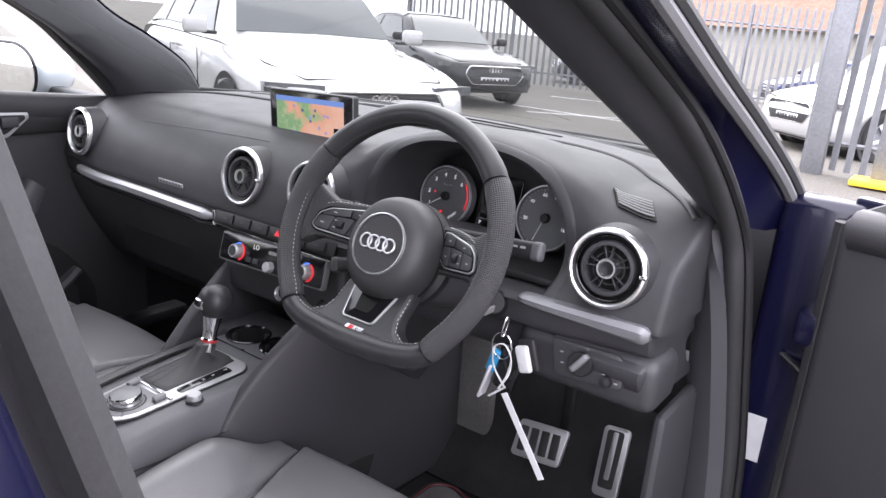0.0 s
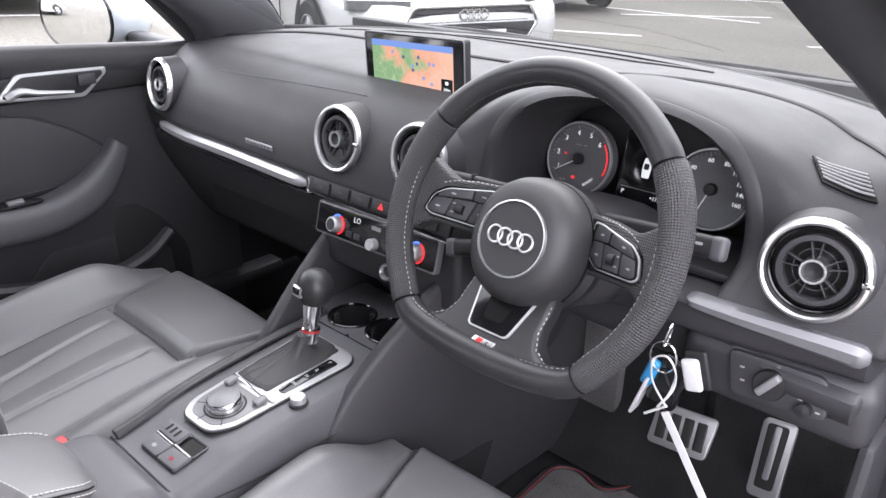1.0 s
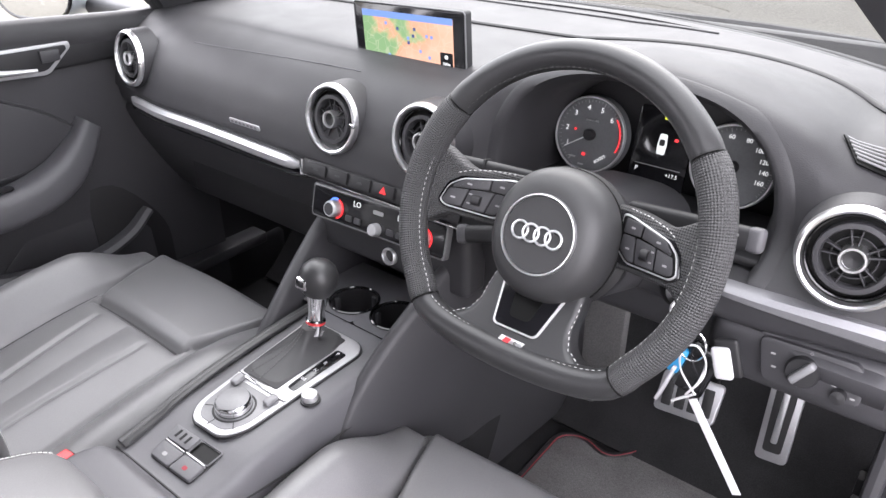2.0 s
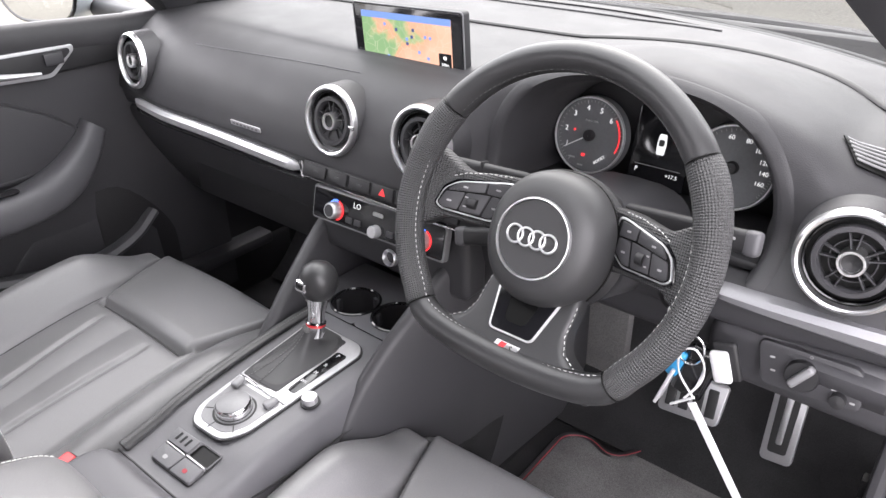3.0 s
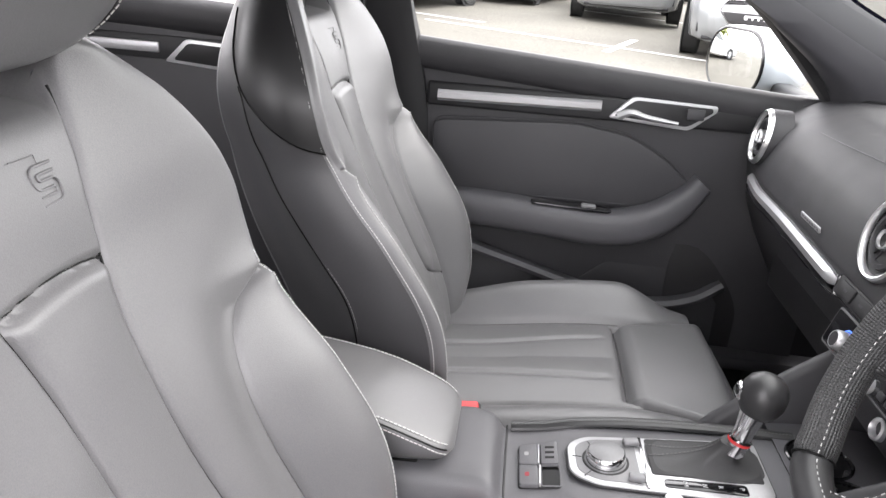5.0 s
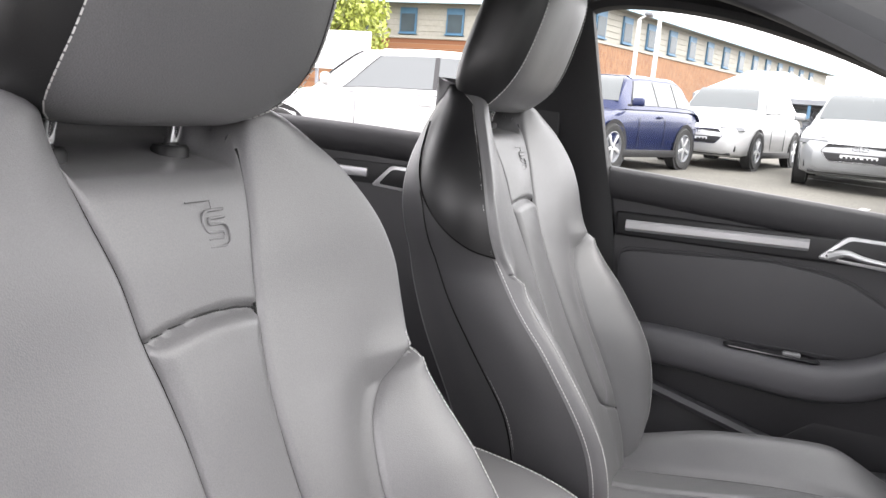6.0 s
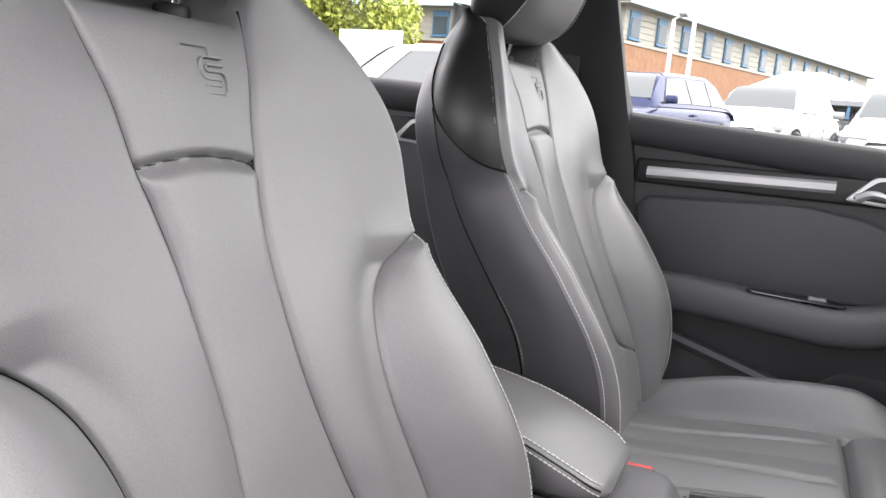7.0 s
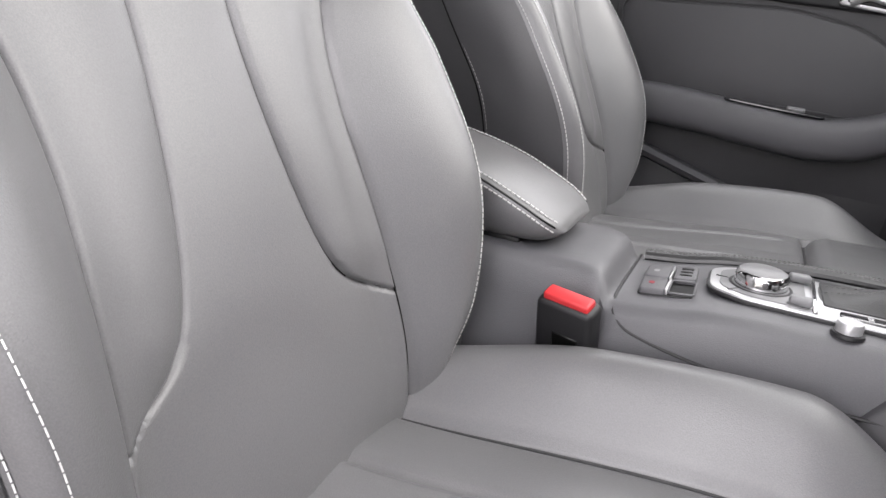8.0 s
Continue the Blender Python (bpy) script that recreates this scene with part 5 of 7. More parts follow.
for text, yy in (("P", 0.076), ("R", 0.052), ("N", 0.034), ("D/S", 0.012)):
    words(text, 0.008 if len(text) == 1 else 0.0065, plane_m @ Matrix.Translation((0.0465, yy, 0.0064)) @ pose(0, 0, 0, 0, 0, 0), WHITE_PLASTIC, gate)
mmi = part("menu_knob", lathe([(0.0240, 0.0), (0.0240, 0.009), (0.0228, 0.0130), (0.0214, 0.0142)], 56, plane_m @ Matrix.Translation((0.015, -0.078, 0.006))), CHROME, console, "silver-edged rotary menu knob")
part("knob_top", lathe([(0.0216, 0.0140), (0.0198, 0.0152), (0.0001, 0.0155)], 48, plane_m @ Matrix.Translation((0.015, -0.078, 0.006))), GREY_PLASTIC, mmi)
part("menu_plate", slab(smooth_poly([(-0.031, -0.040), (0.053, -0.038), (0.0525, -0.088), (0.038, -0.113), (-0.010, -0.115), (-0.025, -0.096)], 0.012), 0.002, 0.0006, plane_m @ Matrix.Translation((0, 0, 0.0040))), GREY_PLASTIC, plate, "grey key plate")
part("knob_well", lathe([(0.0255, 0.0062), (0.0275, 0.0066), (0.0285, 0.0060)], 40, plane_m @ Matrix.Translation((0.015, -0.078, 0.0))), MATTE, plate)
for a0, r0, r1 in ((-150, 0.029, 0.040), (-95, 0.029, 0.040), (-40, 0.029, 0.042)):
    ca, sa = math.cos(radians(a0)), math.sin(radians(a0))
    part("key_gap", tube([plane_m @ Vector((0.015 + r0 * ca, -0.078 + r0 * sa, 0.0061)), plane_m @ Vector((0.015 + r1 * ca, -0.078 + r1 * sa, 0.0061))], 0.0006, 5), MATTE, plate)
for px, py, rot_z in ((-0.021, -0.044, 10), (0.047, -0.044, -6)):
    part("toggle_key", box((0.012, 0.020, 0.008), (0, 0, 0.004), 0.003, 3, plane_m @ Matrix.Translation((px, py, 0.006)) @ pose(0, 0, 0, 0, 0, rot_z)), GREY_PLASTIC, plate, "grey toggle")
part("divider", box((0.096, 0.004, 0.005), (0.0125, -0.032, 0.006), 0.0012, 2, plane_m), CHROME, plate)
st = part("start_button", lathe([(0.0105, 0), (0.0108, 0.009), (0.0098, 0.0112), (0.0001, 0.0112)], 32, plane_m @ Matrix.Translation((0.080, -0.007, 0.001))), ALU, console, "silver volume knob")
part("button_base", lathe([(0.0135, 0), (0.0130, 0.0025), (0.0105, 0.003)], 32, plane_m @ Matrix.Translation((0.080, -0.007, 0.0005))), MATTE, st)
part("side_line", tube(spline([(-0.064, -0.409, 0.5115), (0.060, -0.409, 0.5120), (0.086, -0.407, 0.508), (0.0985, -0.402, 0.499), (0.104, -0.378, 0.488), (0.110, -0.30, 0.480), (0.114, -0.20, 0.480), (0.116, -0.10, 0.490)], 40), 0.0016, 6), MATTE, console)
# parking brake keys, card slot and the small open pocket
bm_ = basis((0.022, -0.368, 0.5175), (1, 0, 0), (0, 1, 0.175))
epb = part("brake_key_bezel", slab(smooth_poly([(-0.037, -0.026), (0.041, -0.024), (0.042, 0.028), (-0.047, 0.025)], 0.005), 0.0012, 0.0004, bm_), MATTE, console)
for q, mat in (([(-0.036, -0.0245), (0.0005, -0.0240), (0.0020, 0.0000), (-0.0395, -0.0010)], PRINT), ([(0.0020, -0.0240), (0.0400, -0.0225), (0.0405, 0.0015), (0.0035, 0.0000)], RED_THREAD)):
    k = part("brake_key", slab(smooth_poly(q, 0.004), 0.0065, 0.002, bm_, 3), CONSOLE, epb)
    qx, qy = sum(p[0] for p in q) / 4, sum(p[1] for p in q) / 4
    part("key_symbol", slab(rounded(0.0075, 0.0055, 0.0022, 3), 0.0004, 0, bm_ @ Matrix.Translation((qx, qy - 0.002, 0.0064))), mat, k, "", False)
part("key_edge", box((0.036, 0.0022, 0.0062), (0.021, 0.0022, 0.0040), 0.0009, 2, bm_), SATIN, epb, "bright edge of the pocket")
part("key_edge", box((0.038, 0.0018, 0.0058), (-0.0185, 0.0008, 0.0040), 0.0009, 2, bm_), SATIN, epb, "bright edge of the pocket")
cs = part("card_slot", slab(smooth_poly([(-0.0400, 0.0030), (0.0015, 0.0040), (0.0015, 0.0255), (-0.0450, 0.0235)], 0.003), 0.0068, 0.0015, bm_), CONSOLE, epb)
for k in range(3):
    part("slot_line", box((0.0034, 0.0115, 0.0010), (-0.030 + 0.0100 * k, 0.0145, 0.0070), 0, m=bm_), PIT, cs, "", False)
# flat near-black slab paints the shade of the pocket's depth
part("tray_pit", slab(smooth_poly([(0.0040, 0.0042), (0.0400, 0.0045), (0.0408, 0.0262), (0.0040, 0.0250)], 0.002), 0.0008, 0, bm_ @ Matrix.Translation((0, 0, 0.0010))), PIT, epb, "flat black slab for the shade in the small pocket")
part("pocket_rim", tube([bm_ @ Vector((x, y, 0.0044)) for x, y in smooth_poly([(0.0030, 0.0036), (0.0412, 0.0040), (0.0420, 0.0272), (0.0030, 0.0260)], 0.003)], 0.0010, 6, True), CONSOLE, epb)
# passenger-side stitched edge
edge = [(-0.061, -0.404, 0.514), (-0.062, -0.36, 0.521), (-0.064, -0.315, 0.531), (-0.068, -0.24, 0.539), (-0.071, -0.15, 0.543), (-0.071, -0.04, 0.546)]
part("padded_edge", tube(spline(edge, 30), 0.009, 10, flat=0.6), LEATHER_DARK, console, "stitched leather edge")
for off in (-0.004, 0.004):
    stitches([p + Vector((off * 0.8, 0, 0.0058)) for p in spline(edge, 30)], console, GREY_THREAD, length=0.0028, gap=0.0016, width=0.0007)
# cup holders: a plate with two round openings and deep wells
for cx, cy, x0, x1 in ((-0.030, -0.020, -0.106, 0.010), (0.050, -0.012, 0.010, 0.114)):
    ring_in, ring_out = [], []
    for k in range(48):
        a = math.tau * k / 48
        ca, sa = math.cos(a), math.sin(a)
        ring_in.append((cx + 0.0365 * ca, cy + 0.0365 * sa, 0.5462))
        reach = min(((x1 if ca > 0 else x0) - cx) / ca if abs(ca) > 1e-6 else 9, ((0.075 if sa > 0 else -0.068) - cy) / sa if abs(sa) > 1e-6 else 9)
        ring_out.append((cx + reach * ca, cy + reach * sa, 0.5462))
    part("cup_plate", loft([ring_out, ring_in], True, False), CONSOLE, console)
    cm = pose(cx, cy, 0.546)
    cup = part("cup_holder", lathe([(0.0365, -0.003), (0.0365, 0.001), (0.0385, 0.0032), (0.0405, 0.002), (0.041, 0.0)], 48, cm), GLOSS, console, "gloss black cup holder rim")
    part("cup_well", lathe([(0.0366, 0.0), (0.0355, -0.02), (0.033, -0.062), (0.0001, -0.064)], 40, cm), MATTE, cup, "dark cup well")
    for k in range(3):
        part("cup_spring", box((0.006, 0.010, 0.022), (0.0335, 0, -0.016), 0.002, 2, cm @ pose(0, 0, 0, 0, 0, 70 + 120 * k)), HARD, cup)

# gear lever
lever = thing("gear_lever", "black and chrome automatic gear lever standing in its boot", "gear lever")
lv = basis((0.014, -0.139, 0.582), (1, 0, 0), (0, 0.97, -0.20)) @ Matrix.Scale(1.12, 4)
part("shaft", lathe([(0.0118, -0.010), (0.0112, 0.010), (0.0105, 0.018), (0.0118, 0.028), (0.0138, 0.040), (0.0150, 0.046)], 10, lv), CHROME, lever, "satin chrome shaft")
part("red_ring", lathe([(0.0115, 0.004), (0.0124, 0.005), (0.0115, 0.0065)], 32, lv), RED, lever, "red ring")
part("chrome_ring", lathe([(0.0115, 0.0068), (0.0128, 0.0085), (0.0115, 0.0105)], 32, lv), CHROME, lever)
kn = part("knob", lathe([(0.016, 0.043), (0.021, 0.050), (0.0240, 0.060), (0.0235, 0.071), (0.020, 0.080), (0.013, 0.0865), (0.006, 0.089), (0.0001, 0.0893)], 40, lv), LEATHER_DARK, lever, "round black leather knob")
part("release_button", box((0.020, 0.012, 0.016), (-0.006, -0.019, 0.060), 0.004, 3, lv), CHROME, kn, "chrome release button")
part("button_inset", box((0.013, 0.010, 0.009), (-0.006, -0.0215, 0.061), 0.002, 2, lv), GLOSS, kn)

# armrest
arm = thing("armrest", "grey-black leather armrest lid with white double stitching between the seats", "armrest")
lid_top = curve1([(-0.86, 0.616), (-0.70, 0.614), (-0.62, 0.606), (-0.56, 0.594), (-0.51, 0.576), (-0.485, 0.565), (-0.472, 0.5575), (-0.466, 0.551)])
lid_low = curve1([(-0.86, 0.528), (-0.54, 0.531), (-0.50, 0.534), (-0.485, 0.537), (-0.472, 0.543), (-0.466, 0.548)])
lid_half = curve1([(-0.86, 0.078), (-0.56, 0.076), (-0.50, 0.0735), (-0.482, 0.070), (-0.472, 0.062), (-0.466, 0.050)])


def lid_ring(y):
    """A cross section of the lid: flat crowned top, crisp upper edges and sides that draw in below."""
    zt, zl, w = lid_top(y), lid_low(y), lid_half(y)
    h = zt - zl
    half = [(0.0, zt + 0.004), (w * 0.45, zt + 0.003), (w * 0.80, zt + 0.001), (w - 0.007, zt - 0.001), (w - 0.002, zt - min(0.003, h * 0.2)), (w, zt - min(0.008, h * 0.4)),
            (w - 0.001, zt - h * 0.55), (w - 0.006, zt - h * 0.80), (w - 0.014, zl + h * 0.05), (w - 0.022, zl), (0.0, zl)]
    return [(x, y, z) for x, z in half] + [(-x, y, z) for x, z in half[-2:0:-1]]


lid = part("lid", loft([[(x, y - 0.007, z) for x, y, z in lid_ring(-0.466 - 0.394 * (i / 60) ** 1.6)] for i in range(61)]), LEATHER, arm, sharp=70)
for sg in (-1, 1):
    for out, dz in ((-0.0075, 0.0004), (0.0010, -0.0078)):
        stitches([(sg * (lid_half(y) + out), y - 0.007, lid_top(y) + dz) for y in [-0.86 + 0.384 * i / 60 for i in range(61)]], lid, length=0.0042, gap=0.0014, width=0.0010)
    part("lid_seam", tube([(sg * (lid_half(y) - 0.0012), y - 0.007, lid_top(y) - 0.0035) for y in [-0.86 + 0.386 * i / 60 for i in range(61)]], 0.0011, 6), PIT, lid)
# black block that stands for the shade between lid and console
part("hinge_shadow_gap", box((0.120, 0.30, 0.012), (0, -0.665, 0.5285), 0.003, 2), PIT, arm, "black block putting shade under the lid")
part("arm_hinge", box((0.13, 0.10, 0.13), (0.006, -0.83, 0.49), 0.012, 3), HARD, arm)


def buckle(at, tilt, yaw, label):
    m = Matrix.Translation(at) @ pose(0, 0, 0, 0, 0, yaw) @ pose(0, 0, 0, tilt, 0, 0)
    b = thing("seat_belt_buckle", label, "seat belt buckle", "buckles")
    part("body", box((0.056, 0.027, 0.088), (0, 0, -0.046), 0.006, 3, m), MATTE, b)
    part("press_button", box((0.046, 0.017, 0.010), (0, -0.001, -0.001), 0.003, 3, m), RED, b, "bright red button")
    part("recess", box((0.026, 0.004, 0.024), (0.004, -0.0125, -0.045), 0.001, 1, m), PIT, b)
    part("stalk", box((0.026, 0.012, 0.16), (0, 0, -0.16), 0.003, 2, m), MATTE, b)


buckle((0.119, -0.442, 0.512), 16, 78, "black seat belt buckle with red button beside the driver's seat")
buckle((-0.094, -0.474, 0.514), 10, 100, "black seat belt buckle with red button beside the passenger seat")


# ---- the car's shell ----
shell = thing("car_shell", "dark blue car body with black cabin lining and open driver's doorway", "car")
part("floor_pan", box((1.44, 3.3, 0.03), (0, -0.75, 0.165), 0.005), CARPET_BLACK, shell, "black carpeted floor")
part("bulkhead", box((1.40, 0.03, 0.75), (0, 0.60, 0.53), 0.005, m=None), MATTE, shell)
part("tunnel", box((0.30, 2.4, 0.20), (0.004, -0.75, 0.24), 0.03, 3), CARPET_BLACK, shell)
part("roof_lining", thick(sheet(lambda u, v: (-0.56 + 1.12 * u, -2.25 + (1.66 + 0.26 * math.sin(math.pi * u)) * v, 1.335 + 0.035 * math.sin(math.pi * u) - 0.035 * v ** 5 - 0.20 * (1 - v) ** 3), 16, 20), 0.02), CLOTH, shell, "black cloth roof lining")
part("roof_skin", thick(sheet(lambda u, v: (-0.60 + 1.20 * u, -2.27 + (1.69 + 0.26 * math.sin(math.pi * u)) * v, 1.375 + 0.035 * math.sin(math.pi * u) - 0.035 * v ** 5 - 0.20 * (1 - v) ** 3), 16, 20), 0.01), BLUE_PAINT, shell, "dark blue roof")
for sg in (-1, 1):
    def pillar(points, wide, deep, axis):
        rings = []
        for p in spline(points, 26):
            p = Vector(p)
            rings.append([p + axis * wide * math.copysign(abs(math.cos(q)) ** 0.7, math.cos(q)) + Vector((sg, 0, 0)) * deep * math.copysign(abs(math.sin(q)) ** 0.7, math.sin(q)) for q in [k * math.tau / 20 for k in range(20)]])
        return loft(rings)
    # windscreen pillar: door edge, inner swell, glass edge and outer moulding at each height
    door_e = [(0.705, 0.160, 0.870), (0.690, 0.100, 0.945), (0.672, 0.020, 1.015), (0.650, -0.060, 1.072), (0.622, -0.250, 1.165), (0.602, -0.450, 1.240), (0.585, -0.680, 1.290)]
    swell = [(0.660, 0.250, 0.885), (0.628, 0.140, 0.945), (0.600, 0.010, 1.015), (0.578, -0.085, 1.068), (0.552, -0.270, 1.160), (0.540, -0.470, 1.245), (0.530, -0.680, 1.300)]
    glass_e = [(0.655, 0.345, 0.895), (0.640, 0.290, 0.960), (0.628, 0.190, 1.020), (0.612, 0.080, 1.075), (0.585, -0.055, 1.180), (0.560, -0.220, 1.258), (0.540, -0.430, 1.318)]
    outer = [(0.760, 0.360, 0.860), (0.742, 0.220, 0.945), (0.724, 0.080, 1.015), (0.708, -0.030, 1.068), (0.678, -0.220, 1.165), (0.652, -0.430, 1.255), (0.625, -0.680, 1.330)]
    rows = [spline([(sg * x, y, z) for x, y, z in e], 30) for e in (door_e, swell, glass_e, outer)]
    trim_r, skin_r = [], []
    for de, sw, ge, ou in zip(*rows):
        lift = Vector((sg * 0.010, 0.006, 0.010))
        trim_r.append([de, de.lerp(sw, 0.3) + Vector((-sg * 0.006, -0.006, -0.006)), de.lerp(sw, 0.7) + Vector((-sg * 0.008, -0.004, -0.006)), sw, sw.lerp(ge, 0.35) + Vector((-sg * 0.004, 0, -0.003)), ge, ge + lift, de + lift])
        edge_d = de + lift * 1.3
        skin_r.append([edge_d, edge_d.lerp(ou, 0.5) + Vector((-sg * 0.004, -0.008, -0.006)), ou, ou.lerp(ge, 0.5) + Vector((sg * 0.004, 0.006, 0.012)), ge + lift * 1.6])
    part("a_pillar_trim", loft(trim_r), TRIM_GREY, shell, "grey pillar trim", sharp=60)
    part("outer_a_pillar", loft(skin_r), BLUE_PAINT, shell, "dark blue windscreen pillar", sharp=60)
    part("pillar_moulding", tube([p + Vector((sg * 0.004, 0.002, 0.004)) for p in rows[3]], 0.009, 8), GREY_PLASTIC, shell, "grey pillar moulding")
    part("pillar_rubber", tube([p + Vector((sg * 0.010, 0.016, 0.010)) for p in rows[3]], 0.009, 8), RUBBER, shell)
    if sg > 0:
        low = [(0.716, 0.178, 0.80), (0.730, 0.212, 0.66), (0.744, 0.245, 0.50), (0.750, 0.262, 0.32), (0.748, 0.22, 0.26)]
        seal = spline([(x + 0.010, y - 0.004, z) for x, y, z in door_e[::-1] + low], 80)
        part("door_seal", tube(seal, 0.013, 10, side=(1, 0, 0)), RUBBER, shell, "black rubber door seal")
        part("seal_lip", tube([p + Vector((0.016, 0.010, 0)) for p in seal], 0.007, 8, side=(1, 0, 0)), MATTE, shell, "thin outer seal lip")
        inner = spline([(0.688, 0.215, 0.90), (0.690, 0.205, 0.80), (0.692, 0.225, 0.66), (0.700, 0.255, 0.50), (0.712, 0.270, 0.26)], 20)
        outw = spline([(0.708, 0.155, 0.88)] + [(x, y - 0.002, z) for x, y, z in low[:4]], 20)
        part("lower_a_pillar", thick(loft([[a, a.lerp(b, 0.35) + Vector((0, -0.010, 0)), a.lerp(b, 0.7) + Vector((0, -0.010, 0)), b] for a, b in zip(inner, outw)], closed=False), 0.02), TRIM_GREY, shell, "grey kick trim")
        part("hinge_pillar", box((0.115, 0.05, 0.72), (0.800, 0.300, 0.56), 0.015, 3), BLUE_PAINT, shell, "dark blue hinge pillar")
        # black block added to give the space behind the hinge its shade
        part("hinge_gap", box((0.10, 0.03, 0.70), (0.890, 0.330, 0.56), 0.008, 2), MATTE, shell, "black block for the shade behind the hinge")
        part("information_label", box((0.046, 0.002, 0.076), (0.766, 0.2738, 0.544), 0.0006, 1), LABEL, shell, "silver sticker with unreadable print")
        part("door_check_strap", tube([(0.79, 0.27, 0.690), (0.82, 0.25, 0.680), (0.88, 0.24, 0.655)], 0.008, 8, flat=0.5), MATTE, shell)
        part("door_hinge", box((0.05, 0.05, 0.05), (0.825, 0.262, 0.745), 0.008, 2), BLUE_PAINT, shell)
    else:
        part("quarter_panel", box((0.03, 0.18, 0.10), (-0.745, 0.16, 0.84), 0.01, 2), HARD, shell)
        part("kick_panel", box((0.03, 0.78, 0.72), (-0.735, 0.30, 0.52), 0.01, 2), MATTE, shell)
    back = 0.011 if sg > 0 else 0.0
    bl = [(sg * 0.585, -0.80, 1.325), (sg * 0.645, -0.775, 1.15), (sg * 0.698, -0.745, 0.96), (sg * 0.724, -0.715, 0.80), (sg * 0.735, -0.690, 0.52), (sg * 0.735, -0.685, 0.20)]
    bl = [(x, y - back, z) for x, y, z in bl]
    # trim tone carries the light: grey on the driver's side, near-black for shade opposite
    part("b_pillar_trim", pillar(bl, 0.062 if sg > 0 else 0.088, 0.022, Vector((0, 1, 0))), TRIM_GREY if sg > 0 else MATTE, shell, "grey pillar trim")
    ob = [(x + sg * 0.072, y - 0.031, z) for x, y, z in bl]
    if sg > 0:
        part("b_pillar_seal", tube(spline([(x + 0.034, y + 0.046, z) for x, y, z in bl], 30), 0.011, 8), RUBBER, shell, "black rubber door seal")
    part("outer_b_pillar", pillar(ob, 0.050, 0.018, Vector((0, 1, 0))), BLUE_PAINT, shell)
    part("sill", box((0.12, 1.9, 0.16), (sg * 0.775, -0.55, 0.235), 0.03, 3), BLUE_PAINT if sg > 0 else MATTE, shell, "door sill")
    part("sill_trim", box((0.06, 1.5, 0.03), (sg * 0.70, -0.45, 0.318), 0.008, 2), HARD, shell)
    part("rear_side_panel", box((0.03, 1.2, 0.72), (sg * 0.775, -1.45, 0.56), 0.02, 3), HARD if sg < 0 else BLUE_PAINT, shell)
part("bonnet", thick(sheet(lambda u, v: (-0.80 + 1.60 * u, 0.66 + 0.95 * v, 0.880 - 0.17 * v ** 1.3 - 0.05 * abs(2 * u - 1) ** 3), 20, 16), 0.02), BLUE_PAINT, shell, "dark blue bonnet")
part("cowl", box((1.36, 0.10, 0.03), (0, 0.635, 0.868), 0.01, 2), MATTE, shell, "black plastic cowl")
for x0, x1 in ((-0.55, 0.05), (-0.02, 0.60)):
    part("wiper_arm", tube(spline([(x0, 0.64, 0.893), ((x0 + x1) / 2, 0.640, 0.900), (x1, 0.630, 0.893)], 16), 0.008, 8), MATTE, shell)
for sg in (-1, 1):
    part("front_wing", thick(sheet(lambda u, v: (sg * (0.80 + 0.07 * u), 0.30 + 1.25 * v, 0.865 - 0.16 * v ** 1.3 - 0.30 * u), 6, 16), 0.02), BLUE_PAINT, shell)

screen_glass = sheet(lambda u, v: ((-1 + 2 * u) * (0.660 - 0.11 * v), 0.590 - 0.24 * abs(2 * u - 1) ** 2.2 - 0.93 * v, 0.900 + 0.425 * v), 20, 12)
ws = solid("windscreen", screen_glass, GLASS, "clear curved windscreen in front of the dash", "windscreen")
ws.visible_shadow = False
part("top_band", thick(sheet(lambda u, v: ((-1 + 2 * u) * (0.553 - 0.003 * v), 0.583 - 0.24 * abs(2 * u - 1) ** 2.2 - 0.93 * (0.972 + 0.028 * v), 0.895 + 0.425 * (0.972 + 0.028 * v)), 20, 2), 0.002), MATTE, ws, "black top edge of the screen")
part("windscreen_edge", tube(spline([(-0.655, 0.345, 0.903), (-0.45, 0.485, 0.905), (-0.2, 0.570, 0.906), (0.0, 0.585, 0.906), (0.2, 0.570, 0.906), (0.45, 0.485, 0.905), (0.655, 0.345, 0.903)], 40), 0.008, 8), RUBBER, shell, "black windscreen edge")

# speaker and demister grilles on the dash top
part("demister_slot", thick(sheet(lambda u, v: (-0.50 + 1.0 * u, 0.535 + 0.025 * v - 0.16 * (2 * abs(u - 0.5)) ** 2.2, 0.9145), 30, 2), 0.004), MATTE, dash)

# ---- passenger door ----
pdoor = thing("passenger_door", "closed passenger door with grey-black trim, silver strip and handle", "car door")


def door_x(y, z):
    return -0.718 - 0.012 * smoothstep(0.62, 0.40, z) + 0.010 * smoothstep(0.86, 0.93, z) + 0.020 * smoothstep(-0.05, 0.20, y)


def belt(y):
    return 0.934 - 0.058 * (y + 0.66) / 0.80


part("door_card", loft([[(door_x(y, z) - 0.0, y, z) for z in [0.22 + (belt(y) - 0.22) * j / 30 for j in range(31)]] + [(door_x(y, 0.93) - 0.02, y, belt(y) + 0.004), (-0.79, y, belt(y) - 0.004), (-0.79, y, 0.22)] for y in [-0.655 + 0.86 * i / 40 for i in range(41)]]), HARD, pdoor, sharp=50)
part("top_roll", tube([(-0.722, y, belt(y) - 0.020) for y in [-0.655 + 0.84 * i / 30 for i in range(31)]], lambda t: 0.022, 14, flat=1.5), SOFT, pdoor, "soft door top")
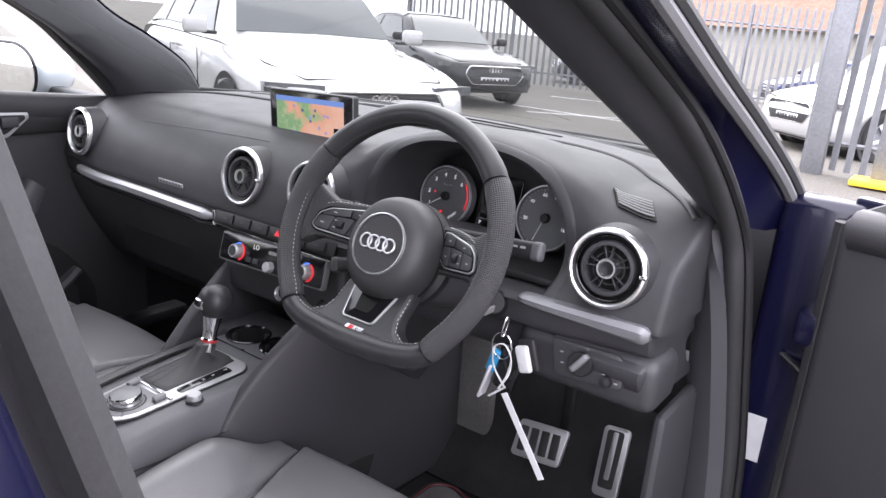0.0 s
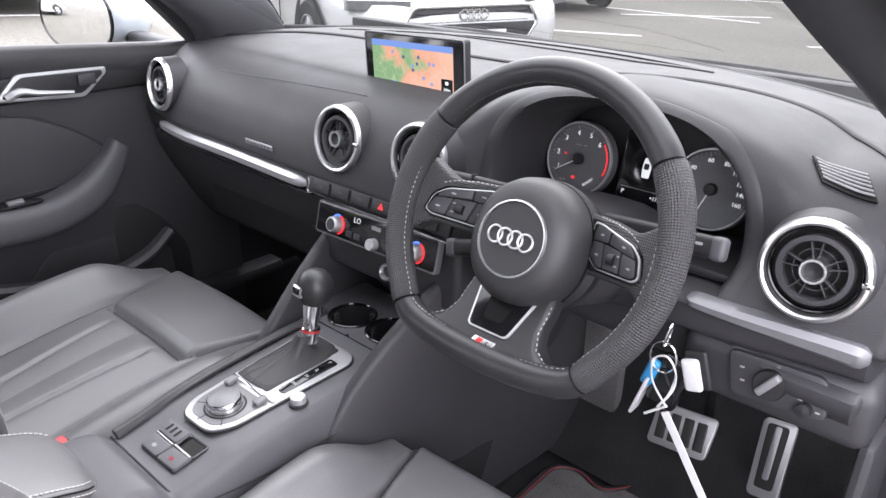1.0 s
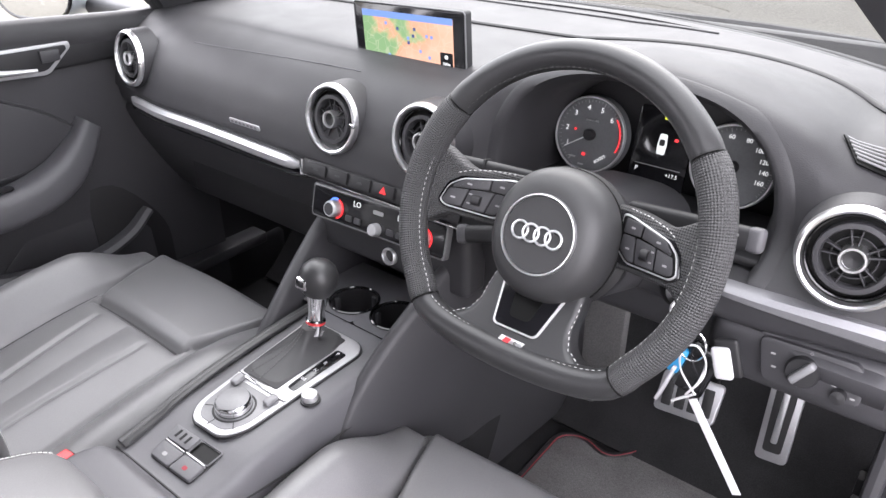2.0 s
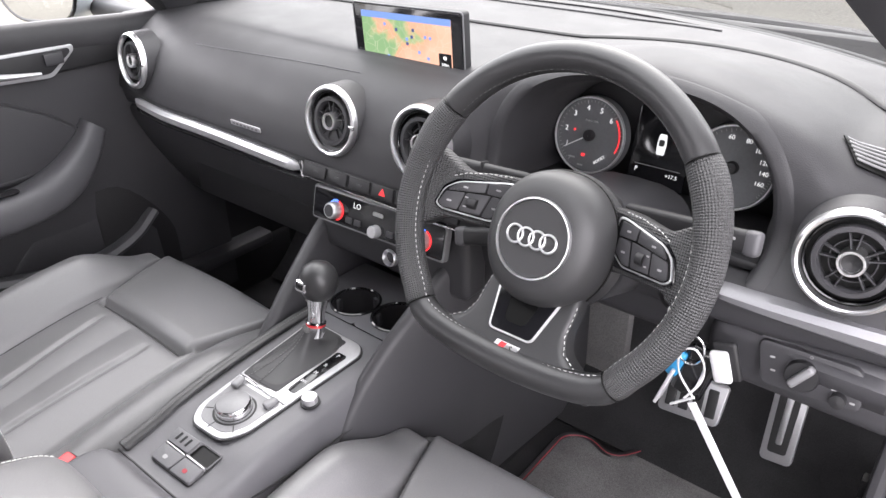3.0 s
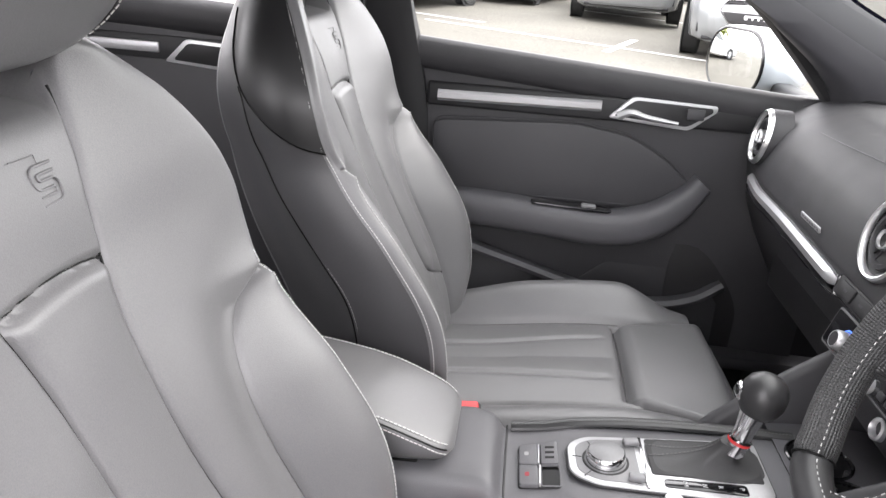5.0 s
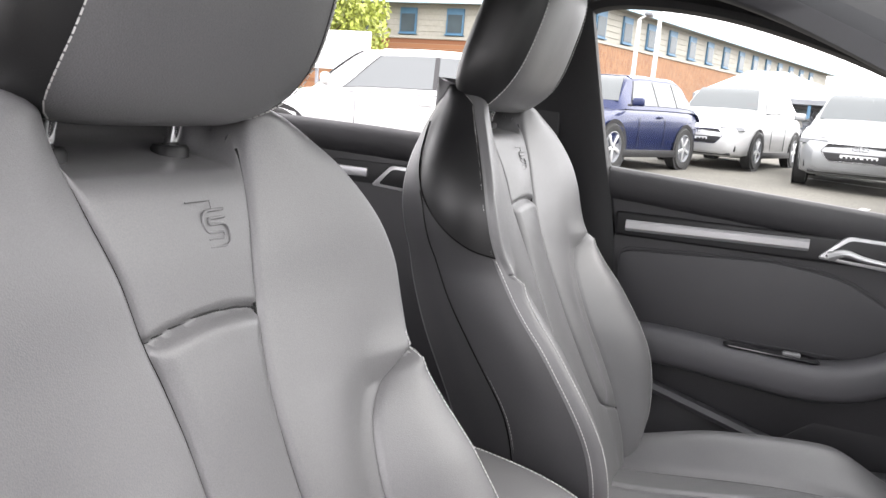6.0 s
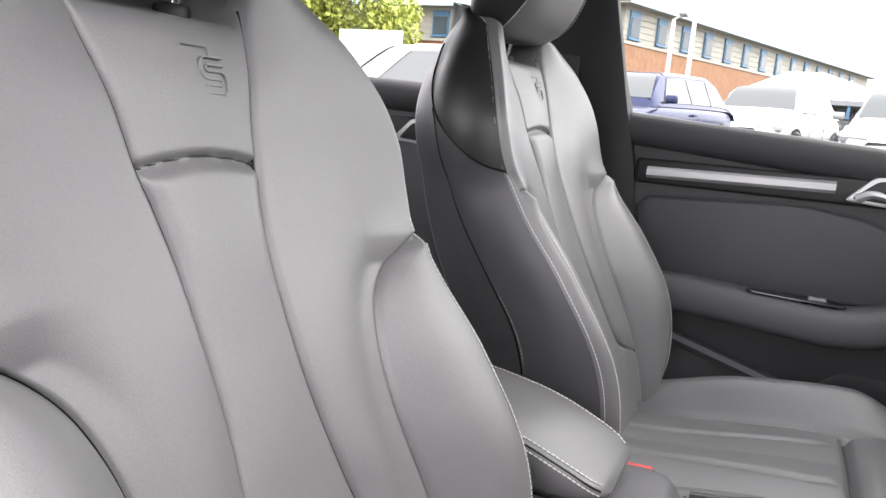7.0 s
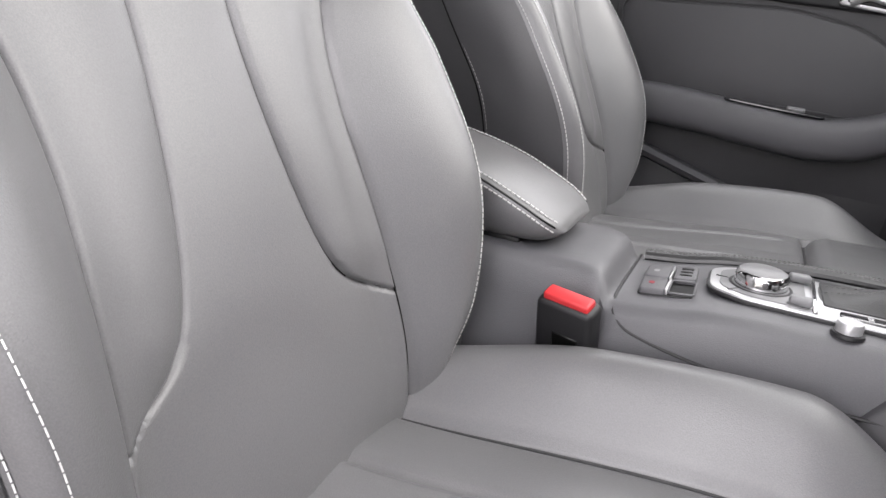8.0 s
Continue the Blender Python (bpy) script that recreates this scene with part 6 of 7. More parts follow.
# insert panel and its raised outline
ins = smooth_poly([(-0.618, 0.783), (-0.450, 0.793), (-0.330, 0.800), (-0.215, 0.785), (-0.130, 0.740), (-0.072, 0.688), (-0.11, 0.650), (-0.16, 0.636), (-0.600, 0.632)], 0.03, 8)
im = basis((-0.7105, 0, 0), (0, 1, 0), (0, 0, 1))
part("insert_panel", slab([(y, z) for y, z in ins], 0.004, 0.002, im @ Matrix.Translation((0, 0, -0.002)), 3), HARD, pdoor, "dark leather insert")
part("insert_piping", tube([(-0.7085, y, z + 0.006) for y, z in ins], 0.0016, 6, True, side=(1, 0, 0)), HARD, pdoor)
bar = []
for i in range(25):
    y = -0.608 + 0.328 * i / 24
    zc = 0.834 + 0.007 * i / 24
    bar.append([(-0.722, y, zc - 0.011), (-0.704, y, zc - 0.011), (-0.6985, y, zc - 0.005), (-0.6985, y, zc + 0.006), (-0.704, y, zc + 0.011), (-0.722, y, zc + 0.011)])
part("trim_strip", loft(bar), ALU, pdoor, "brushed aluminium strip")
part("strip_channel", box((0.012, 0.72, 0.048), (-0.712, -0.27, 0.836), 0.006, 3), MATTE, pdoor, "dark channel round the strip")
hm = basis((-0.7045, 0, 0), (0, 1, 0), (0, 0, 1))
h_out = smooth_poly([(-0.266, 0.820), (-0.222, 0.866), (-0.058, 0.861), (-0.056, 0.850), (-0.105, 0.808)], 0.010)
hs = part("handle_surround", slab(h_out, 0.006, 0.002, hm @ Matrix.Translation((0, 0, -0.001))), ALU, pdoor, "satin silver handle surround")
cx_, cz_ = -0.150, 0.840
part("handle_recess", slab([(cx_ + (y - cx_) * 0.91, cz_ + (z - cz_) * 0.76) for y, z in h_out], 0.006, 0.001, hm @ Matrix.Translation((0, 0, -0.0005))), MATTE, hs)
part("door_handle", tube(spline([(-0.697, -0.246, 0.826), (-0.692, -0.222, 0.836), (-0.688, -0.190, 0.830), (-0.688, -0.130, 0.823)], 20), lambda t: 0.011 - 0.007 * t, 10, flat=0.8), ALU, hs, "polished handle")
part("lock_key", box((0.006, 0.035, 0.022), (-0.697, -0.098, 0.842), 0.003, 2), HARD, hs)
# armrest with the pull
arm_pts = spline([(-0.690, -0.64, 0.605), (-0.678, -0.50, 0.610), (-0.668, -0.36, 0.604), (-0.664, -0.24, 0.600), (-0.668, -0.15, 0.622), (-0.680, -0.09, 0.665), (-0.694, -0.055, 0.705)], 40)
rings = []
for i, p in enumerate(arm_pts):
    t = i / 40
    h, w = 0.036 - 0.014 * smoothstep(0.6, 1.0, t), 0.036 - 0.012 * smoothstep(0.6, 1.0, t)
    d = (arm_pts[min(i + 1, 40)] - arm_pts[max(i - 1, 0)]).normalized()
    up = Vector((1, 0, 0)).cross(d).normalized()
    up = up if up.z > 0 else -up
    rings.append([p + Vector((w * math.copysign(abs(math.cos(q)) ** 0.65, math.cos(q)) - 0.012, 0, 0)) + up * h * math.copysign(abs(math.sin(q)) ** 0.65, math.sin(q)) for q in [k * math.tau / 24 for k in range(24)]])
part("armrest", loft(rings), ARM_GREY, pdoor, "padded armrest with pull handle")
part("window_switch_base", slab(rounded(0.165, 0.026, 0.010), 0.003, 0.001, basis((-0.668, -0.315, 0.6385), (0, 1, -0.03), (-1, 0, 0))), GLOSS, pdoor)
part("window_switch", box((0.014, 0.030, 0.008), (-0.668, -0.280, 0.6435), 0.003, 3), GREY_PLASTIC, pdoor, "grey window switch")
# storage pocket with its sloping lip
pts = [(-0.702, -0.56, 0.530), (-0.700, -0.42, 0.492), (-0.700, -0.25, 0.446), (-0.702, -0.12, 0.428), (-0.710, -0.03, 0.445), (-0.722, 0.03, 0.480)]
lip = spline(pts, 50)
part("pocket_lip", tube(lip, 0.013, 8, flat=1.7, side=(1, 0, 0.1)), ARM_GREY, pdoor, "grey pocket lip")
part("pocket_wall", loft([[(p.x - 0.004, p.y, p.z + 0.01), (p.x + 0.010, p.y, (p.z + 0.24) / 2), (p.x + 0.004, p.y, 0.23)] for p in lip], closed=False), HARD, pdoor)
part("speaker_panel", slab(smooth_poly([(-0.30, 0.43), (-0.10, 0.42), (0.06, 0.50), (-0.16, 0.56)], 0.04), 0.004, 0.002, basis((-0.7285, 0, 0), (0, 1, 0), (0, 0, 1))), HARD, pdoor)
fr = spline([(-0.725, 0.165, 0.880), (-0.692, 0.055, 0.985), (-0.668, -0.06, 1.080), (-0.640, -0.243, 1.165), (-0.628, -0.45, 1.228), (-0.620, -0.62, 1.248), (-0.628, -0.71, 1.235), (-0.650, -0.735, 1.19), (-0.690, -0.70, 1.06), (-0.728, -0.668, 0.935)], 60)
part("window_frame", tube(fr, 0.017, 8, flat=1.4, side=(1, 0, 0)), RUBBER, pdoor, "black window frame")
wg = sheet(lambda u, v: (-0.745 + 0.11 * v, -0.70 + 0.86 * u * (1 - 0.62 * v) - 0.02 * v, belt(-0.70 + 0.86 * u) - 0.01 + (1.245 - belt(-0.70 + 0.86 * u)) * v), 10, 8)
pw = part("window_glass", wg, SIDE_GLASS, pdoor, "clear side window")
pw.visible_shadow = False
# mirror
mm = Matrix.Translation((-1.040, 0.046, 0.915)) @ pose(0, 0, 0, 0, 0, 19)
rings = []
for k, d, side in ((0.95, -0.004, 0), (1.0, 0.004, 0), (1.0, 0.03, 0), (0.97, 0.07, 0.002), (0.88, 0.105, 0.008), (0.70, 0.132, 0.016), (0.40, 0.148, 0.024), (0.05, 0.152, 0.028)):
    rings.append([mm @ Vector((side + 0.118 * k * math.copysign(abs(math.cos(q)) ** 0.75, math.cos(q)), d, 0.080 * k * math.copysign(abs(math.sin(q)) ** 0.8, math.sin(q)))) for q in [a * math.tau / 40 for a in range(40)]])
mir = part("door_mirror", loft(rings), MIRROR_SHELL, pdoor, "silver door mirror housing")
part("mirror_glass", slab(rounded(0.212, 0.138, 0.066, 10), 0.003, 0.001, mm @ Matrix.Translation((0, -0.004, 0)) @ pose(0, 0, 0, 90, 0, 0)), MIRROR, mir, "mirror glass")
part("mirror_rim", tube([(x, y, 0.0) for x, y in rounded(0.218, 0.144, 0.069, 10)], 0.0045, 8, True, side=(0, 0, 1)), GLOSS, mir, "black rim").matrix_local = mm @ Matrix.Translation((0, -0.004, 0)) @ pose(0, 0, 0, 90, 0, 0)
part("mirror_foot", box((0.20, 0.05, 0.035), (-0.86, 0.135, 0.868), 0.012, 3), MATTE, mir)

# rear cabin glimpsed between the seats
rdoor = thing("rear_door", "closed rear passenger door with grey trim and silver handle", "car door")
part("door_card", box((0.03, 0.92, 0.70), (-0.755, -1.20, 0.60), 0.02, 3), HARD, rdoor)
part("top_roll", tube([(-0.742, -0.76, 0.925), (-0.742, -1.2, 0.945), (-0.742, -1.65, 0.960)], 0.024, 12, flat=1.5), SOFT, rdoor)
part("trim_strip", box((0.008, 0.30, 0.022), (-0.735, -1.36, 0.873), 0.003, 2), ALU, rdoor, "brushed aluminium strip")
part("strip_channel", box((0.006, 0.62, 0.050), (-0.739, -1.26, 0.873), 0.004, 2), MATTE, rdoor)
part("handle_surround", slab(smooth_poly([(-1.20, 0.845), (-1.15, 0.895), (-1.02, 0.890), (-1.06, 0.835)], 0.01), 0.006, 0.002, basis((-0.738, 0, 0), (0, 1, 0), (0, 0, 1))), SATIN, rdoor)
part("handle_recess", slab(smooth_poly([(-1.18, 0.850), (-1.145, 0.887), (-1.04, 0.883), (-1.07, 0.843)], 0.01), 0.007, 0.001, basis((-0.738, 0, 0), (0, 1, 0), (0, 0, 1))), MATTE, rdoor)
rear = thing("rear_seat", "dark leather rear bench seat", "rear seat")
part("bench", box((1.30, 0.50, 0.20), (0, -1.50, 0.36), 0.05, 4), LEATHER, rear)
part("bench_back", box((1.28, 0.16, 0.62), (0, -1.83, 0.72), 0.05, 4, None), LEATHER, rear)
part("rear_shelf", box((1.30, 0.5, 0.02), (0, -2.10, 0.98), 0.006, 2), CARPET, rear)
part("tailgate", box((1.40, 0.03, 0.80), (0, -2.38, 0.62), 0.01, 2), HARD, shell)
belt_t = thing("seat_belt", "black webbing belt hanging beside the passenger seat back", "seat belt")
part("webbing", box((0.010, 0.045, 0.75), (-0.660, -0.775, 0.83), 0.002, 1, None), MATTE, belt_t)
part("belt_guide", box((0.03, 0.07, 0.05), (-0.632, -0.775, 1.165), 0.010, 3), HARD, belt_t)

# ---- open driver's door ----
ddoor = thing("driver_door", "open driver's door with dark trim panel", "car door", m=Matrix.Translation((0.812, 0.228, 0)) @ pose(0, 0, 0, 0, 0, 66))
part("door_card", box((0.05, 0.98, 0.66), (0.03, -0.50, 0.585), 0.020, 3), HARD, ddoor, "dark trim panel")
part("door_skin", box((0.02, 1.02, 0.74), (0.075, -0.50, 0.56), 0.008, 2), BLUE_PAINT, ddoor, "dark blue outer skin")
part("door_top", tube([(0.02, -0.03, 0.895), (0.02, -0.5, 0.915), (0.02, -0.98, 0.935)], 0.028, 12), SOFT, ddoor)
part("door_edge_seal", tube([(0.02, -0.008, 0.25), (0.025, -0.008, 0.6), (0.025, -0.008, 0.9)], 0.012, 8), RUBBER, ddoor)
part("window_frame", tube(spline([(0.045, -0.02, 0.90), (0.02, -0.25, 1.03), (-0.02, -0.50, 1.16), (-0.06, -0.80, 1.26)], 24), 0.016, 8), RUBBER, ddoor)

# ---- pedals and mat ----
pedals = thing("accelerator_pedal", "brushed metal accelerator pedal with black rubber inlay", "pedal", "pedals")
pm = basis((0.548, 0.325, 0.372), (0.96, 0, 0.10), (0.08, 0.30, 0.95))
part("plate", slab(smooth_poly([(-0.026, -0.062), (0.022, -0.062), (0.030, 0.066), (-0.020, 0.066)], 0.010), 0.008, 0.002, pm), ALU, pedals)
part("rubber_slot", slab(smooth_poly([(-0.016, -0.046), (0.012, -0.046), (0.020, 0.060), (-0.012, 0.060)], 0.006), 0.003, 0.001, pm @ Matrix.Translation((0, 0, 0.0065))), RUBBER, pedals)
part("centre_bar", slab(smooth_poly([(-0.006, -0.030), (0.004, -0.030), (0.010, 0.058), (0.0, 0.058)], 0.004), 0.004, 0.001, pm @ Matrix.Translation((0, 0, 0.0075))), ALU, pedals)
brake = thing("brake_pedal", "metal-faced brake pedal with black rubber pads", "pedal", "pedals")
bmx = basis((0.405, 0.325, 0.350), (0.97, 0, 0.10), (0.06, 0.45, 0.90))
part("plate", slab(smooth_poly([(-0.055, -0.034), (0.048, -0.034), (0.056, 0.038), (-0.048, 0.038)], 0.010), 0.009, 0.002, bmx), ALU, brake)
for k in range(4):
    part("rubber_pad", box((0.017, 0.048, 0.004), (-0.034 + 0.0225 * k, 0.002, 0.0095), 0.002, 2, bmx), RUBBER, brake)
part("pedal_arm", box((0.02, 0.02, 0.30), (0.42, 0.40, 0.47), 0.004, 2), MATTE, brake)
mat_ = thing("floor_mat", "black carpet floor mat with red-stitched edge", "floor mat")
mo = smooth_poly([(0.205, -0.10), (0.200, 0.262), (0.240, 0.287), (0.300, 0.262), (0.345, 0.325), (0.338, 0.395), (0.40, 0.415), (0.60, 0.40), (0.63, -0.10)], 0.03)
part("carpet", slab(mo, 0.012, 0.004, pose(0, 0, 0.183)), CARPET, mat_)
part("binding", tube([(x, y, 0.195) for x, y in mo], 0.006, 6, True), MATTE, mat_)
part("red_stitch", tube([(0.418 + (x - 0.418) * 0.975, 0.13 + (y - 0.13) * 0.975, 0.2005) for x, y in mo], 0.0010, 5, True), RED_THREAD, mat_, "red edging thread")
part("toe_board", thick(sheet(lambda u, v: (-0.70 + 1.40 * u, 0.30 + 0.20 * v, 0.185 + 0.22 * v ** 1.3), 6, 8), 0.01), CARPET_BLACK, shell)
part("footrest", box((0.10, 0.03, 0.26), (0.20, 0.40, 0.36), 0.01, 2), CARPET, shell)
part("kick_panel", box((0.02, 0.34, 0.42), (0.690, 0.24, 0.42), 0.01, 2), HARD, shell)
part("bonnet_lever", box((0.010, 0.02, 0.03), (0.676, 0.19, 0.44), 0.003, 2), MATTE, shell)


# ---- outside: a sloping car park ----
def ground_z(x, y):
    return 2.0 * math.tanh((-0.018 * x - 0.022 * y) / 2.0)


ASPHALT = material("worn_tarmac", (0.105, 0.099, 0.086), 0.92, grain=0.35, grain_scale=45, bump=0.3, bump_scale=120, stain=0.22, stain_scale=0.35, spec=0.25)
LINE = material("road_paint", (0.42, 0.42, 0.41), 0.8, grain=0.25, grain_scale=25, stain=0.25, stain_scale=3)
CAR_WHITE = material("white_car_paint", (0.43, 0.43, 0.43), 0.25, coat=1.0, stain=0.02, stain_scale=3)
CAR_BLACK = material("black_car_paint", (0.014, 0.015, 0.017), 0.2, coat=0.15, spec=0.3, stain=0.1)
CAR_GREY = material("dark_grey_car_paint", (0.05, 0.052, 0.058), 0.25, 0.3, coat=0.15, spec=0.3, stain=0.05)
CAR_SILVER = material("pale_silver_car_paint", (0.24, 0.245, 0.25), 0.25, 0.3, coat=0.4, spec=0.4, stain=0.04)
CAR_BLUE = material("blue_car_paint", (0.012, 0.018, 0.060), 0.25, 0.3, coat=0.15, spec=0.3, stain=0.05)
CAR_GLASS = material("dark_car_glass", (0.075, 0.082, 0.084), 0.08, coat=0.1)
LAMP_GLASS = material("headlamp_lens", (0.16, 0.165, 0.175), 0.08, 0.5, coat=1.0, stain=0.2, stain_scale=18)
TYRE = material("tyre_rubber", (0.02, 0.02, 0.02), 0.85, grain=0.2, bump=0.2)
GALV = material("galvanised_steel", (0.18, 0.187, 0.20), 0.5, 0.55, grain=0.12, grain_scale=30, stain=0.12, stain_scale=3)
YELLOW = material("yellow_paint", (0.75, 0.48, 0.03), 0.6, stain=0.15, stain_scale=8)
CREAM = material("cream_cladding", (0.27, 0.26, 0.225), 0.7, grain=0.06, grain_scale=8, stain=0.08, stain_scale=0.5)
FASCIA = material("pale_blue_fascia", (0.38, 0.52, 0.60), 0.6, stain=0.06)
FRAME_BLUE = material("blue_window_frame", (0.045, 0.12, 0.20), 0.5, stain=0.05)
ROOF_GREY = material("pale_roof", (0.42, 0.43, 0.44), 0.6, stain=0.1, stain_scale=0.6)
BARK = material("bark", (0.10, 0.075, 0.05), 0.9, grain=0.3, grain_scale=30, bump=0.6, bump_scale=40)
LEAF = material("spring_leaf", (0.26, 0.30, 0.050), 0.6, grain=0.35, grain_scale=5, stain=0.3, stain_scale=0.7)
TILE = material("brown_roof_tiles", (0.16, 0.085, 0.055), 0.85, grain=0.25, grain_scale=6, stain=0.15, stain_scale=1)
OFFICE_GLASS = material("dark_office_glass", (0.05, 0.065, 0.075), 0.25, spec=0.25, stain=0.1, stain_scale=1.5)
SIGN_WHITE = material("sign_white", (0.6, 0.6, 0.6), 0.5, stain=0.04)


def brick_material():
    m = bpy.data.materials.new("red_brickwork")
    m.use_nodes = True
    n, l = m.node_tree.nodes, m.node_tree.links
    b = n["Principled BSDF"]
    tc, br, mp = n.new("ShaderNodeTexCoord"), n.new("ShaderNodeTexBrick"), n.new("ShaderNodeMapping")
    mp.inputs["Rotation"].default_value = (radians(90), 0, radians(90))
    br.inputs["Scale"].default_value = 1.0
    br.inputs["Brick Width"].default_value, br.inputs["Row Height"].default_value, br.inputs["Mortar Size"].default_value = 0.225, 0.075, 0.008
    br.inputs["Color1"].default_value, br.inputs["Color2"].default_value, br.inputs["Mortar"].default_value = (0.165, 0.066, 0.030, 1), (0.26, 0.125, 0.058, 1), (0.22, 0.17, 0.12, 1)
    l.new(tc.outputs["Object"], mp.inputs[0])
    l.new(mp.outputs[0], br.inputs["Vector"])
    l.new(br.outputs["Color"], b.inputs["Base Color"])
    b.inputs["Roughness"].default_value = 0.9
    return m


BRICK = brick_material()
steps = [-600, -300, -150, -90, -60, -45, -35, -27, -20, -15, -11, -8, -5, -2, 0, 2, 5, 8, 11, 15, 20, 27, 35, 45, 60, 90, 150, 300, 600]
solid("ground", loft([[(x, y, ground_z(x, y)) for x in steps] for y in steps], closed=False), ASPHALT, "worn grey-brown tarmac of a car park", "ground", kind="structure")


def marking(x0, y0, x1, y1, w=0.10):
    d = Vector((x1 - x0, y1 - y0, 0)).normalized()
    n_ = Vector((-d.y, d.x, 0)) * w / 2
    k = 8
    bm = bmesh.new()
    a = []
    for i in range(k + 1):
        p = Vector((x0, y0, 0)).lerp(Vector((x1, y1, 0)), i / k)
        a.append([(q.x, q.y, ground_z(q.x, q.y) + 0.006) for q in (p - n_, p + n_)])
    loft(a, False, False, bm)
    solid("bay_line", thick(bm, 0.004), LINE, "worn white painted parking bay line on the tarmac", "road marking", "bay lines", "structure")


for line in ((-11.0, -3.2, -10.3, -1.1), (-9.9, -1.9, -8.2, 2.9), (-10.1, 1.05, -8.4, 0.50), (-14.6, 0.6, -13.8, 3.2), (-6.5, 13.4, -3.6, 15.4), (-5.6, 10.3, -3.2, 10.6), (-4.9, 9.6, -3.4, 11.6), (-1.2, 12.8, 0.0, 12.4), (-4.6, 6.9, -3.5, 7.6), (-1.9, 8.6, -0.9, 9.4), (-13.2, -6.4, -12.0, -3.5)):
    marking(*line)


def parked_car(front, heading, length, width, height, paint, label, kind="hatch", sink=0.0):
    """A parked car: front is the middle of its nose on the ground, heading the way that it faces."""
    hx, hy = Vector((heading[0], heading[1])).normalized()
    gx, gy = front[0] - hx * length / 2, front[1] - hy * length / 2
    root = thing("parked_car", label, "car", "parked cars", m=Matrix.Translation((front[0], front[1], ground_z(gx, gy) - sink)) @ pose(0, 0, 0, 0, 0, math.degrees(math.atan2(hy, hx))))
    L, W, H = length, width / 2, height
    belt_z = H * 0.635
    hood = H * 0.60
    tops = curve1([(0.0, H * 0.40), (0.02, H * 0.47), (0.06, H * 0.515), (0.16, H * 0.575), (0.27, hood + 0.03), (0.40, belt_z), (0.80, belt_z + 0.03), (0.95, belt_z), (1.0, H * 0.52)])
    halfs = curve1([(0.0, W * 0.70), (0.02, W * 0.82), (0.06, W * 0.92), (0.16, W * 0.99), (0.40, W), (0.80, W * 0.99), (0.94, W * 0.92), (1.0, W * 0.80)])
    lows = curve1([(0.0, 0.30), (0.03, 0.22), (0.2, 0.20), (0.8, 0.20), (0.97, 0.26), (1.0, 0.34)])
    rings = []
    for i in range(41):
        t = i / 40
        t = 0.5 - 0.5 * math.cos(math.pi * t)
        x, w, z0, z1 = -t * L, halfs(t), lows(t), tops(t)
        hgt = z1 - z0
        half = [(w * 0.80, z0), (w * 0.96, z0 + 0.06), (w * 0.985, z0 + hgt * 0.35), (w, z0 + hgt * 0.62), (w * 0.975, z0 + hgt * 0.86), (w * 0.93, z0 + hgt * 0.96), (w * 0.80, z1), (w * 0.4, z1 + 0.025)]
        rings.append([(x, y, z) for y, z in half] + [(x, 0, z1 + 0.035)] + [(x, -y, z) for y, z in half[::-1]])
    part("body", loft(rings), paint, root, sharp=60)
    # cabin
    roof0, roof1, tail = (0.44, 0.84, 0.985) if kind == "hatch" else ((0.46, 0.72, 0.93) if kind == "coupe" else (0.42, 0.86, 0.985))
    zr = curve1([(0.265, hood + 0.02), (roof0 - 0.06, H - 0.10), (roof0, H - 0.035), ((roof0 + roof1) / 2, H), (roof1, H - 0.06), (tail, belt_z)])
    wr = curve1([(0.265, W * 0.80), (roof0, W * 0.66), (roof1, W * 0.64), (tail, W * 0.74)])
    rings, skin = [], []
    for i in range(25):
        t = 0.265 + (tail - 0.265) * i / 24
        x, zt, w = -t * L, zr(t), wr(t)
        zb = tops(t) - 0.01
        wb = W * 0.90
        rings.append([(x, -wb, zb), (x, -w, zt - 0.05), (x, -w * 0.86, zt - 0.012), (x, 0, zt), (x, w * 0.86, zt - 0.012), (x, w, zt - 0.05), (x, wb, zb)])
        if roof0 - 0.02 <= t <= roof1 + 0.06:
            skin.append([(x, -w * 1.02, zt - 0.075), (x, -w * 1.005, zt - 0.045), (x, -w * 0.88, zt), (x, 0, zt + 0.012), (x, w * 0.88, zt), (x, w * 1.005, zt - 0.045), (x, w * 1.02, zt - 0.075)])
    part("cabin", loft(rings), paint, root, sharp=40)
    part("roof", thick(loft(skin, closed=False), 0.01), paint, root)
    # windscreen and rear window
    ts = [0.290 + (roof0 - 0.045 - 0.290) * i / 6 for i in range(7)]
    part("windscreen", thick(loft([[(-t * L - 0.006, wr(t) * 0.90 * k / 4 * (1.10 - 0.10 * i / 6), zr(t) - 0.010 * (k / 4) ** 2 + 0.010) for k in range(-4, 5)] for i, t in enumerate(ts)], closed=False), 0.006), CAR_GLASS, root, "dark windscreen")
    ts = [roof1 + 0.045 + (tail - roof1 - 0.075) * i / 4 for i in range(5)]
    part("rear_window", thick(loft([[(-t * L + 0.006, wr(t) * 0.86 * k / 4, zr(t) - 0.010 * (k / 4) ** 2 + 0.010) for k in range(-4, 5)] for t in ts], closed=False), 0.006), CAR_GLASS, root, "dark rear window")
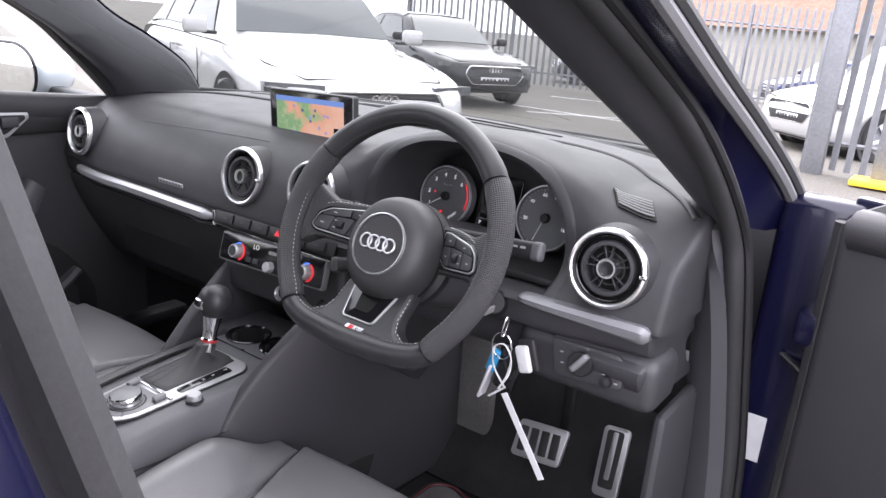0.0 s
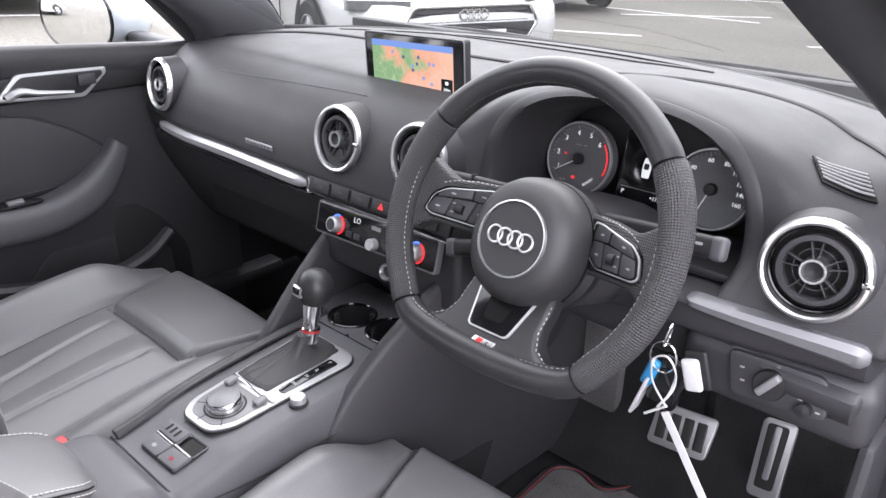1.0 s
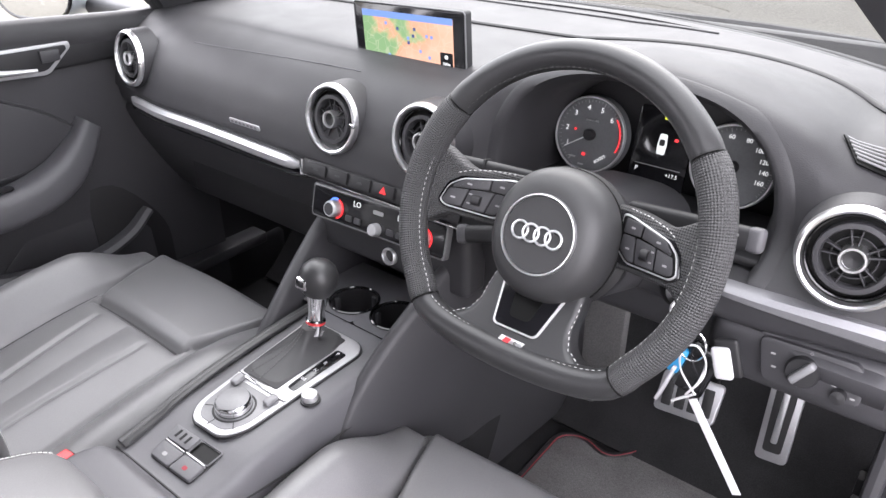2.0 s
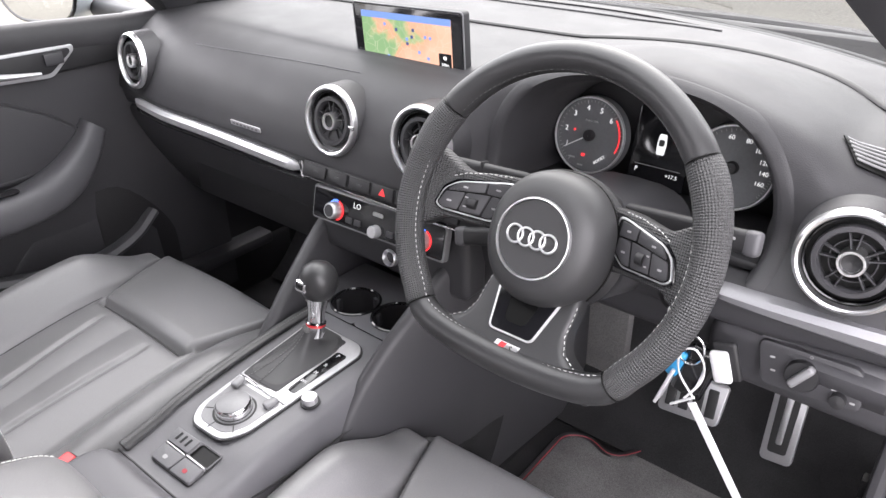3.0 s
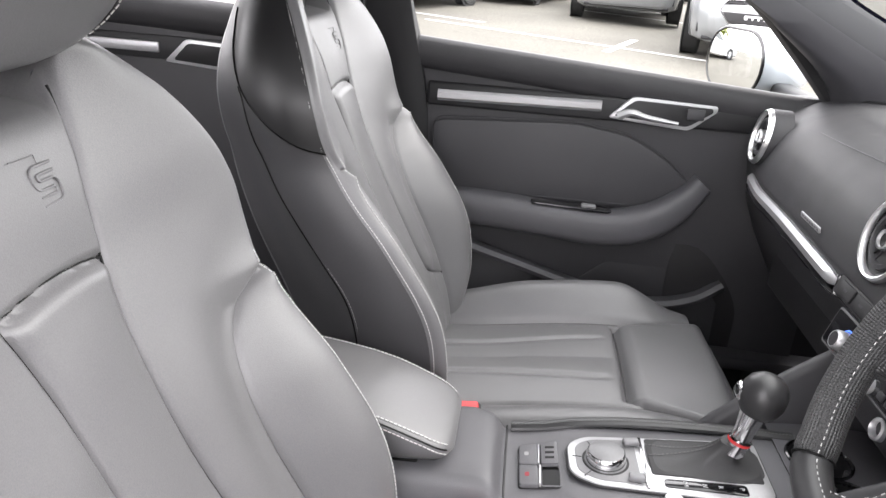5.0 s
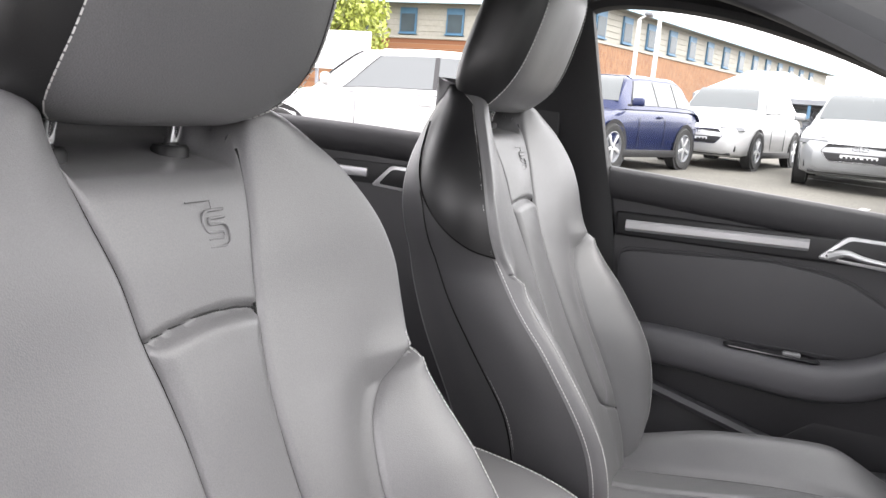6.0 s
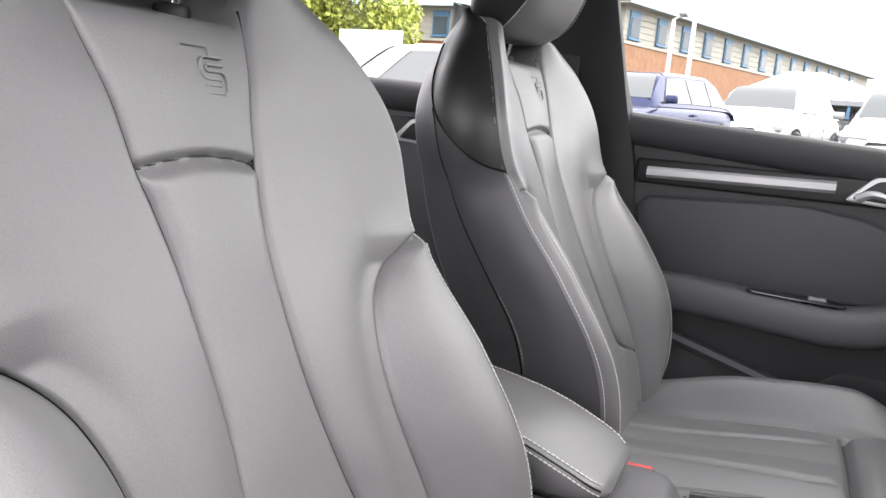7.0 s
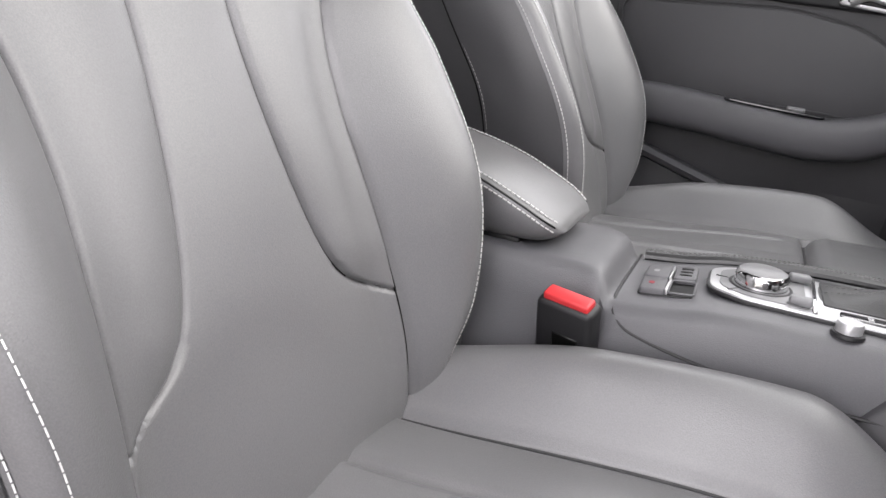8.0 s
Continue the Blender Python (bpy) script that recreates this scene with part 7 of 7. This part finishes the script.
    for sg in (-1, 1):
        def side_pt(t, k, out=0.0):
            zb = tops(t) - 0.01
            return Vector((-t * L, sg * (W * 0.90 + (wr(t) - W * 0.90) * k + out), zb + (zr(t) - 0.05 - zb) * k))
        # side windows between body-coloured pillars, each in a black frame
        lead = lambda k: 0.335 + (roof0 + 0.005 - 0.335) * k
        tailing = lambda k: tail - 0.075 - (tail - 0.075 - roof1 + 0.01) * k
        posts = (0.62,) if kind == "coupe" else (0.575, 0.745)
        cuts = [lead] + [(lambda k, q=q: q + 0.006 * k) for q in posts] + [tailing]
        for i, (fa, fb) in enumerate(zip(cuts, cuts[1:])):
            for name, mat, e, out in (("window_frame", MATTE, 0.0, 0.004), ("side_window", CAR_GLASS, 0.010, 0.010)):
                rows = []
                for j in range(7):
                    k = 0.13 + e + (0.80 - 2 * e) * j / 6
                    ta, tb = fa(k) + e * 0.6, fb(k) - e * 0.6
                    rows.append([side_pt(ta + (tb - ta) * q / 5, k, out) for q in range(6)])
                pane = part(name, thick(loft(rows, closed=False), 0.003), mat, root)
        part("side_moulding", box((L * 0.50, 0.02, 0.12), (-L * 0.50, sg * (W - 0.002), 0.27), 0.008, 2), MATTE if kind == "suv" else paint, root)
        m_ = part("door_mirror", box((0.10, 0.19, 0.13), (-0.315 * L, sg * (W + 0.09), belt_z + 0.10), 0.035, 3), paint, root)
        part("mirror_stem", box((0.05, 0.12, 0.03), (-0.315 * L, sg * (W - 0.02), belt_z + 0.045), 0.01, 2), MATTE, m_)
        part("door_gap", box((0.008, 0.008, 0.48), (-0.385 * L, sg * (W - 0.001), 0.60), 0.002, 1), MATTE, root)
        part("door_gap", box((0.008, 0.008, 0.48), (-0.60 * L, sg * (W - 0.001), 0.60), 0.002, 1), MATTE, root)
        part("door_handle", box((0.17, 0.03, 0.03), (-0.555 * L, sg * (W + 0.004), belt_z - 0.10), 0.01, 2), paint, root)
        # headlamp wrapped round the corner
        zh = H * 0.455
        lamp = part("headlamp", loft([[(-0.012 * L - 0.02 * q * L, sg * W * (0.50 + 0.44 * q), zh + dz * (0.9 - 0.25 * q) + 0.020 * q) for dz in (-0.055, -0.03, 0.030, 0.038)] + [(-0.012 * L - 0.05 * L - 0.03 * q * L, sg * W * (0.48 + 0.42 * q), zh + dz) for dz in (0.03, -0.04)] for q in (0, 0.25, 0.5, 0.75, 1.0)]), LAMP_GLASS, root, "clear headlamp")
        part("lower_intake", box((0.06, W * 0.34, 0.17), (-0.028 * L, sg * W * 0.66, 0.40), 0.03, 3), MATTE, root)
        for wx in (-0.20, -0.80):
            wz = 0.33 if kind != "suv" else 0.36
            wm = Matrix.Translation((wx * L, sg * (W - 0.10), wz)) @ pose(0, 0, 0, -90 * sg, 0, 0)
            wheel_ = part("wheel", lathe([(wz * 0.66, 0.10), (wz * 0.72, 0.115), (wz * 0.93, 0.115), (wz, 0.09), (wz, -0.09), (wz * 0.9, -0.11)], 36, wm), TYRE, root, "black tyre")
            part("arch", lathe([(wz * 1.17, 0.105), (wz * 1.02, 0.098), (wz * 0.9, 0.04), (0.0001, 0.03)], 36, wm), MATTE, wheel_)
            rim = part("rim", lathe([(wz * 0.68, 0.112), (wz * 0.64, 0.116), (wz * 0.60, 0.085), (0.0001, 0.075)], 32, wm), GALV, wheel_, "silver alloy rim")
            for k in range(5):
                part("spoke", box((0.055, wz * 0.56, 0.025), (0, wz * 0.34, 0.098), 0.008, 2, wm @ pose(0, 0, 0, 0, 0, 72 * k)), SATIN, wheel_)
    gz = H * 0.385
    gr = part("grille", slab(smooth_poly([(-W * 0.50, 0.10), (W * 0.50, 0.10), (W * 0.58, -0.02), (W * 0.44, -0.17), (-W * 0.44, -0.17), (-W * 0.58, -0.02)], 0.04), 0.05, 0.012, basis((-0.012 * L, 0, gz), (0, 1, 0), (-0.10, 0, 1))), MATTE, root, "dark grille with chrome edge")
    part("grille_edge", tube([(0.052 - 0.012 * L + 0.0, y, gz + z) for y, z in smooth_poly([(-W * 0.50, 0.10), (W * 0.50, 0.10), (W * 0.58, -0.02), (W * 0.44, -0.17), (-W * 0.44, -0.17), (-W * 0.58, -0.02)], 0.04)], 0.011, 6, True, side=(1, 0, 0)), CHROME, gr)
    for k in range(4):
        part("grille_bar", box((0.012, W * 0.98, 0.012), (0.046 - 0.012 * L, 0, gz + 0.055 - 0.055 * k), 0.004, 1), GLOSS, gr)
    for k in range(4):
        part("badge_loop", tube([(0.058 - 0.012 * L, -0.075 + 0.05 * k + 0.034 * math.cos(q), gz + 0.045 + 0.034 * math.sin(q)) for q in [j * math.tau / 20 for j in range(20)]], 0.006, 6, True, side=(1, 0, 0)), CHROME, gr, "chrome loop")
    pl = part("number_plate", box((0.012, 0.52, 0.11), (0.055 - 0.012 * L, 0, gz - 0.115), 0.003, 1), SIGN_WHITE, root, "white number plate")
    for k in range(7):
        part("plate_bar", box((0.004, 0.045, 0.07), (0.063 - 0.012 * L, -0.20 + 0.065 * k + (0.025 if k > 3 else 0), gz - 0.115), 0, 1), MATTE, pl, "", False)
    part("lower_lip", box((0.10, W * 1.5, 0.05), (-0.022 * L, 0, 0.27), 0.02, 2), MATTE, root)
    part("bonnet_gap", tube([(-0.27 * L, -W * 0.80, hood + 0.012), (-0.12 * L, -W * 0.80, tops(0.12) + 0.003), (-0.035 * L, -W * 0.62, tops(0.035) + 0.012), (-0.028 * L, 0, tops(0.028) + 0.032), (-0.035 * L, W * 0.62, tops(0.035) + 0.012), (-0.12 * L, W * 0.80, tops(0.12) + 0.003), (-0.27 * L, W * 0.80, hood + 0.012)], 0.005, 5), MATTE, root)
    return root


parked_car((-2.55, 3.30), (0.93, -0.36), 4.3, 1.80, 1.46, CAR_WHITE, "white hatchback parked facing the car across the tarmac", "hatch", 0.05)
parked_car((-5.25, 9.1), (0.905, -0.425), 4.65, 1.85, 1.38, CAR_BLACK, "black coupe parked in front of the palisade fence", "coupe")
parked_car((-1.25, 10.6), (-0.72, -0.69), 4.5, 1.85, 1.62, CAR_WHITE, "white sport utility car parked behind the steel fence", "suv")
parked_car((-10.0, -3.5), (0.946, -0.326), 4.2, 1.80, 1.52, CAR_BLUE, "dark blue sport utility car parked in the far row", "suv")
parked_car((-14.1, -1.5), (0.96, -0.28), 4.5, 1.86, 1.62, CAR_WHITE, "white sport utility car parked in the far row", "suv")
parked_car((-12.2, 1.10), (0.985, -0.12), 4.5, 1.86, 1.60, CAR_SILVER, "pale silver sport utility car facing the cabin window", "suv")
parked_car((-8.3, 2.25), (0.97, -0.24), 4.5, 1.86, 1.60, CAR_SILVER, "pale silver sport utility car parked near the door mirror", "suv")
parked_car((-6.4, -6.5), (0.45, -0.89), 4.6, 1.83, 1.43, CAR_WHITE, "white saloon parked side-on beyond the passenger door")
parked_car((-20.5, 2.8), (0.98, -0.2), 4.3, 1.80, 1.45, CAR_BLACK, "black hatchback in the back row of the car park")
parked_car((-22.5, -0.2), (0.9, -0.4), 4.3, 1.80, 1.45, CAR_GREY, "dark grey hatchback in the back row of the car park")
parked_car((-4.2, 22.5), (-0.8, -0.6), 4.3, 1.80, 1.45, CAR_BLUE, "blue hatchback parked beyond the palisade fence")
parked_car((-9.5, 19.2), (-0.8, -0.6), 4.3, 1.80, 1.45, CAR_GREY, "dark grey hatchback parked beyond the palisade fence")


# ---- palisade fence ----
pale_mesh = None


def fence(x0, y0, x1, y1, step, height, label):
    global pale_mesh
    root = thing("palisade_fence", label, "fence", "fences")
    d = Vector((x1 - x0, y1 - y0, 0))
    ln = d.length
    d.normalize()
    yaw = math.degrees(math.atan2(d.y, d.x))
    if pale_mesh is None:
        bm = slab([(-0.035, 0), (0.035, 0), (0.035, 0.95), (0.012, 1.0), (0.0, 0.97), (-0.012, 1.0), (-0.035, 0.95)], 0.012, 0, pose(0, 0.006, 0, 90, 0, 0))
        pale_mesh = bpy.data.meshes.new("pale")
        bm.to_mesh(pale_mesh)
        bm.free()
        pale_mesh.materials.append(GALV)
    for k in range(int(ln / step)):
        p = Vector((x0, y0, 0)) + d * step * k
        ob = new("pale", pale_mesh)
        ob.parent = root
        ob.matrix_local = pose(p.x, p.y, ground_z(p.x, p.y) + 0.05, 0, 0, yaw) @ Matrix.Diagonal((1, 1, height, 1))
    for h in (0.35, height * 0.82):
        pts = [Vector((x0, y0, 0)) + d * ln * i / 6 for i in range(7)]
        part("rail", tube([(p.x, p.y + 0.04, ground_z(p.x, p.y) + h) for p in pts], 0.028, 6), GALV, root)
    for k in range(int(ln / 2.75) + 1):
        p = Vector((x0, y0, 0)) + d * min(2.75 * k, ln)
        part("post", box((0.10, 0.06, height), (p.x, p.y + 0.09, ground_z(p.x, p.y) + height / 2), 0.006, 1), GALV, root)
    return root


fence(-0.55, 8.45, 4.2, 7.75, 0.155, 2.5, "near galvanised palisade fence with pointed pales")
fence(-11.5, 14.6, 7.5, 21.4, 0.165, 2.4, "far galvanised palisade fence along the car park")
post = thing("gate_post", "thick galvanised gate post with yellow base", "gate post")
part("shaft", box((0.16, 0.16, 3.0), (0.27, 7.95, 1.33), 0.012, 2), GALV, post)
part("base", box((0.55, 0.40, 0.07), (0.30, 7.85, -0.12), 0.02, 2), YELLOW, post, "yellow painted base")
solid("gate_post", box((0.20, 0.16, 3.2), (-0.42, 8.25, 1.4), 0.012, 2), GALV, "thick galvanised gate post by the fence", "gate post")
sign = thing("warning_sign", "red and white prohibition sign fixed to the fence", "sign")
sm = basis((0.33, 7.80, 2.10), (0.99, -0.12, 0), (0, 0, 1))
part("plate", slab(rounded(0.30, 0.42, 0.01), 0.004, 0, sm), SIGN_WHITE, sign)
part("red_panel", slab(rounded(0.28, 0.15, 0.006), 0.003, 0, sm @ Matrix.Translation((0, -0.115, 0.003))), RED, sign, "red text panel")
for k in range(3):
    part("text_bar", box((0.20 - 0.04 * k, 0.016, 0.002), (0, -0.085 - 0.032 * k, 0.0075), 0, m=sm), SIGN_WHITE, sign, "", False)
part("red_circle", tube([(0.085 * math.cos(q), 0.085 + 0.085 * math.sin(q), 0) for q in [k * math.tau / 32 for k in range(32)]], 0.011, 6, True, side=(0, 0, 1)), RED, sign).matrix_local = sm @ Matrix.Translation((0, 0, 0.006))
part("red_slash", box((0.016, 0.16, 0.006), (0, 0, 0), 0, m=sm @ Matrix.Translation((0, 0.085, 0.007)) @ pose(0, 0, 0, 0, 0, 45)), RED, sign)
part("symbol", slab(rounded(0.05, 0.08, 0.02), 0.003, 0, sm @ Matrix.Translation((0, 0.085, 0.003))), MATTE, sign)


# ---- the brick office building ----
office = thing("office_building", "two-storey office with brick ground floor, cream cladding and blue windows", "building")


def wing(x0, y0, x1, y1, depth, z0, label, spacing, first, count):
    """One wing: its front runs from (x0, y0) to (x1, y1); depth goes to the left of that line."""
    d = Vector((x1 - x0, y1 - y0, 0))
    ln = d.length
    m = basis((x0, y0, z0), d, (-d.y, d.x, 0))
    part("brick_wall", box((ln, depth, 3.8), (ln / 2, depth / 2, 1.90), 0, m=m), BRICK, office, "red-brown brickwork", False)
    part("upper_wall", box((ln - 0.1, depth, 1.75), (ln / 2, depth / 2 + 0.10, 4.67), 0, m=m), CREAM, office, "cream boarded cladding", False)
    for k in range(6):
        part("board", box((ln - 0.1, 0.03, 0.26), (ln / 2, 0.085, 3.95 + 0.28 * k), 0.01, 1, m), CREAM, office)
    part("fascia", box((ln + 1.2, 0.10, 0.42), (ln / 2, -0.55, 5.58), 0.02, 1, m), FASCIA, office, "pale blue fascia")
    part("soffit", box((ln + 1.2, 0.9, 0.06), (ln / 2, -0.10, 5.42), 0.01, 1, m), CREAM, office)
    part("string_course", box((ln, 0.08, 0.14), (ln / 2, -0.02, 3.80), 0.01, 1, m), CREAM, office)
    roof = bmesh.new()
    e, r = 0.6, depth / 2
    v = [roof.verts.new(m @ Vector(p)) for p in ((-e, -e, 5.75), (ln + e, -e, 5.75), (ln + e, depth + e, 5.75), (-e, depth + e, 5.75), (r * 0.6, r, 7.6), (ln - r * 0.6, r, 7.6))]
    for f in ((0, 1, 5, 4), (1, 2, 5), (2, 3, 4, 5), (3, 0, 4), (3, 2, 1, 0)):
        roof.faces.new([v[i] for i in f])
    part("roof", roof, ROOF_GREY, office, "pale sheet roof", False)
    for k in range(count):
        x = first + spacing * k
        w = part("window", box((0.92, 0.10, 1.25), (x, 0.03, 4.60), 0.01, 1, m), FRAME_BLUE, office, "blue-framed window")
        part("pane", box((0.76, 0.03, 0.85), (x, -0.03, 4.50), 0.004, 1, m), OFFICE_GLASS, w)
        part("sill", box((1.0, 0.16, 0.06), (x, -0.02, 3.96), 0.01, 1, m), FRAME_BLUE, w)


wing(-33.5, -28.0, -33.5, -9.0, 11, 0.55, "left", 2.55, 5.6, 6)
wing(-33.3, -8.0, -70.0, 4.4, 12, 0.75, "right", 2.55, 0.9, 14)


def lamp_post(x, y, h, label):
    z = ground_z(x, y)
    p = thing("lamp_post", label, "lamp post", "lamp posts")
    part("pole", tube([(x, y, z - 0.1), (x, y, z + 1.2), (x, y, z + h)], lambda t: 0.09 - 0.035 * t, 10), SIGN_WHITE, p)
    part("arm", tube([(x, y, z + h), (x + 0.4, y + 0.25, z + h + 0.06)], 0.03, 8), SIGN_WHITE, p)
    part("lantern", box((0.45, 0.22, 0.10), (x + 0.55, y + 0.35, z + h + 0.07), 0.03, 2), GALV, p)


lamp_post(-22.6, -3.55, 4.8, "slim white lamp post in front of the office")
lamp_post(-22.6, -4.15, 3.6, "shorter white lamp post in front of the office")

canopy = thing("canopy", "white hipped canopy roof on posts beside the office", "canopy")
cz = ground_z(-26, -0.5)
bm = bmesh.new()
v = [bm.verts.new(p) for p in ((-23.5, -2.4, cz + 1.6), (-23.5, 2.6, cz + 1.55), (-29, 2.6, cz + 1.55), (-29, -2.4, cz + 1.6), (-26.2, -0.9, cz + 2.55), (-26.2, 0.2, cz + 2.55))]
for f in ((0, 1, 5, 4), (1, 2, 5), (2, 3, 4, 5), (3, 0, 4)):
    bm.faces.new([v[i] for i in f])
part("roof", thick(bm, 0.04), SIGN_WHITE, canopy, "white roof", False)
part("eaves", box((0.06, 5.0, 0.16), (-23.5, 0.1, cz + 1.53), 0.01, 1), GALV, canopy)
for yy in (-2.3, -0.7, 0.9, 2.5):
    part("post", box((0.09, 0.09, 1.6), (-23.55, yy, cz + 0.78), 0.01, 1), FRAME_BLUE, canopy)
part("back_panel", box((0.04, 4.8, 1.5), (-27.5, 0.1, cz + 0.95), 0.01, 1), GALV, canopy)
shed = thing("low_building", "low pale flat-roofed building at the end of the yard", "building")
part("wall", box((6, 7, 2.6), (-46, 8.5, ground_z(-46, 8.5) + 1.3), 0.02, 1), ROOF_GREY, shed)
part("roof", box((6.6, 7.6, 0.3), (-46, 8.5, ground_z(-46, 8.5) + 2.75), 0.03, 1), SIGN_WHITE, shed)
board = thing("sign_board", "blank white sign board standing behind the parked saloon", "sign")
part("panel", box((0.06, 1.45, 0.75), (-12.2, -8.3, 1.98), 0.01, 1, None), SIGN_WHITE, board)
for yy in (-8.8, -7.8):
    part("leg", box((0.06, 0.06, 1.7), (-12.25, yy, 1.05), 0.008, 1), GALV, board)
house = thing("house", "brown-tiled pale house beyond the fence", "house")
part("wall", box((9, 7, 2.8), (-7.0, 38, 0.7), 0.02, 1), CREAM, house)
bm = bmesh.new()
v = [bm.verts.new(p) for p in ((-12, 34, 2.0), (-2, 34, 2.0), (-2, 42, 2.0), (-12, 42, 2.0), (-12, 38, 4.4), (-2, 38, 4.4))]
for f in ((0, 1, 5, 4), (2, 3, 4, 5), (1, 2, 5), (3, 0, 4)):
    bm.faces.new([v[i] for i in f])
part("roof", bm, TILE, house, "brown tiled roof", False)
copy_thing(house, pose(-9.5, 6, 0.3))


# ---- trees ----
def tree(x, y, h, spread, seed, label):
    rng = random.Random(seed)
    z = ground_z(x, y)
    t = thing("tree", label, "tree", "trees")
    part("trunk", tube(spline([(x, y, z - 0.2), (x + 0.1, y, z + h * 0.25), (x, y + 0.15, z + h * 0.5), (x + 0.1, y, z + h * 0.75)], 12), lambda k: 0.20 * (1 - 0.75 * k) * h / 7, 8), BARK, t)
    centres = []
    for k in range(11):
        a, up = rng.uniform(0, math.tau), rng.uniform(0.16, 0.70)
        r = spread * rng.uniform(0.35, 0.85)
        end = Vector((x + r * math.cos(a), y + r * math.sin(a), z + h * min(0.95, up + rng.uniform(0.1, 0.3))))
        part("limb", tube(spline([(x, y, z + h * up * 0.7), (x + r * 0.4 * math.cos(a), y + r * 0.4 * math.sin(a), z + h * up), end], 6), lambda q: 0.06 * (1 - 0.8 * q) * h / 7, 6), BARK, t)
        centres.append(end)
    centres += [Vector((x, y, z + h * 0.9)), Vector((x, y, z + h * 0.65)), Vector((x, y, z + h * 0.4))]
    verts, faces = [], []
    for k in range(16000):
        c = rng.choice(centres)
        d = Vector((rng.gauss(0, 1), rng.gauss(0, 1), rng.gauss(0, 0.8))).normalized() * spread * 0.42 * rng.random() ** 0.45
        p = c + d
        s = rng.uniform(0.07, 0.17)
        u = Vector((rng.gauss(0, 1), rng.gauss(0, 1), rng.gauss(0, 1))).normalized()
        w = u.cross(Vector((rng.gauss(0, 1), rng.gauss(0, 1), rng.gauss(0, 1)))).normalized()
        i = len(verts)
        verts += [p + u * s, p + w * s * 0.5, p - u * s, p - w * s * 0.5]
        faces.append((i, i + 1, i + 2, i + 3))
    me = bpy.data.meshes.new("crown")
    me.from_pydata(verts, [], faces)
    me.materials.append(LEAF)
    c = new("crown", me)
    c.parent = t


tree(-26.5, -19.2, 8.0, 3.4, 3, "yellow-green leafy tree beside the office")
tree(-24.0, -21.5, 9.5, 3.8, 8, "yellow-green leafy tree behind the parked saloon")
tree(3.5, 30.0, 6.5, 2.6, 4, "yellow-green leafy tree beyond the fence")
